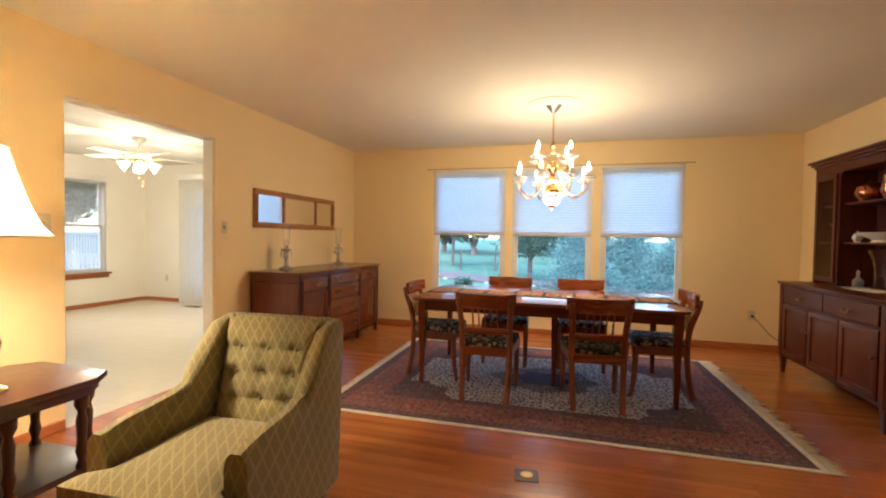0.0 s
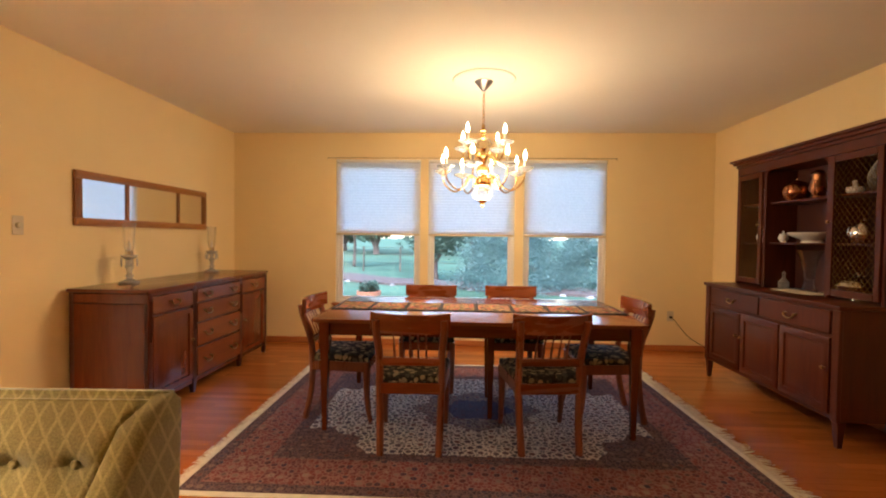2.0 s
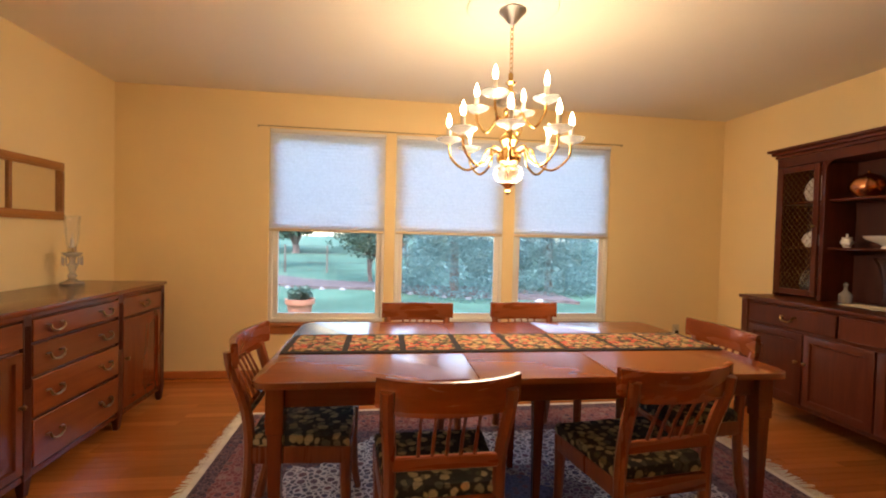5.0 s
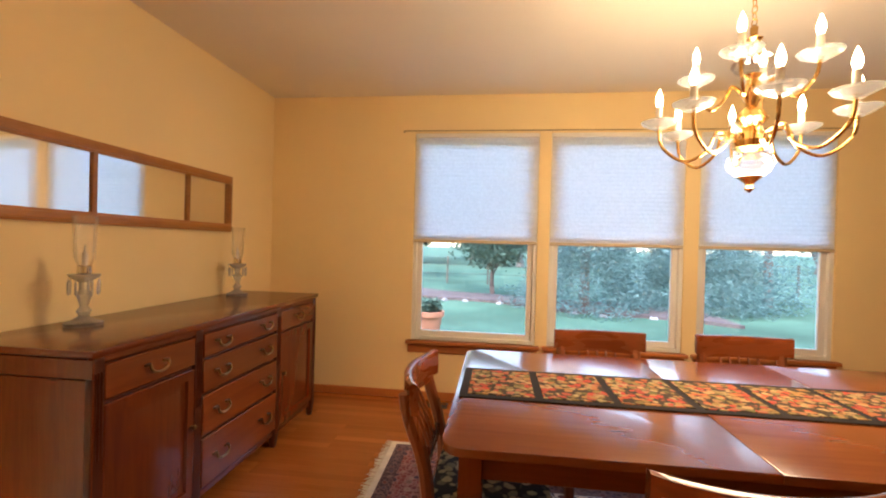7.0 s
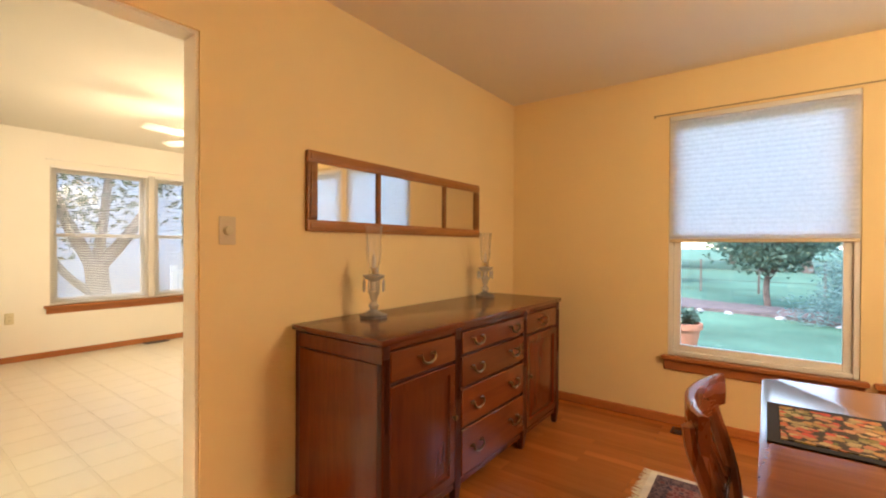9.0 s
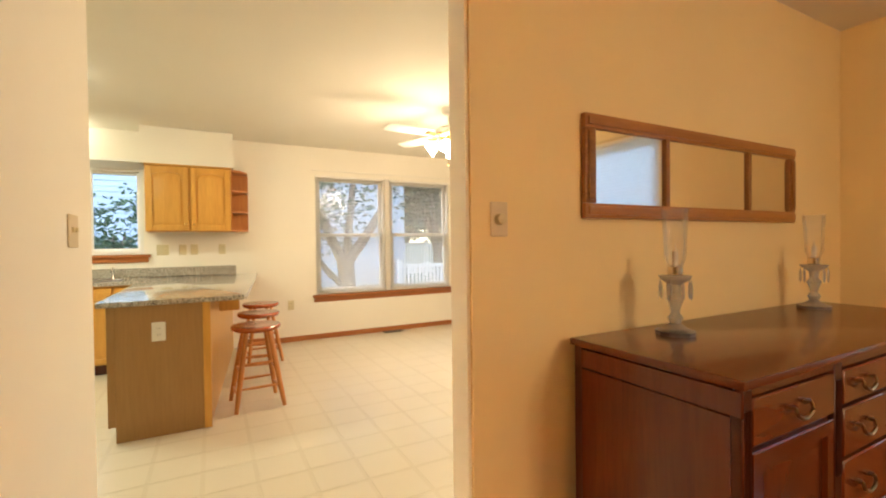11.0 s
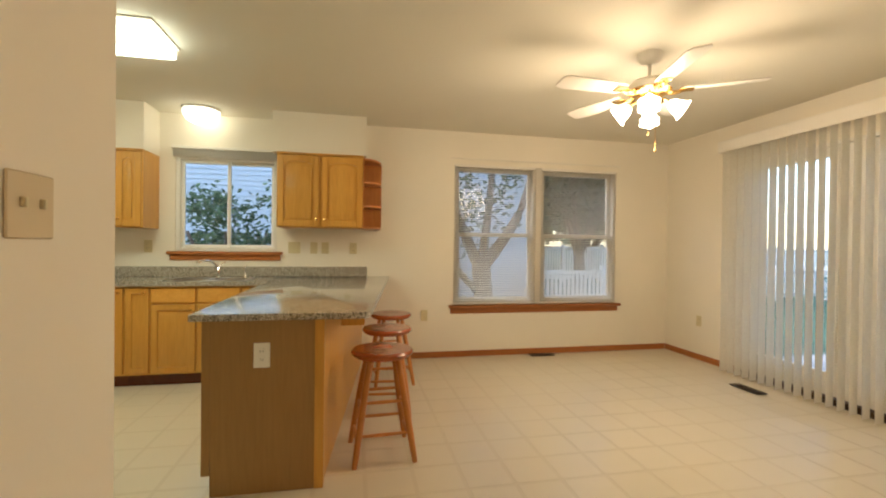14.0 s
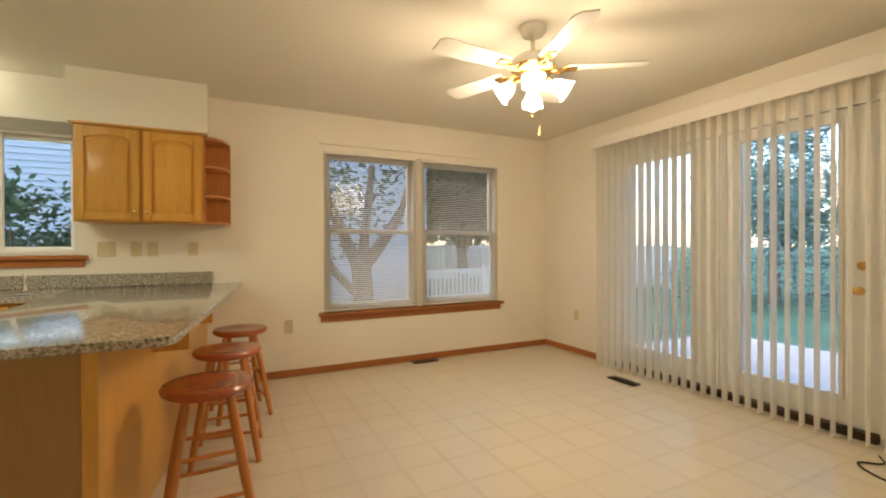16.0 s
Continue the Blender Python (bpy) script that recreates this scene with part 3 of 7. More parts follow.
wall_y("wall_north_kitchen", YP, YP + T, WX, XK + 0.055, [(-6.60, -4.56, 0.0, 2.06)], WALLK, "off-white painted wall with glazed patio doors")
bm = B()
bx(bm, XL, YB, H, XR, YW, H + 0.1)
structure("ceiling_dining", bm, CEILD, "off-white painted plaster ceiling")
bm = B()
bx(bm, WX, YL, H, XK + 0.055, YP, H + 0.1)
structure("ceiling_kitchen", bm, CEIL, "off-white painted kitchen ceiling")
# boxed soffits over the wall cabinets
bm = B()
bx(bm, WX, 1.76, 2.06, -7.30, 2.62, H - 0.002)
structure("soffit_kitchen", bm, WALLK, "off-white boxed soffit above the wall cabinets")
bm = B()
prism(bm, [(WX, 0.69), (-7.30, 0.69), (-7.30, 0.46), (-6.98, 0.12), (-6.98, -0.13), (-4.6, -0.13), (-4.6, YL), (WX, YL)], 2.02, H - 0.002)
structure("soffit_corner", bm, WALLK, "off-white boxed soffit round the kitchen corner")
# sub-floors; the strips and tiles lie on them
bm = B()
bx(bm, XL, YB, -0.12, XR, YW, -0.002)
floor_d = structure("floor_dining", bm, plain("floor_seam", (0.10, 0.028, 0.007), 0.6), "honey oak strip floor with a satin finish")
bm = B()
bx(bm, WX, YL, -0.12, XL, YP, -0.0008)
floor_k = structure("floor_kitchen", bm, VINYLJ, "cream vinyl floor with a square tile pattern")


def board(name, x0, y0, x1, y1, z0, z1, mat, label, b=0.006):
    bm = B()
    bx(bm, x0, y0, z0, x1, y1, z1, b)
    return structure(name, bm, mat, label)


bl = "narrow honey oak baseboard"
board("baseboard_1", XL, YW - 0.014, XR, YW, 0, 0.064, OAK, bl)
board("baseboard_2", XL, OY1 + 0.004, XL + 0.014, YW - 0.016, 0, 0.064, OAKY, bl)
board("baseboard_3", XL, YB, XL + 0.014, OY0 - 0.004, 0, 0.064, OAKY, bl)
board("baseboard_4", XR - 0.014, YB, XR, YW - 0.016, 0, 0.064, OAKY, bl)
board("baseboard_5", WX, 2.72, WX + 0.014, YP - 0.016, 0, 0.064, OAKY, bl)
board("baseboard_6", WX + 0.002, YP - 0.014, -6.64, YP, 0, 0.064, OAK, bl)
board("baseboard_7", -4.5, YP - 0.014, XK, YP, 0, 0.064, OAK, bl)
board("baseboard_8", XK - 0.014, OY1 + 0.03, XK, YP - 0.016, 0, 0.064, OAKY, bl)
# doorway lining in the kitchen's paint
for k, (y0, y1, z0, z1) in enumerate(((OY1 - 0.012, OY1, 0, OZ), (OY0 - 0.001, OY0 + 0.011, 0, OZ), (OY0 + 0.011, OY1 - 0.012, OZ - 0.012, OZ))):
    bm = B()
    bx(bm, XK - 0.004, y0, z0, XL - 0.012, y1, z1)
    structure("doorway_lining_%d" % (k + 1), bm, WALLK, "off-white painted drywall lining of the doorway")


def frame_bars(bm, ax, p0, p1, u0, u1, z0, z1, w):
    """Four bars round an opening; ax 'y': the pane faces y and u runs along x."""
    def bar(a, b, c, d):
        if ax == "y":
            bx(bm, a, p0, c, b, p1, d, 0.003)
        else:
            bx(bm, p0, a, c, p1, b, d, 0.003)
    bar(u0, u0 + w, z0, z1)
    bar(u1 - w, u1, z0, z1)
    bar(u0 + w, u1 - w, z0, z0 + w)
    bar(u0 + w, u1 - w, z1 - w, z1)


def pane(ax, p, u0, u1, z0, z1, parent):
    bm = B()
    if ax == "y":
        bx(bm, u0, p - 0.002, z0, u1, p + 0.002, z1)
    else:
        bx(bm, p - 0.002, u0, z0, p + 0.002, u1, z1)
    ob = part("pane", bm, GLASS, parent, "clear window glass", False)
    ob.visible_shadow = False
    return ob


def window(name, ax, u0, u1, z0, z1, face, out, mat, label, sash=True):
    """A double-hung window in an opening: frame, lower and upper sash, panes."""
    e = tagged(new(name), label, "", "", "structure")
    s = 1 if out > 0 else -1
    q = lambda d0, d1: (min(face + s * d0, face + s * d1), max(face + s * d0, face + s * d1))
    bm = B()
    frame_bars(bm, ax, *q(0.012, 0.13), u0, u1, z0, z1, 0.03)
    part("window_frame", bm, mat, e)
    zm = (z0 + z1) / 2
    for nm, d, a, b in (("lower_sash", 0.04, z0 + 0.03, zm + 0.02), ("upper_sash", 0.075, zm - 0.02, z1 - 0.03)):
        bm = B()
        frame_bars(bm, ax, *q(d, d + 0.032), u0 + 0.03, u1 - 0.03, a, b, 0.042)
        sh = part(nm, bm, mat, e)
        pane(ax, face + s * (d + 0.016), u0 + 0.07, u1 - 0.07, a + 0.04, b - 0.04, e)
    return e


for i, (a, b) in enumerate(DWIN):
    window("window_%d" % (i + 1), "y", a, b, WZ0, WZ1, YW, 1, TRIM_W, "white double-hung dining room window")
    bm = B()
    bx(bm, a - 0.035, YW - 0.05, WZ0 - 0.028, b + 0.035, YW + 0.03, WZ0, 0.006)
    bx(bm, a - 0.02, YW - 0.016, WZ0 - 0.10, b + 0.02, YW, WZ0 - 0.028, 0.004)
    structure("window_sill_%d" % (i + 1), bm, OAK, "red oak window stool and apron", True)
# kitchen twin window and sink slider
mid = (KWIN[0] + KWIN[1]) / 2
window("window_4", "x", KWIN[0], mid - 0.03, KWIN[2], KWIN[3], WX, -1, TRIM_K, "almond double-hung kitchen window")
window("window_5", "x", mid + 0.03, KWIN[1], KWIN[2], KWIN[3], WX, -1, TRIM_K, "almond double-hung kitchen window")
bm = B()
bx(bm, WX - 0.13, mid - 0.03, KWIN[2], WX - 0.004, mid + 0.03, KWIN[3], 0.003)
structure("window_mullion", bm, TRIM_K, "almond mullion between twin windows", True)
bm = B()
bx(bm, WX - 0.03, KWIN[0] - 0.05, KWIN[2] - 0.03, WX + 0.06, KWIN[1] + 0.05, KWIN[2], 0.007)
bx(bm, WX, KWIN[0] - 0.03, KWIN[2] - 0.09, WX + 0.016, KWIN[1] + 0.03, KWIN[2] - 0.03, 0.004)
structure("window_sill_4", bm, OAKY, "red oak stool and apron under the twin window", True)
e = tagged(new("window_6"), "white sliding window above the kitchen sink", "", "", "structure")
bm = B()
frame_bars(bm, "x", WX - 0.12, WX - 0.012, SWIN[0], SWIN[1], SWIN[2], SWIN[3], 0.035)
part("window_frame", bm, TRIM_W, e)
sm = (SWIN[0] + SWIN[1]) / 2
for d, a, b in ((0.05, SWIN[0] + 0.035, sm + 0.02), (0.08, sm - 0.02, SWIN[1] - 0.035)):
    bm = B()
    frame_bars(bm, "x", WX - d - 0.025, WX - d, a, b, SWIN[2] + 0.035, SWIN[3] - 0.035, 0.03)
    part("sliding_sash", bm, TRIM_W, e)
    pane("x", WX - d - 0.012, a + 0.028, b - 0.028, SWIN[2] + 0.06, SWIN[3] - 0.06, e)
bm = B()
bx(bm, WX - 0.02, SWIN[0] - 0.06, SWIN[2] - 0.03, WX + 0.05, SWIN[1] + 0.06, SWIN[2], 0.006)
bx(bm, WX, SWIN[0] - 0.04, SWIN[2] - 0.085, WX + 0.018, SWIN[1] + 0.04, SWIN[2] - 0.03, 0.004)
structure("window_sill_6", bm, OAKY, "brown oak stool and apron above the sink", True)
# glazed patio doors
e = tagged(new("door_1"), "white fixed glazed patio door panel", "", "", "structure")
e2 = tagged(new("door_2"), "white glazed patio door with brass knob, shut", "", "", "structure")
for ob, a, b in ((e, -6.56, -5.62), (e2, -5.56, -4.62)):
    bm = B()
    g0, g1 = (a + 0.14, b - 0.14)
    if ob is e2:
        g0, g1 = -5.40, -4.82
    else:
        g0, g1 = -6.43, -5.77
    for x0, z0, x1, z1 in ((a, 0.05, g0, 2.03), (g1, 0.05, b, 2.03), (g0, 0.05, g1, 0.23), (g0, 1.95, g1, 2.03)):
        bx(bm, x0, YP + 0.03, z0, x1, YP + 0.075, z1)
    part("door_leaf", bm, TRIM_W, ob, smooth=False)
    bm = B()
    frame_bars(bm, "y", YP + 0.018, YP + 0.03, g0 - 0.028, g1 + 0.028, 0.202, 1.978, 0.028)
    part("glazing_bead", bm, TRIM_W, ob)
    pane("y", YP + 0.05, g0, g1, 0.23, 1.95, ob)
bm = B()
tube(bm, [(-4.70, YP + 0.03, 0.90), (-4.70, YP - 0.02, 0.90)], 0.012, 10)
lathe(bm, [(0, 0), (0.02, 0.002), (0.027, 0.015), (0.027, 0.03), (0.015, 0.042), (0, 0.044)], 14)
for v in bm.verts:
    if abs(v.co.x) < 0.04 and abs(v.co.y) < 0.04:
        v.co = Vector((-4.70 + v.co.x, YP - 0.012 - v.co.z, 0.90 + v.co.y))
part("door_knob", bm, BRASS, e2, "brass door knob")
bm = B()
tube(bm, [(-4.70, YP + 0.03, 1.05), (-4.70, YP + 0.012, 1.05)], 0.026, 16)
part("deadbolt", bm, BRASS, e2, "brass deadbolt rose")
bm = B()
bx(bm, -6.60, YP + 0.005, 0, -6.565, YP + 0.12, 2.06)
bx(bm, -4.615, YP + 0.005, 0, -4.56, YP + 0.12, 2.06)
bx(bm, -6.565, YP + 0.005, 2.035, -4.615, YP + 0.12, 2.06)
bx(bm, -5.617, YP + 0.02, 0.05, -5.563, YP + 0.12, 2.035)
structure("door_frame", bm, TRIM_W, "white painted patio door frame", True)
bm = B()
bx(bm, -6.565, YP - 0.03, 0.0, -4.615, YP + 0.16, 0.048, 0.005)
structure("door_threshold", bm, BRONZE, "dark bronze patio door threshold", True)

# ---- outdoors ----
GZ = -0.25
bm = B()
for x0, y0, x1, y1 in ((-600, -600, 600, 600),):
    bx(bm, x0, y0, GZ - 1, x1, y1, GZ)
structure("ground", bm, GRASS, "green mown lawn")
bm = B()
bx(bm, -7.4, YP + 0.16, GZ - 0.1, -3.6, YP + 3.0, -0.09, 0.01)
structure("patio", bm, CONC, "pale grey concrete patio slab")
bm = B()
pts = [(-10 + 0.8 * i, 17.6 - 0.36 * i + 0.25 * math.sin(i * 1.3)) for i in range(18)]
prism(bm, pts + [(x, y + 1.9 + 0.3 * math.sin(x)) for x, y in reversed(pts)], GZ, GZ + 0.07)
structure("mulch_bed", bm, MULCH, "dark bark mulch bed across the lawn")



def rnd(a, b):
    return random.uniform(a, b)


STONE = plain("pale_edging_stone", (0.26, 0.26, 0.27), 0.85, vary=0.2, scale=9)
for i, (x, y) in enumerate(pts[4:17]):
    sb = thing("edging_stone", (x + rnd(-0.2, 0.2), y - 0.12, GZ), rnd(0, 180), "pale rough stone at the edge of the mulch bed", "stone", "stones along the mulch bed")
    bm = B()
    bmesh.ops.create_icosphere(bm, subdivisions=2, radius=1.0)
    for v in bm.verts:
        v.co = Vector((v.co.x * 0.12, v.co.y * 0.08, max(-0.02, v.co.z * 0.06))) * (1 + 0.18 * math.sin(5 * v.co.x + 3 * v.co.y + i))
    part("stone", bm, STONE, sb)


def leaves(bm, spots, count, size, thin=0.45):
    """Many small folded leaves spread through rounded clumps."""
    for _ in range(count):
        c, r = random.choice(spots)
        d = Vector((random.gauss(0, 1), random.gauss(0, 1), random.gauss(0, 0.8))).normalized() * r * rnd(0.35, 1.05)
        p = Vector(c) + d
        u = Vector((rnd(-1, 1), rnd(-1, 1), rnd(-0.7, 0.4))).normalized()
        v = u.cross(Vector((rnd(-1, 1), rnd(-1, 1), rnd(-1, 1)))).normalized()
        s = size * rnd(0.6, 1.3)
        a, b, cc, dd = p - u * s, p + v * s * thin, p + u * s, p - v * s * thin
        bm.faces.new([bm.verts.new(q) for q in (a, b, cc, dd)])


def tree(at, h, spread, count, size, label, leaf, trunk_r=0.11, forks=3, low=0.35):
    t = thing("tree", (at[0], at[1], GZ), rnd(0, 360), label, "tree")
    bm = B()
    spots = []
    top = h * low
    tube(bm, curve_pts([(0, 0, -0.1), (0.05, 0.02, top * 0.5), (0, 0.05, top)], 4), [trunk_r * (1.3 - 0.04 * i) for i in range(9)], 9)
    for k in range(forks + 4):
        a = k * 2.4 + rnd(-0.3, 0.3)
        l = spread * rnd(0.6, 1.0)
        z1 = h * rnd(0.6, 0.95)
        pts = curve_pts([(0, 0.03, top * rnd(0.75, 1.0)), (math.cos(a) * l * 0.4, math.sin(a) * l * 0.4, (top + z1) / 2), (math.cos(a) * l, math.sin(a) * l, z1)], 4)
        tube(bm, pts, [trunk_r * 0.6 * (1 - 0.1 * i) for i in range(len(pts))], 6)
        spots += [(pts[-1], spread * 0.34), (pts[-4], spread * 0.36), (pts[-6], spread * 0.25)]
    part("trunk", bm, BARK, t)
    bm = B()
    leaves(bm, spots, count, size)
    part("crown", bm, leaf, t, smooth=False)
    return t


def conifer(at, h, r, count, label, size=0.17):
    t = thing("tree", (at[0], at[1], GZ), 0, label, "tree")
    bm = B()
    tube(bm, [(0, 0, -0.1), (0, 0, h * 0.5), (0, 0, h * 0.97)], [0.14, 0.09, 0.02], 8)
    part("trunk", bm, BARK, t)
    bm = B()
    spots = []
    for i in range(90):
        z = h * (0.05 + 0.93 * (i / 90) ** 0.9)
        rr = r * (1 - z / h) ** 0.85 + 0.08
        a = i * 2.39996
        k = rnd(0.55, 1.05)
        spots.append((Vector((math.cos(a) * rr * k, math.sin(a) * rr * k, z - 0.15 * rr)), 0.12 + 0.26 * rr))
    leaves(bm, spots, count, size, 0.2)
    part("crown", bm, NEEDLE, t, smooth=False)
    return t


tree((-1.35, 15.6), 2.9, 2.3, 8000, 0.07, "small spreading fruit tree with green leaves in a mulch bed", LEAF, 0.06, 3, 0.3)
tree((-6.0, 22.5), 5.2, 3.0, 6000, 0.11, "young leafy tree on the lawn", LEAF, 0.07)
conifer((0.95, 13.6), 3.6, 1.7, 42000, "dense blue-green spruce outside the dining room", 0.06)
conifer((3.9, 14.2), 3.4, 2.0, 42000, "broad blue-green spruce outside the dining room", 0.065)
conifer((6.3, 15.5), 4.2, 2.0, 7000, "blue-green spruce on the lawn", 0.08)
conifer((-9.3, 14.5), 6.5, 2.4, 11000, "tall dark spruce behind the patio", 0.11)
tree((-15.5, 9.4), 7.0, 3.3, 12000, 0.11, "tall leafy tree behind the white fence", LEAFD, 0.16, 5, 0.2)
for x, y, hh, s in ((-22, 42, 8, 4.5), (-13, 46, 7, 4.5), (-4, 50, 8.5, 5), (6, 47, 7.5, 4.6), (15, 44, 9, 5), (24, 40, 8, 4.6), (-24, 10, 8, 4.5), (-27, 4, 8, 4.5), (-30, 14, 9, 5), (-33, 20, 9, 5), (0.5, 36, 7, 4.2), (-8, 38, 7, 4.2)):
    tree((x, y), hh, s, 3000, 0.36, "distant green tree at the edge of the field", LEAF, 0.25, 3, 0.1)
# forked tree, fence and neighbour's house to the west
t = thing("tree", (-10.6, 4.75, GZ), 0, "grey forked tree trunk close to the kitchen window", "tree")
bm = B()
tube(bm, curve_pts([(0, 0, -0.1), (0.02, 0.05, 0.5), (0, 0.0, 1.15)], 4), [0.22, 0.2, 0.19, 0.18, 0.18, 0.17, 0.17, 0.17, 0.17], 10)
lim = []
for ctrl, r in (([(0, 0, 1.05), (0.05, 0.35, 1.5), (0.1, 0.75, 2.2), (0.1, 1.0, 3.2)], 0.12), ([(0, 0, 1.05), (-0.1, -0.25, 1.6), (-0.1, -0.55, 2.4), (0, -0.7, 3.4)], 0.12), ([(0, 0, 1.1), (0, 0.1, 1.8), (0, 0.2, 2.8)], 0.09), ([(0.02, 0.02, 0.55), (0.1, -0.5, 1.1), (0.1, -0.9, 1.9)], 0.07)):
    pts = curve_pts(ctrl, 4)
    tube(bm, pts, [r * (1 - 0.045 * i) for i in range(len(pts))], 8)
    lim.append(pts[-1])
part("trunk", bm, BARK, t)
bm = B()
leaves(bm, [(p + Vector((rnd(-0.4, 0.4), rnd(-0.9, 0.9), rnd(-0.5, 0.6))), 0.75) for p in lim for _ in range(4)], 2600, 0.07)
part("crown", bm, LEAFD, t, smooth=False)


def fence(at, rz, length, h, label):
    f = thing("fence", (at[0], at[1], GZ), rz, label, "fence")
    n = int(length / 1.8)
    bm = B()
    bx(bm, 0, -0.02, 0.12, length, 0.02, 0.24, 0.004)
    bx(bm, 0, -0.02, h - 0.14, length, 0.02, h - 0.03, 0.004)
    part("rail", bm, PVC, f)
    for i in range(n + 1):
        bm = B()
        bx(bm, i * 1.8 - 0.06, -0.06, 0, i * 1.8 + 0.06, 0.06, h + 0.05, 0.004)
        prism(bm, [(i * 1.8 - 0.07, -0.07), (i * 1.8 + 0.07, -0.07), (i * 1.8 + 0.07, 0.07), (i * 1.8 - 0.07, 0.07)], h + 0.05, h + 0.08, 0.01)
        part("post", bm, PVC, f)
    bm = B()
    x = 0.12
    while x < length:
        bx(bm, x, -0.012, 0.2, x + 0.07, 0.012, h - 0.05)
        x += 0.115
    tagged(part("picket", bm, PVC, f, smooth=False), kind="stuff")
    return f


fence((-13.2, 7.0), 90, 9.0, 0.9, "white vinyl picket fence on the lawn")
fence((-20.0, 7.5), 90, 18.0, 1.5, "white vinyl fence farther off")
# neighbour's house with lap siding
hs = thing("house", (-14.5, -1.2, GZ), 0, "neighbouring house with pale grey lap siding", "house")
bm = B()
bx(bm, -6, -7, 0, 0, 8.9, 5.6)
part("wall", bm, SIDING, hs, smooth=False)
bm = B()
for i in range(44):
    z = 0.12 + i * 0.125
    vs = [bm.verts.new(p) for p in ((0.004, -7, z), (0.004, 8.9, z), (0.026, 8.9, z), (0.026, -7, z), (0.004, -7, z + 0.125), (0.004, 8.9, z + 0.125))]
    bm.faces.new((vs[3], vs[2], vs[5], vs[4]))
    bm.faces.new((vs[0], vs[1], vs[2], vs[3]))
tagged(part("siding", bm, SIDING, hs, smooth=False), kind="stuff")
bm = B()
prism(bm, [(-7, 0), (1, 0), (-3, 3)], -7.3, 9.2)
for v in bm.verts:
    v.co = Vector((v.co.x - 0.2 if v.co.x < -3 else v.co.x - 0.4, v.co.z, 5.6 + v.co.y))
part("roof", bm, ROOF, hs, smooth=False)
bm = B()
tube(bm, [(0.07, 2.6, 0.1), (0.07, 2.6, 5.5)], 0.05, 8)
part("downpipe", bm, PVC, hs)
# shrub outside the sink window, flower pot and stake fence by the lawn
sh = thing("shrub", (-9.4, 0.9, GZ), 0, "dense dark-leaved shrub outside the sink window", "shrub")
bm = B()
for k in range(9):
    a = k * 0.7
    tube(bm, curve_pts([(0, 0, 0), (0.2 * math.cos(a), 0.3 * math.sin(a), 0.8), (0.4 * math.cos(a), 0.75 * math.sin(a), 1.6)], 3), 0.02, 5)
part("stem", bm, BARK, sh)
bm = B()
leaves(bm, [((rnd(-0.5, 0.5), rnd(-0.9, 0.9), rnd(0.75, 2.1)), 0.34) for _ in range(32)], 5200, 0.05)
part("crown", bm, LEAFD, sh, smooth=False)
pot = thing("flower_pot", (-2.33, 9.3, GZ), 0, "terracotta flower pot with a green plant", "flower pot")
bm = B()
lathe(bm, [(0, 0), (0.15, 0), (0.21, 0.34), (0.24, 0.34), (0.24, 0.42), (0.21, 0.42), (0.2, 0.36), (0, 0.36)], 20)
part("pot", bm, TERRA, pot)
bm = B()
leaves(bm, [((rnd(-0.12, 0.12), rnd(-0.12, 0.12), rnd(0.42, 0.55)), 0.12) for _ in range(8)], 420, 0.05)
part("plant", bm, LEAF, pot, smooth=False)
f = thing("field_fence", (-16, 19.5, GZ), 0, "dark post and wire fence at the edge of the lawn", "fence")
for i in range(22):
    bm = B()
    taper(bm, i * 1.6, 0, 0, 1.1, 0.07, 0.06)
    part("post", bm, FENCEW, f)
bm = B()
for z in (0.4, 0.75, 1.05):
    tube(bm, [(0, 0, z), (33.6, 0, z)], 0.007, 4)
part("wire", bm, FENCEW, f)


# ---- dining room things ----
def panel_front(bm, u0, z0, u1, z1, d0, d1, w=0.035):
    """A framed front in the local x-z plane, from depth d0 (back) to d1 (proud), with a sunk field; one joined mesh."""
    s = d0 + (d1 - d0) * 0.35
    e = 0.004

    def ring(g, d):
        return [bm.verts.new(p) for p in ((u0 + g, d, z0 + g), (u1 - g, d, z0 + g), (u1 - g, d, z1 - g), (u0 + g, d, z1 - g))]
    rings = [ring(0, d0), ring(0, d1 + (d0 - d1) * 0.2), ring(e, d1), ring(w - e, d1), ring(w, s), ring(w + 0.02, s), ring(w + 0.032, s + (d1 - d0) * 0.2)]
    for a, b in zip(rings, rings[1:]):
        for i in range(4):
            bm.faces.new((a[i], a[(i + 1) % 4], b[(i + 1) % 4], b[i]))
    bm.faces.new(rings[0][::-1])
    bm.faces.new(rings[-1])
    return bm


def bail_pull(parent, x, y, z, w=0.088):
    """A brass drop handle on two posts; the front faces -y."""
    bm = B()
    for s in (-1, 1):
        lathe(bm, [(0, -0.005), (0.014, -0.004), (0.015, 0.004), (0, 0.005)], 10, (x + s * w / 2, y, z))
        bx(bm, x + s * w / 2 - 0.004, y - 0.018, z - 0.004, x + s * w / 2 + 0.004, y, z + 0.004, 0.001)
    tube(bm, curve_pts([(x - w / 2, y - 0.016, z), (x - w / 2 + 0.004, y - 0.02, z - 0.02), (x, y - 0.02, z - 0.034), (x + w / 2 - 0.004, y - 0.02, z - 0.02), (x + w / 2, y - 0.016, z)], 4), 0.0055, 6)
    return part("handle", bm, BRASS_OLD, parent, "aged brass drop handle")


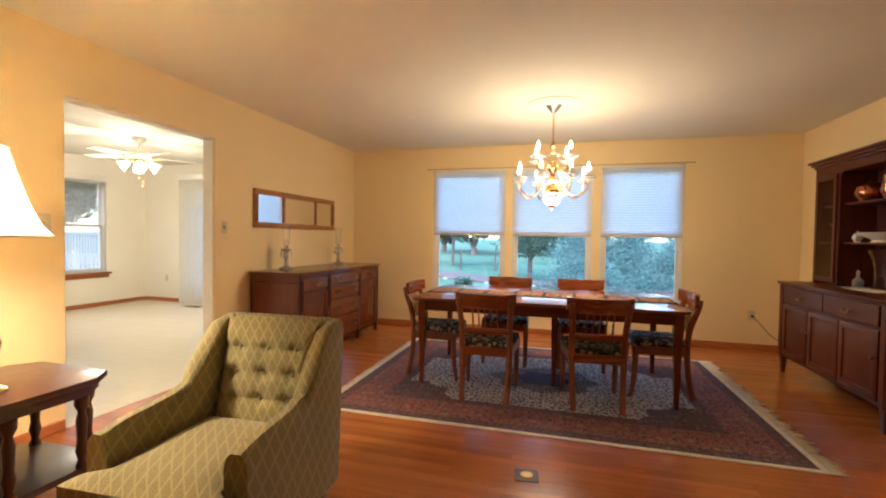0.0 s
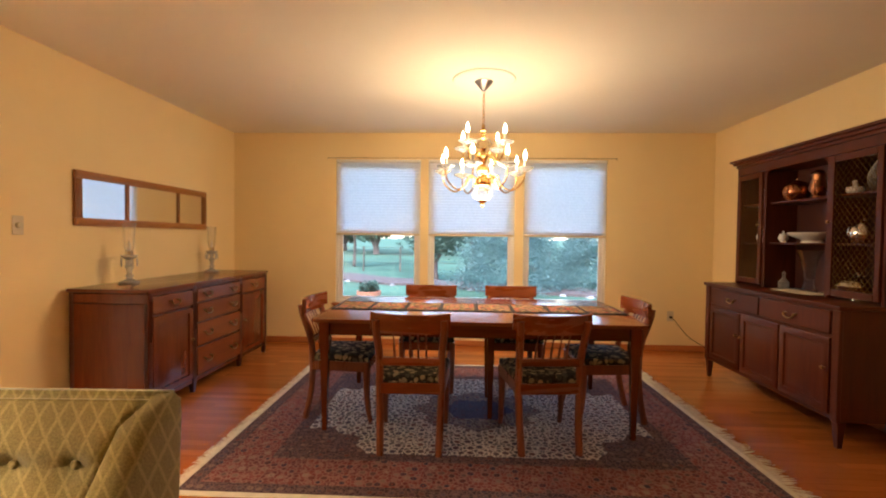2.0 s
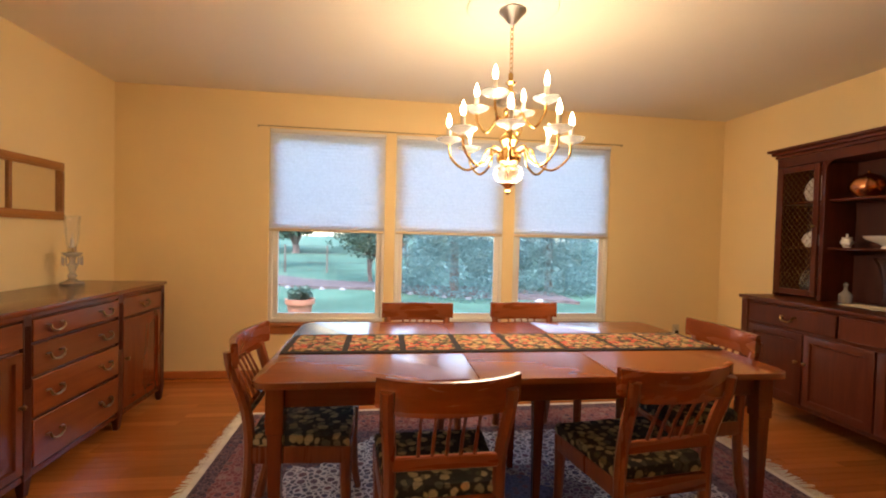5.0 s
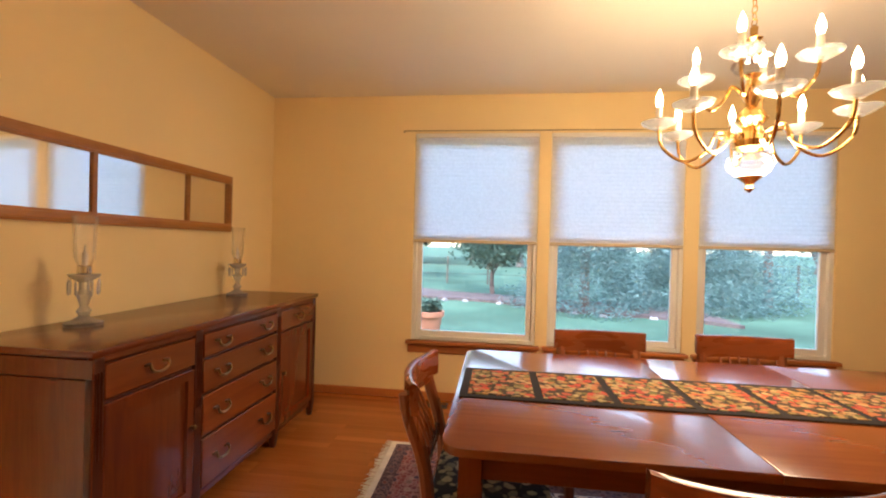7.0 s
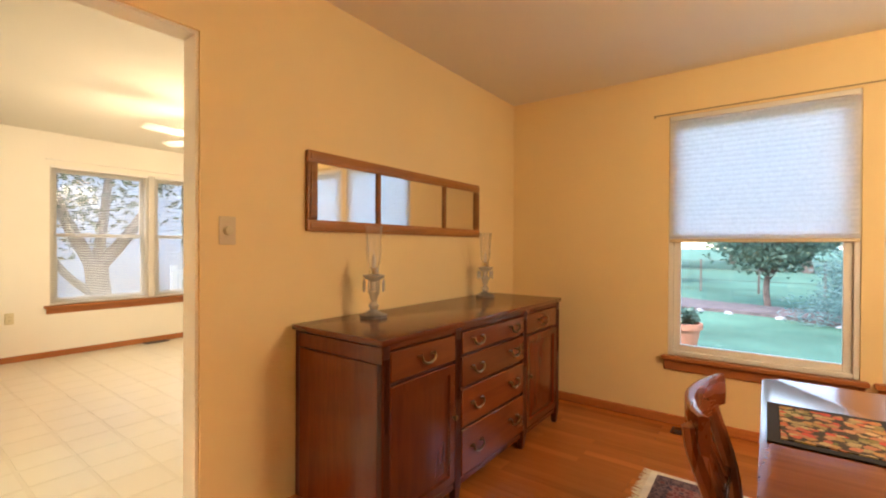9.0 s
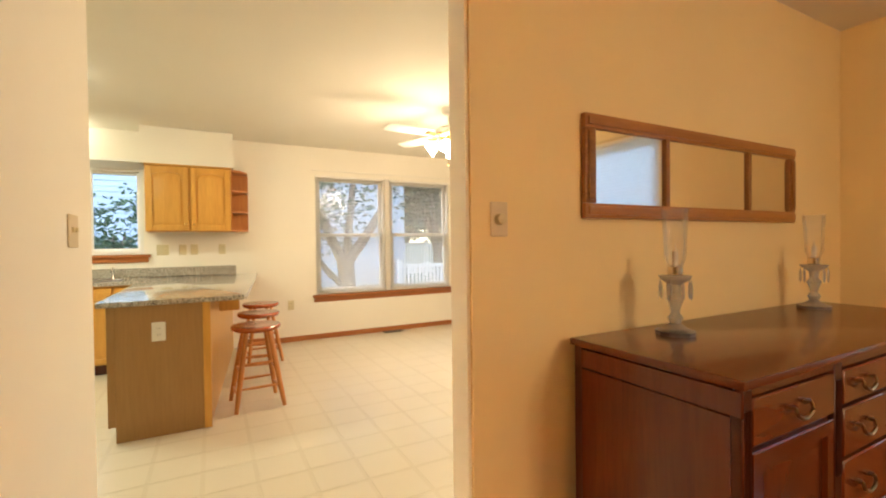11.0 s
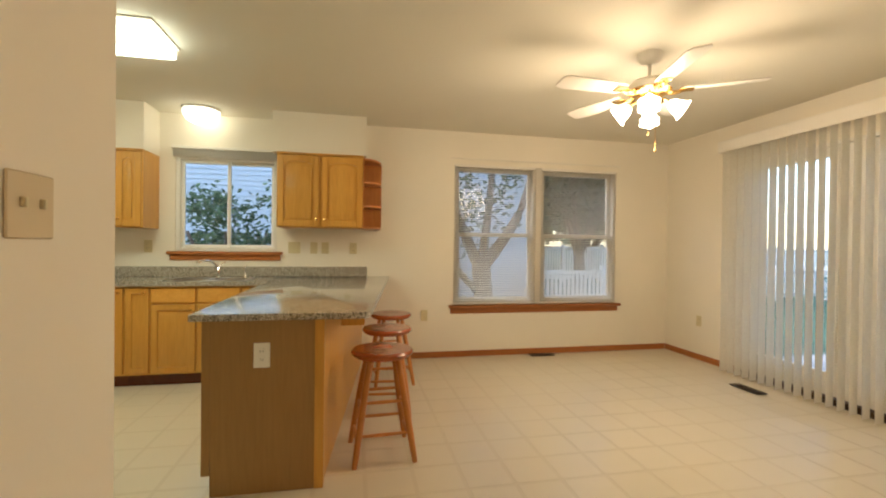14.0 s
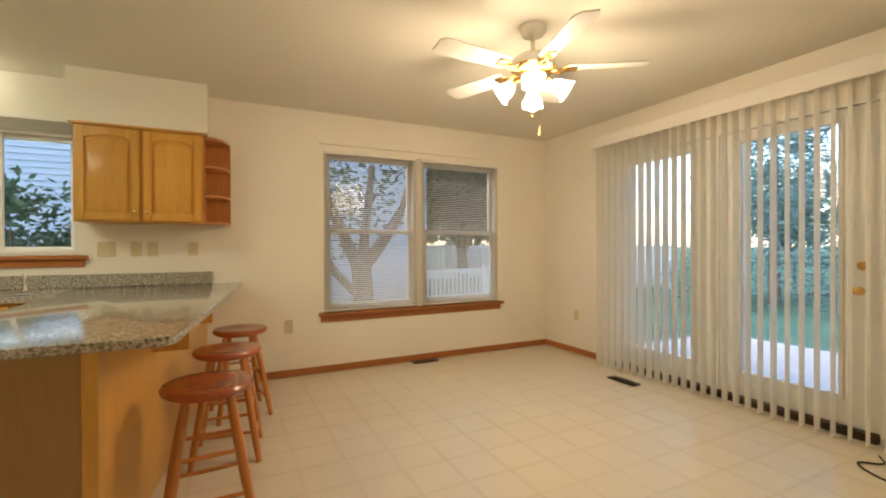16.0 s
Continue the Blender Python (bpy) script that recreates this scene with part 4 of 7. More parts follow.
def knob(parent, x, y, z, r=0.011, mat=None):
    bm = B()
    tube(bm, [(x, y, z), (x, y - 0.012, z), (x, y - 0.016, z), (x, y - 0.024, z), (x, y - 0.027, z)], [r * 0.45, r * 0.45, r, r, r * 0.4], 12)
    return part("knob", bm, mat or BRASS_OLD, parent, "small brass knob")


# sideboard: local x runs along its front, local -y is the front
def sideboard():
    L, D, Z = 1.775, 0.575, 0.868
    s = thing("sideboard", (-3.115 + D / 2, (3.505 + 5.28) / 2, 0), 90, "reddish mahogany sideboard with brass drop handles", "sideboard")
    h, d = L / 2, D / 2
    bm = B()
    prism(bm, rounded(-h, -d, h, d, 0.006, 2), Z - 0.024, Z, 0.005)
    part("top", bm, MAHOG_LIT, s)
    bm = B()
    bx(bm, -h + 0.02, -d + 0.03, 0.085, h - 0.02, d - 0.005, Z - 0.024)
    part("body", bm, MAHOGD, s)
    bm = B()
    bx(bm, -h + 0.012, -d + 0.022, 0.075, h - 0.012, -d + 0.032, 0.105, 0.003)
    bx(bm, -h + 0.012, -d + 0.014, Z - 0.05, h - 0.012, -d + 0.03, Z - 0.025, 0.003)
    part("moulding", bm, MAHOGX, s)
    cuts = [-h + 0.02, -h + 0.525, h - 0.545, h - 0.02]
    for x in cuts:
        bm = B()
        xx = min(max(x, -h + 0.035), h - 0.035)
        taper(bm, xx, -d + 0.035, 0.0, 0.085, 0.028, 0.045, 0.002)
        bx(bm, xx - 0.024, -d + 0.012, 0.085, xx + 0.024, -d + 0.04, Z - 0.03, 0.003)
        for k in (-1, 0, 1):
            tube(bm, [(xx + 0.012 * k, -d + 0.012, 0.5), (xx + 0.012 * k, -d + 0.012, Z - 0.08)], 0.0045, 6)
        part("pilaster_leg", bm, MAHOGD, s)
    for x in (-h + 0.05, h - 0.05):
        bm = B()
        taper(bm, x, d - 0.05, 0.0, 0.085, 0.03, 0.045, 0.002)
        part("back_leg", bm, MAHOG, s)
    f0, f1 = -d + 0.03, -d + 0.012
    for a, b in ((cuts[0] + 0.04, cuts[1] - 0.026), (cuts[2] + 0.026, cuts[3] - 0.04)):
        bm = B()
        bx(bm, a, f1, 0.69, b, f0, 0.812, 0.004)
        dr = part("drawer", bm, MAHOG_LIT, s)
        bail_pull(dr, (a + b) / 2, f1, 0.762)
        bm = B()
        panel_front(bm, a, 0.115, b, 0.675, f0, f1, 0.045)
        dr = part("door", bm, MAHOG, s)
        knob(dr, b - 0.022 if a < 0 else a + 0.022, f1, 0.43)
    a, b = cuts[1] + 0.026, cuts[2] - 0.026
    for z0, z1 in ((0.708, 0.812), (0.548, 0.695), (0.355, 0.535), (0.12, 0.342)):
        bm = B()
        bx(bm, a, f1 - 0.004, z0, b, f0, z1, 0.004)
        dr = part("drawer", bm, MAHOG_LIT, s)
        for k in (0.2, 0.8):
            bail_pull(dr, a + (b - a) * k, f1 - 0.004, (z0 + z1) / 2 + 0.012)
    for sgn in (-1, 1):
        bm = B()
        bx(bm, -d + 0.042, -0.006, 0.09, d - 0.01, 0.0, Z - 0.1, 0.002)
        bx(bm, -d + 0.042, -0.010, Z - 0.097, d - 0.01, 0.0, Z - 0.03, 0.003)
        bm.transform(pose(sgn * (h - 0.02), 0, 0, 0, 0, 90 * sgn))
        part("side_panel", bm, MAHOG, s)
    return s


sideboard()


def hurricane(x, y):
    c = thing("hurricane_candlestick", (x, y, 0.868), rnd(0, 40), "cut glass hurricane candlestick with prism drops on the sideboard", "candlestick", "candlesticks on the sideboard")
    bm = B()
    lathe(bm, [(0, 0), (0.066, 0), (0.068, 0.014), (0.04, 0.024), (0.018, 0.04), (0.026, 0.06), (0.014, 0.08), (0.022, 0.11), (0.03, 0.13), (0.016, 0.15), (0.02, 0.18), (0.05, 0.2), (0.056, 0.212), (0.024, 0.214), (0, 0.214)], 12)
    part("stem", bm, CRYSTAL, c, "faceted crystal stem", False)
    for i in range(8):
        a = i * math.pi / 4
        bm = B()
        x0, y0 = 0.052 * math.cos(a), 0.052 * math.sin(a)
        lathe(bm, [(0, 0.125), (0.005, 0.135), (0.0055, 0.175), (0.002, 0.19), (0, 0.2)], 5, (x0, y0, 0))
        part("prism_drop", bm, CRYSTAL, c, smooth=False)
    bm = B()
    lathe(bm, [(0.02, 0.214), (0.026, 0.218), (0.026, 0.245), (0.016, 0.25), (0, 0.25)], 16)
    part("candle_cup", bm, SILVER, c, "silver candle cup")
    bm = B()
    lathe(bm, [(0.024, 0.245), (0.036, 0.28), (0.038, 0.33), (0.041, 0.4), (0.046, 0.455), (0.0445, 0.455), (0.0395, 0.4), (0.0365, 0.33), (0.0345, 0.28), (0.0225, 0.245)], 20)
    g = part("chimney", bm, THIN, c, "clear glass chimney")
    g.visible_shadow = False
    bm = B()
    lathe(bm, [(0.0, 0.25), (0.01, 0.25), (0.01, 0.3), (0.004, 0.305), (0.0, 0.34)], 10)
    part("candle", bm, CHINA, c, "short white candle")
    return c


hurricane(-2.96, 3.87)
hurricane(-2.99, 4.99)


def wall_mirror():
    y0, y1, z0, z1 = 3.60, 5.125, 1.295, 1.682
    m = thing("wall_mirror", (XL, (y0 + y1) / 2, (z0 + z1) / 2), 0, "long three-panel mirror in an antique gilt wood frame", "mirror")
    h, v = (y1 - y0) / 2, (z1 - z0) / 2
    for nm, a, b, c, d in (("frame_bottom", -h, h, -v, -v + 0.055), ("frame_top", -h, h, v - 0.055, v), ("frame_side", -h, -h + 0.055, -v + 0.055, v - 0.055), ("frame_side", h - 0.055, h, -v + 0.055, v - 0.055)):
        bm = B()
        bx(bm, 0.002, a, c, 0.026, b, d, 0.005, 2)
        i0, i1, k0, k1 = a + 0.012, b - 0.012, c + 0.012, d - 0.012
        bx(bm, 0.024, i0, k0, 0.034, i1, k1, 0.004, 2)
        part(nm, bm, GILT, m)
    for y in (4.07 - 4.36, 4.69 - 4.36):
        bm = B()
        bx(bm, 0.01, y - 0.014, -v + 0.05, 0.026, y + 0.014, v - 0.05, 0.004)
        part("glazing_bar", bm, GILT, m)
    for a, b in ((-h + 0.05, -0.30), (-0.28, 0.32), (0.34, h - 0.05)):
        bm = B()
        bx(bm, 0.004, a, -v + 0.05, 0.014, b, v - 0.05)
        part("mirror_glass", bm, MIRROR, m, "silvered mirror glass", False)


wall_mirror()


def dining_chair(at, rz, label):
    c = thing("dining_chair", at, rz, label, "chair", "chairs round the dining table")
    bm = B()
    prism(bm, [(-0.19, -0.19), (0.19, -0.19), (0.22, 0.2), (-0.22, 0.2)], 0.39, 0.445, 0.022)
    part("seat", bm, SEATC, c, "black and cream damask upholstered seat")
    for nm, q in (("front_rail", (-0.2, 0.175, 0.335, 0.2, 0.2, 0.4)), ("back_rail", (-0.17, -0.205, 0.335, 0.17, -0.18, 0.4))):
        bm = B()
        bx(bm, *q, 0.004)
        part(nm, bm, CHERRYX, c)
    for s in (-1, 1):
        bm = B()
        prism(bm, [(s * 0.175, -0.19), (s * 0.195, -0.19), (s * 0.222, 0.19), (s * 0.202, 0.19)], 0.335, 0.4, 0.004)
        part("side_rail", bm, CHERRY, c)
        bm = B()
        pts = curve_pts([(s * 0.2, 0.185, 0.4), (s * 0.2, 0.185, 0.25), (s * 0.2, 0.195, 0.1), (s * 0.2, 0.215, 0.0)], 3)
        tube(bm, pts, [0.026 - 0.0012 * i for i in range(len(pts))], 8)
        part("front_leg", bm, CHERRY, c)
        bm = B()
        pts = curve_pts([(s * 0.165, -0.24, 0.0), (s * 0.172, -0.2, 0.18), (s * 0.178, -0.185, 0.38), (s * 0.178, -0.2, 0.54), (s * 0.188, -0.25, 0.7), (s * 0.19, -0.262, 0.77)], 4)
        tube(bm, pts, [0.022] * len(pts), 8)
        part("back_post", bm, CHERRY, c)
    # curved crest rail with swept ends, lower rail and spindles
    bm = B()
    n = 14
    rows = []
    for i in range(n + 1):
        u = -1 + 2 * i / n
        x = 0.225 * u
        y = -0.285 + 0.055 * u * u
        zt = 0.805 + 0.006 * abs(u) ** 4
        zb = 0.695 + (0.02 if abs(u) > 0.85 else 0.0)
        rows.append([bm.verts.new(p) for p in ((x, y + 0.013, zb), (x, y + 0.015, 0.75), (x, y + 0.012, zt - 0.004), (x, y, zt), (x, y - 0.013, zt - 0.004), (x, y - 0.012, 0.75), (x, y - 0.006, zb))])
    for a, b in zip(rows, rows[1:]):
        for k in range(7):
            bm.faces.new((a[k], a[(k + 1) % 7], b[(k + 1) % 7], b[k]))
    bm.faces.new(rows[0][::-1])
    bm.faces.new(rows[-1])
    part("crest_rail", bm, CHERRYX, c)
    bm = B()
    bx(bm, -0.17, -0.215, 0.50, 0.17, -0.195, 0.545, 0.005)
    part("lower_rail", bm, CHERRYX, c)
    for k in range(5):
        x = -0.09 + 0.045 * k
        bm = B()
        tube(bm, [(x, -0.205, 0.54), (x, -0.235, 0.62), (x, -0.275, 0.70)], 0.0065, 6)
        part("spindle", bm, CHERRY, c)
    return c


cl = "cherry wood dining chair with spindle back and damask seat"
ch = dining_chair((-0.75, 3.365, 0.012), 1.5, cl)
for x, y, r in ((0.03, 3.42, 6), (-0.735, 4.34, 180), (-0.03, 4.375, 180), (-1.27, 3.76, -90), (0.53, 3.83, 92)):
    copy_thing(ch, pose(x, y, 0.012, 0, 0, r))


def dining_table():
    x0, x1, y0, y1, Z = -1.395, 0.675, 3.345, 4.40, 0.732
    t = thing("dining_table", ((x0 + x1) / 2, (y0 + y1) / 2, 0.012), 0, "long cherry dining table with two leaves and tapered legs", "table")
    h, d, Z = (x1 - x0) / 2, (y1 - y0) / 2, Z - 0.012
    r = 0.055
    cut = [-h, -0.24, 0.30, h]
    outline = rounded(-h, -d, h, d, r)
    for k in range(3):
        a, b = cut[k] + (0.001 if k else 0), cut[k + 1] - (0.001 if k < 2 else 0)
        if k == 0:
            poly = [p for p in outline if p[0] < 0]
            poly = [(b, d)] + poly + [(b, -d)]
        elif k == 2:
            poly = [p for p in outline if p[0] > 0]
            i = [q for q in outline if q[0] > 0 and q[1] > 0]
            j = [q for q in outline if q[0] > 0 and q[1] < 0]
            poly = [(a, -d)] + j + i + [(a, d)]
        else:
            poly = [(a, -d), (b, -d), (b, d), (a, d)]
        bm = B()
        prism(bm, poly, Z - 0.024, Z, 0.004 if k == 1 else 0.004)
        part("table_leaf", bm, TABLEW, t)
    ins = 0.075
    for nm, q in (("long_apron", (-h + ins, -d + ins, Z - 0.115, h - ins, -d + ins + 0.02, Z - 0.026)), ("long_apron", (-h + ins, d - ins - 0.02, Z - 0.115, h - ins, d - ins, Z - 0.026))):
        bm = B()
        bx(bm, *q, 0.003)
        part(nm, bm, MAHOGX, t)
    for s in (-1, 1):
        bm = B()
        bx(bm, s * (h - ins) - 0.01, -d + ins + 0.02, Z - 0.115, s * (h - ins) + 0.01, d - ins - 0.02, Z - 0.026, 0.003)
        part("end_apron", bm, MAHOGY, t)
        for u in (-1, 1):
            bm = B()
            x, y = s * (h - 0.075), u * (d - 0.075)
            taper(bm, x, y, 0.0, Z - 0.12, 0.03, 0.055, 0.003)
            bx(bm, x - 0.031, y - 0.031, Z - 0.2, x + 0.031, y + 0.031, Z - 0.026, 0.003)
            for k in (-1, 0, 1):
                bx(bm, x - 0.033, y - 0.033, Z - 0.155 - 0.012 * k, x + 0.033, y + 0.033, Z - 0.149 - 0.012 * k, 0.001)
            part("leg", bm, MAHOG, t)
    for y in (-0.2, 0.2):
        bm = B()
        taper(bm, 0.1, y, 0.0, Z - 0.026, 0.03, 0.055, 0.003)
        part("centre_leg", bm, MAHOG, t)
    return t


dining_table()


def table_runner():
    x0, x1, yc, w, Z = -1.38, 0.67, 3.885, 0.175, 0.733
    t = thing("table_runner", ((x0 + x1) / 2, yc, Z), 0, "black-bordered needlepoint runner with flowered panels on the table", "table runner")
    h = (x1 - x0) / 2
    bm = B()
    bx(bm, -h, -w, 0, h, w, 0.004, 0.0015)
    part("cloth", bm, RUNNERB, t)
    n = 8
    step = (2 * h - 0.03) / n
    for i in range(n):
        a = -h + 0.015 + i * step
        bm = B()
        bx(bm, a + 0.014, -w + 0.03, 0.003, a + step - 0.014, w - 0.03, 0.0065, 0.001)
        part("flower_panel", bm, RUNNERF, t)


table_runner()


def rug():
    x0, x1, y0, y1 = -1.87, 1.18, 2.71, 4.94
    r = thing("area_rug", ((x0 + x1) / 2, (y0 + y1) / 2, 0), 0.6, "wine red oriental rug with cream lattice field, navy medallion and fringe", "rug")
    h, d = (x1 - x0) / 2, (y1 - y0) / 2
    bands = [(0.0, FRINGE, "selvedge", 0.006), (0.035, RUG_GUARD, "outer_guard", 0.008), (0.11, RUG_BORD, "border", 0.0085), (0.36, RUG_GUARD, "inner_guard", 0.009), (0.44, RUG_IN, "field", 0.0095)]
    for i, (ins, m, nm, z) in enumerate(bands):
        bm = B()
        a, b = h - ins, d - ins
        if i < len(bands) - 1:
            c = bands[i + 1][0] - ins
            lo = [[bm.verts.new((sx * (a - k), sy * (b - k), zz)) for sx, sy in ((-1, -1), (1, -1), (1, 1), (-1, 1))] for k, zz in ((0, 0.0005), (0, z), (c, z), (c, 0.0005))]
            for p, q in zip(lo, lo[1:]):
                for k in range(4):
                    bm.faces.new((p[k], p[(k + 1) % 4], q[(k + 1) % 4], q[k]))
        else:
            bx(bm, -a, -b, 0.0005, a, b, z)
        part(nm, bm, m, r, smooth=False)
    bm = B()
    prism(bm, [((0.42 + 0.04 * math.cos(8 * a)) * math.cos(a), (0.32 + 0.03 * math.cos(8 * a)) * math.sin(a)) for a in (2 * math.pi * i / 64 for i in range(64))], 0.005, 0.0102)
    part("medallion", bm, RUG_MED, r, smooth=False)
    bm = B()
    prism(bm, [((0.24 + 0.03 * math.cos(6 * a)) * math.cos(a), (0.17 + 0.02 * math.cos(6 * a)) * math.sin(a)) for a in (2 * math.pi * i / 48 for i in range(48))], 0.005, 0.0108)
    part("medallion_heart", bm, RUG_HEART, r, smooth=False)
    a, b = h - 0.44, d - 0.44
    for sx, sy in ((-1, -1), (1, -1), (1, 1), (-1, 1)):
        bm = B()
        arc = [(sx * (a - (0.40 + 0.03 * math.cos(10 * w)) * math.cos(w)), sy * (b - (0.32 + 0.025 * math.cos(10 * w)) * math.sin(w))) for w in (math.pi / 2 * i / 20 for i in range(21))]
        pts = [(sx * a, sy * b)] + arc
        prism(bm, pts if sx * sy > 0 else pts[::-1], 0.005, 0.0103)
        part("spandrel", bm, RUG_GUARD, r, smooth=False)
    for s in (-1, 1):
        bm = B()
        n = 210
        for i in range(n):
            y = -d + 2 * d * (i + 0.5) / n
            l = rnd(0.06, 0.11) if s > 0 else rnd(0.025, 0.05)
            k = 0.02 * math.sin(i * 0.25) + rnd(-0.012, 0.012)
            tube(bm, [(s * (h - 0.005), y, 0.004), (s * (h + l * 0.5), y + k * 0.4, 0.005), (s * (h + l), y + k, 0.0025)], [0.0045, 0.005, 0.003], 4, 0.5)
        tagged(part("fringe", bm, FRINGE, r), "knotted cream cotton fringe", kind="stuff")


rug()


def glass_back(bm, x0, z0, x1, z1, y, step=0.04, r=0.0016):
    """A diamond wire lattice."""
    for sgn in (1, -1):
        c = -2.0
        while c < 3.0:
            pts = []
            for x in (x0, x1):
                pts.append((x, z0 + (c + sgn * (x - x0) * 1.25)))
            (xa, za), (xb, zb) = pts
            dz = zb - za
            lo, hi = sorted(((z0 - za) / dz, (z1 - za) / dz))
            t0, t1 = max(0, lo), min(1, hi)
            if t1 - t0 > 0.02:
                tube(bm, [(xa + (xb - xa) * t0, y, za + dz * t0), (xa + (xb - xa) * t1, y, za + dz * t1)], r, 4)
            c += step * 1.25


HY = 4.12


def hutch():
    L, Z = 1.46, 0.862
    hx = thing("china_hutch", (XR - 0.02, HY, 0), -90, "dark walnut china hutch with wire-fronted doors", "hutch")
    # local x along the front (positive towards the camera's side), local -y is the front
    h = L / 2
    yf, yb = -0.54, 0.0
    bm = B()
    prism(bm, rounded(-h, yf, h, yb, 0.006, 2), Z - 0.026, Z, 0.006)
    part("counter", bm, HUTCHW, hx)
    bm = B()
    bx(bm, -h + 0.02, yf + 0.03, 0.16, h - 0.02, yb, Z - 0.026)
    part("base_body", bm, HUTCHW, hx)
    for x in (-h + 0.04, h - 0.04):
        for y in (yf + 0.05, yb - 0.04):
            bm = B()
            taper(bm, x, y, 0, 0.16, 0.028, 0.05, 0.002)
            part("leg", bm, HUTCHW, hx)
        bm = B()
        bx(bm, x - 0.026, yf + 0.016, 0.16, x + 0.026, yf + 0.04, Z - 0.03, 0.003)
        part("corner_post", bm, HUTCHW, hx)
    f0, f1 = yf + 0.03, yf + 0.016
    w = (L - 0.16) / 3
    for i in range(3):
        a = -h + 0.08 + i * w
        bm = B()
        panel_front(bm, a + 0.006, 0.19, a + w - 0.006, 0.655, f0, f1, 0.05)
        dr = part("door", bm, HUTCHW, hx)
        knob(dr, a + w - 0.03 if i != 1 else a + 0.03, f1, 0.47)
    w2 = (L - 0.16) / 2
    for i in range(2):
        a = -h + 0.08 + i * w2
        bm = B()
        bx(bm, a + 0.006, f1, 0.68, a + w2 - 0.006, f0, 0.82, 0.004)
        dr = part("drawer", bm, HUTCHW, hx)
        bail_pull(dr, a + w2 / 2, f1, 0.755)
    # upper case
    u0, u1, uf = -h + 0.02, h - 0.02, -0.27
    zt = 1.90
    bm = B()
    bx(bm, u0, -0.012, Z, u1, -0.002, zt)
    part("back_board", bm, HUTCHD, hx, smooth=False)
    for x in (u0, u1 - 0.022):
        bm = B()
        bx(bm, x, uf, Z, x + 0.022, -0.013, zt, 0.002)
        part("side_board", bm, HUTCHW, hx)
    for z in (1.22, 1.55):
        bm = B()
        bx(bm, u0 + 0.023, uf + 0.04, z, u1 - 0.023, -0.013, z + 0.016, 0.002)
        part("shelf", bm, HUTCHW, hx)
    bm = B()
    bx(bm, u0, uf, 1.83, u1, -0.013, zt, 0.003)
    part("top_board", bm, HUTCHW, hx)
    for k, (o, z0, z1) in enumerate(((0.012, zt, zt + 0.025), (0.03, zt + 0.025, zt + 0.05), (0.05, zt + 0.05, zt + 0.07))):
        bm = B()
        bx(bm, u0 - o, uf - o, z0, u1 + o, -0.002, z1, 0.006, 2)
        part("cornice", bm, HUTCHW, hx)
    c0, c1 = -0.335, 0.27
    for x in (c0 - 0.03, c1):
        bm = B()
        bx(bm, x, uf + 0.002, Z, x + 0.03, -0.014, 1.83, 0.003)
        part("divider", bm, HUTCHW, hx)
    for s, x in ((1, c0), (-1, c1)):
        bm = B()
        n = 6
        arc = [(x + s * 0.06 * (1 - math.sin(a)), 1.83 - 0.05 * (1 - math.cos(a))) for a in (math.pi / 2 * i / n for i in range(n + 1))]
        poly = [(x, 1.83)] + [(px, pz) for px, pz in arc]
        lo = [bm.verts.new((px, uf + 0.003, pz)) for px, pz in poly]
        hi = [bm.verts.new((px, uf + 0.022, pz)) for px, pz in poly]
        bm.faces.new(lo)
        bm.faces.new(hi[::-1])
        for i in range(len(poly)):
            bm.faces.new((lo[i], lo[(i + 1) % len(poly)], hi[(i + 1) % len(poly)], hi[i]))
        part("arch_bracket", bm, HUTCHW, hx)
    for a, b in ((u0 + 0.024, c0 - 0.032), (c1 + 0.032, u1 - 0.024)):
        bm = B()
        d0, d1 = uf - 0.012, uf + 0.006
        for q in ((a, d0, Z + 0.02, a + 0.04, d1, 1.825), (b - 0.04, d0, Z + 0.02, b, d1, 1.825), (a + 0.04, d0, Z + 0.02, b - 0.04, d1, Z + 0.065), (a + 0.04, d0, 1.78, b - 0.04, d1, 1.825)):
            bx(bm, *q, 0.003)
        dr = part("wire_door", bm, HUTCHW, hx)
        bm = B()
        glass_back(bm, a + 0.04, Z + 0.065, b - 0.04, 1.78, uf - 0.003)
        part("lattice", bm, BRASS_OLD, dr, "brass diamond wire lattice")
        knob(dr, b - 0.02 if a < 0 else a + 0.02, d0, 1.38)
    return hx


hutch()


def on_hutch(name, lx, ly, z, label, cat, prof, mat, extra=None, n=24):
    """A turned vessel on the hutch; lx along its front."""
    t = thing(name, (XR - 0.02 + ly, HY - lx, z), rnd(0, 60), label, cat)
    bm = B()
    lathe(bm, prof, n)
    part("body", bm, mat, t)
    if extra:
        extra(t)
    return t


def pot_bits(mat, r=0.06, h=0.1):
    def make(t):
        bm = B()
        tube(bm, curve_pts([(r * 0.8, 0, h * 0.3), (r * 1.5, 0, h * 0.5), (r * 1.9, 0, h * 0.95)], 4), [0.012, 0.011, 0.011, 0.01, 0.009, 0.009, 0.008, 0.008, 0.007], 8)
        part("spout", bm, mat, t)
        bm = B()
        tube(bm, curve_pts([(-r * 0.85, 0, h * 0.85), (-r * 1.6, 0, h * 0.8), (-r * 1.6, 0, h * 0.35), (-r * 0.9, 0, h * 0.2)], 4), 0.006, 8)
        part("handle", bm, mat, t)
        bm = B()
        lathe(bm, [(0, h + 0.035), (0.008, h + 0.03), (0.006, h + 0.02), (r * 0.5, h), (r * 0.55, h - 0.006), (0, h - 0.006)], 18)
        part("lid", bm, mat, t)
    return make


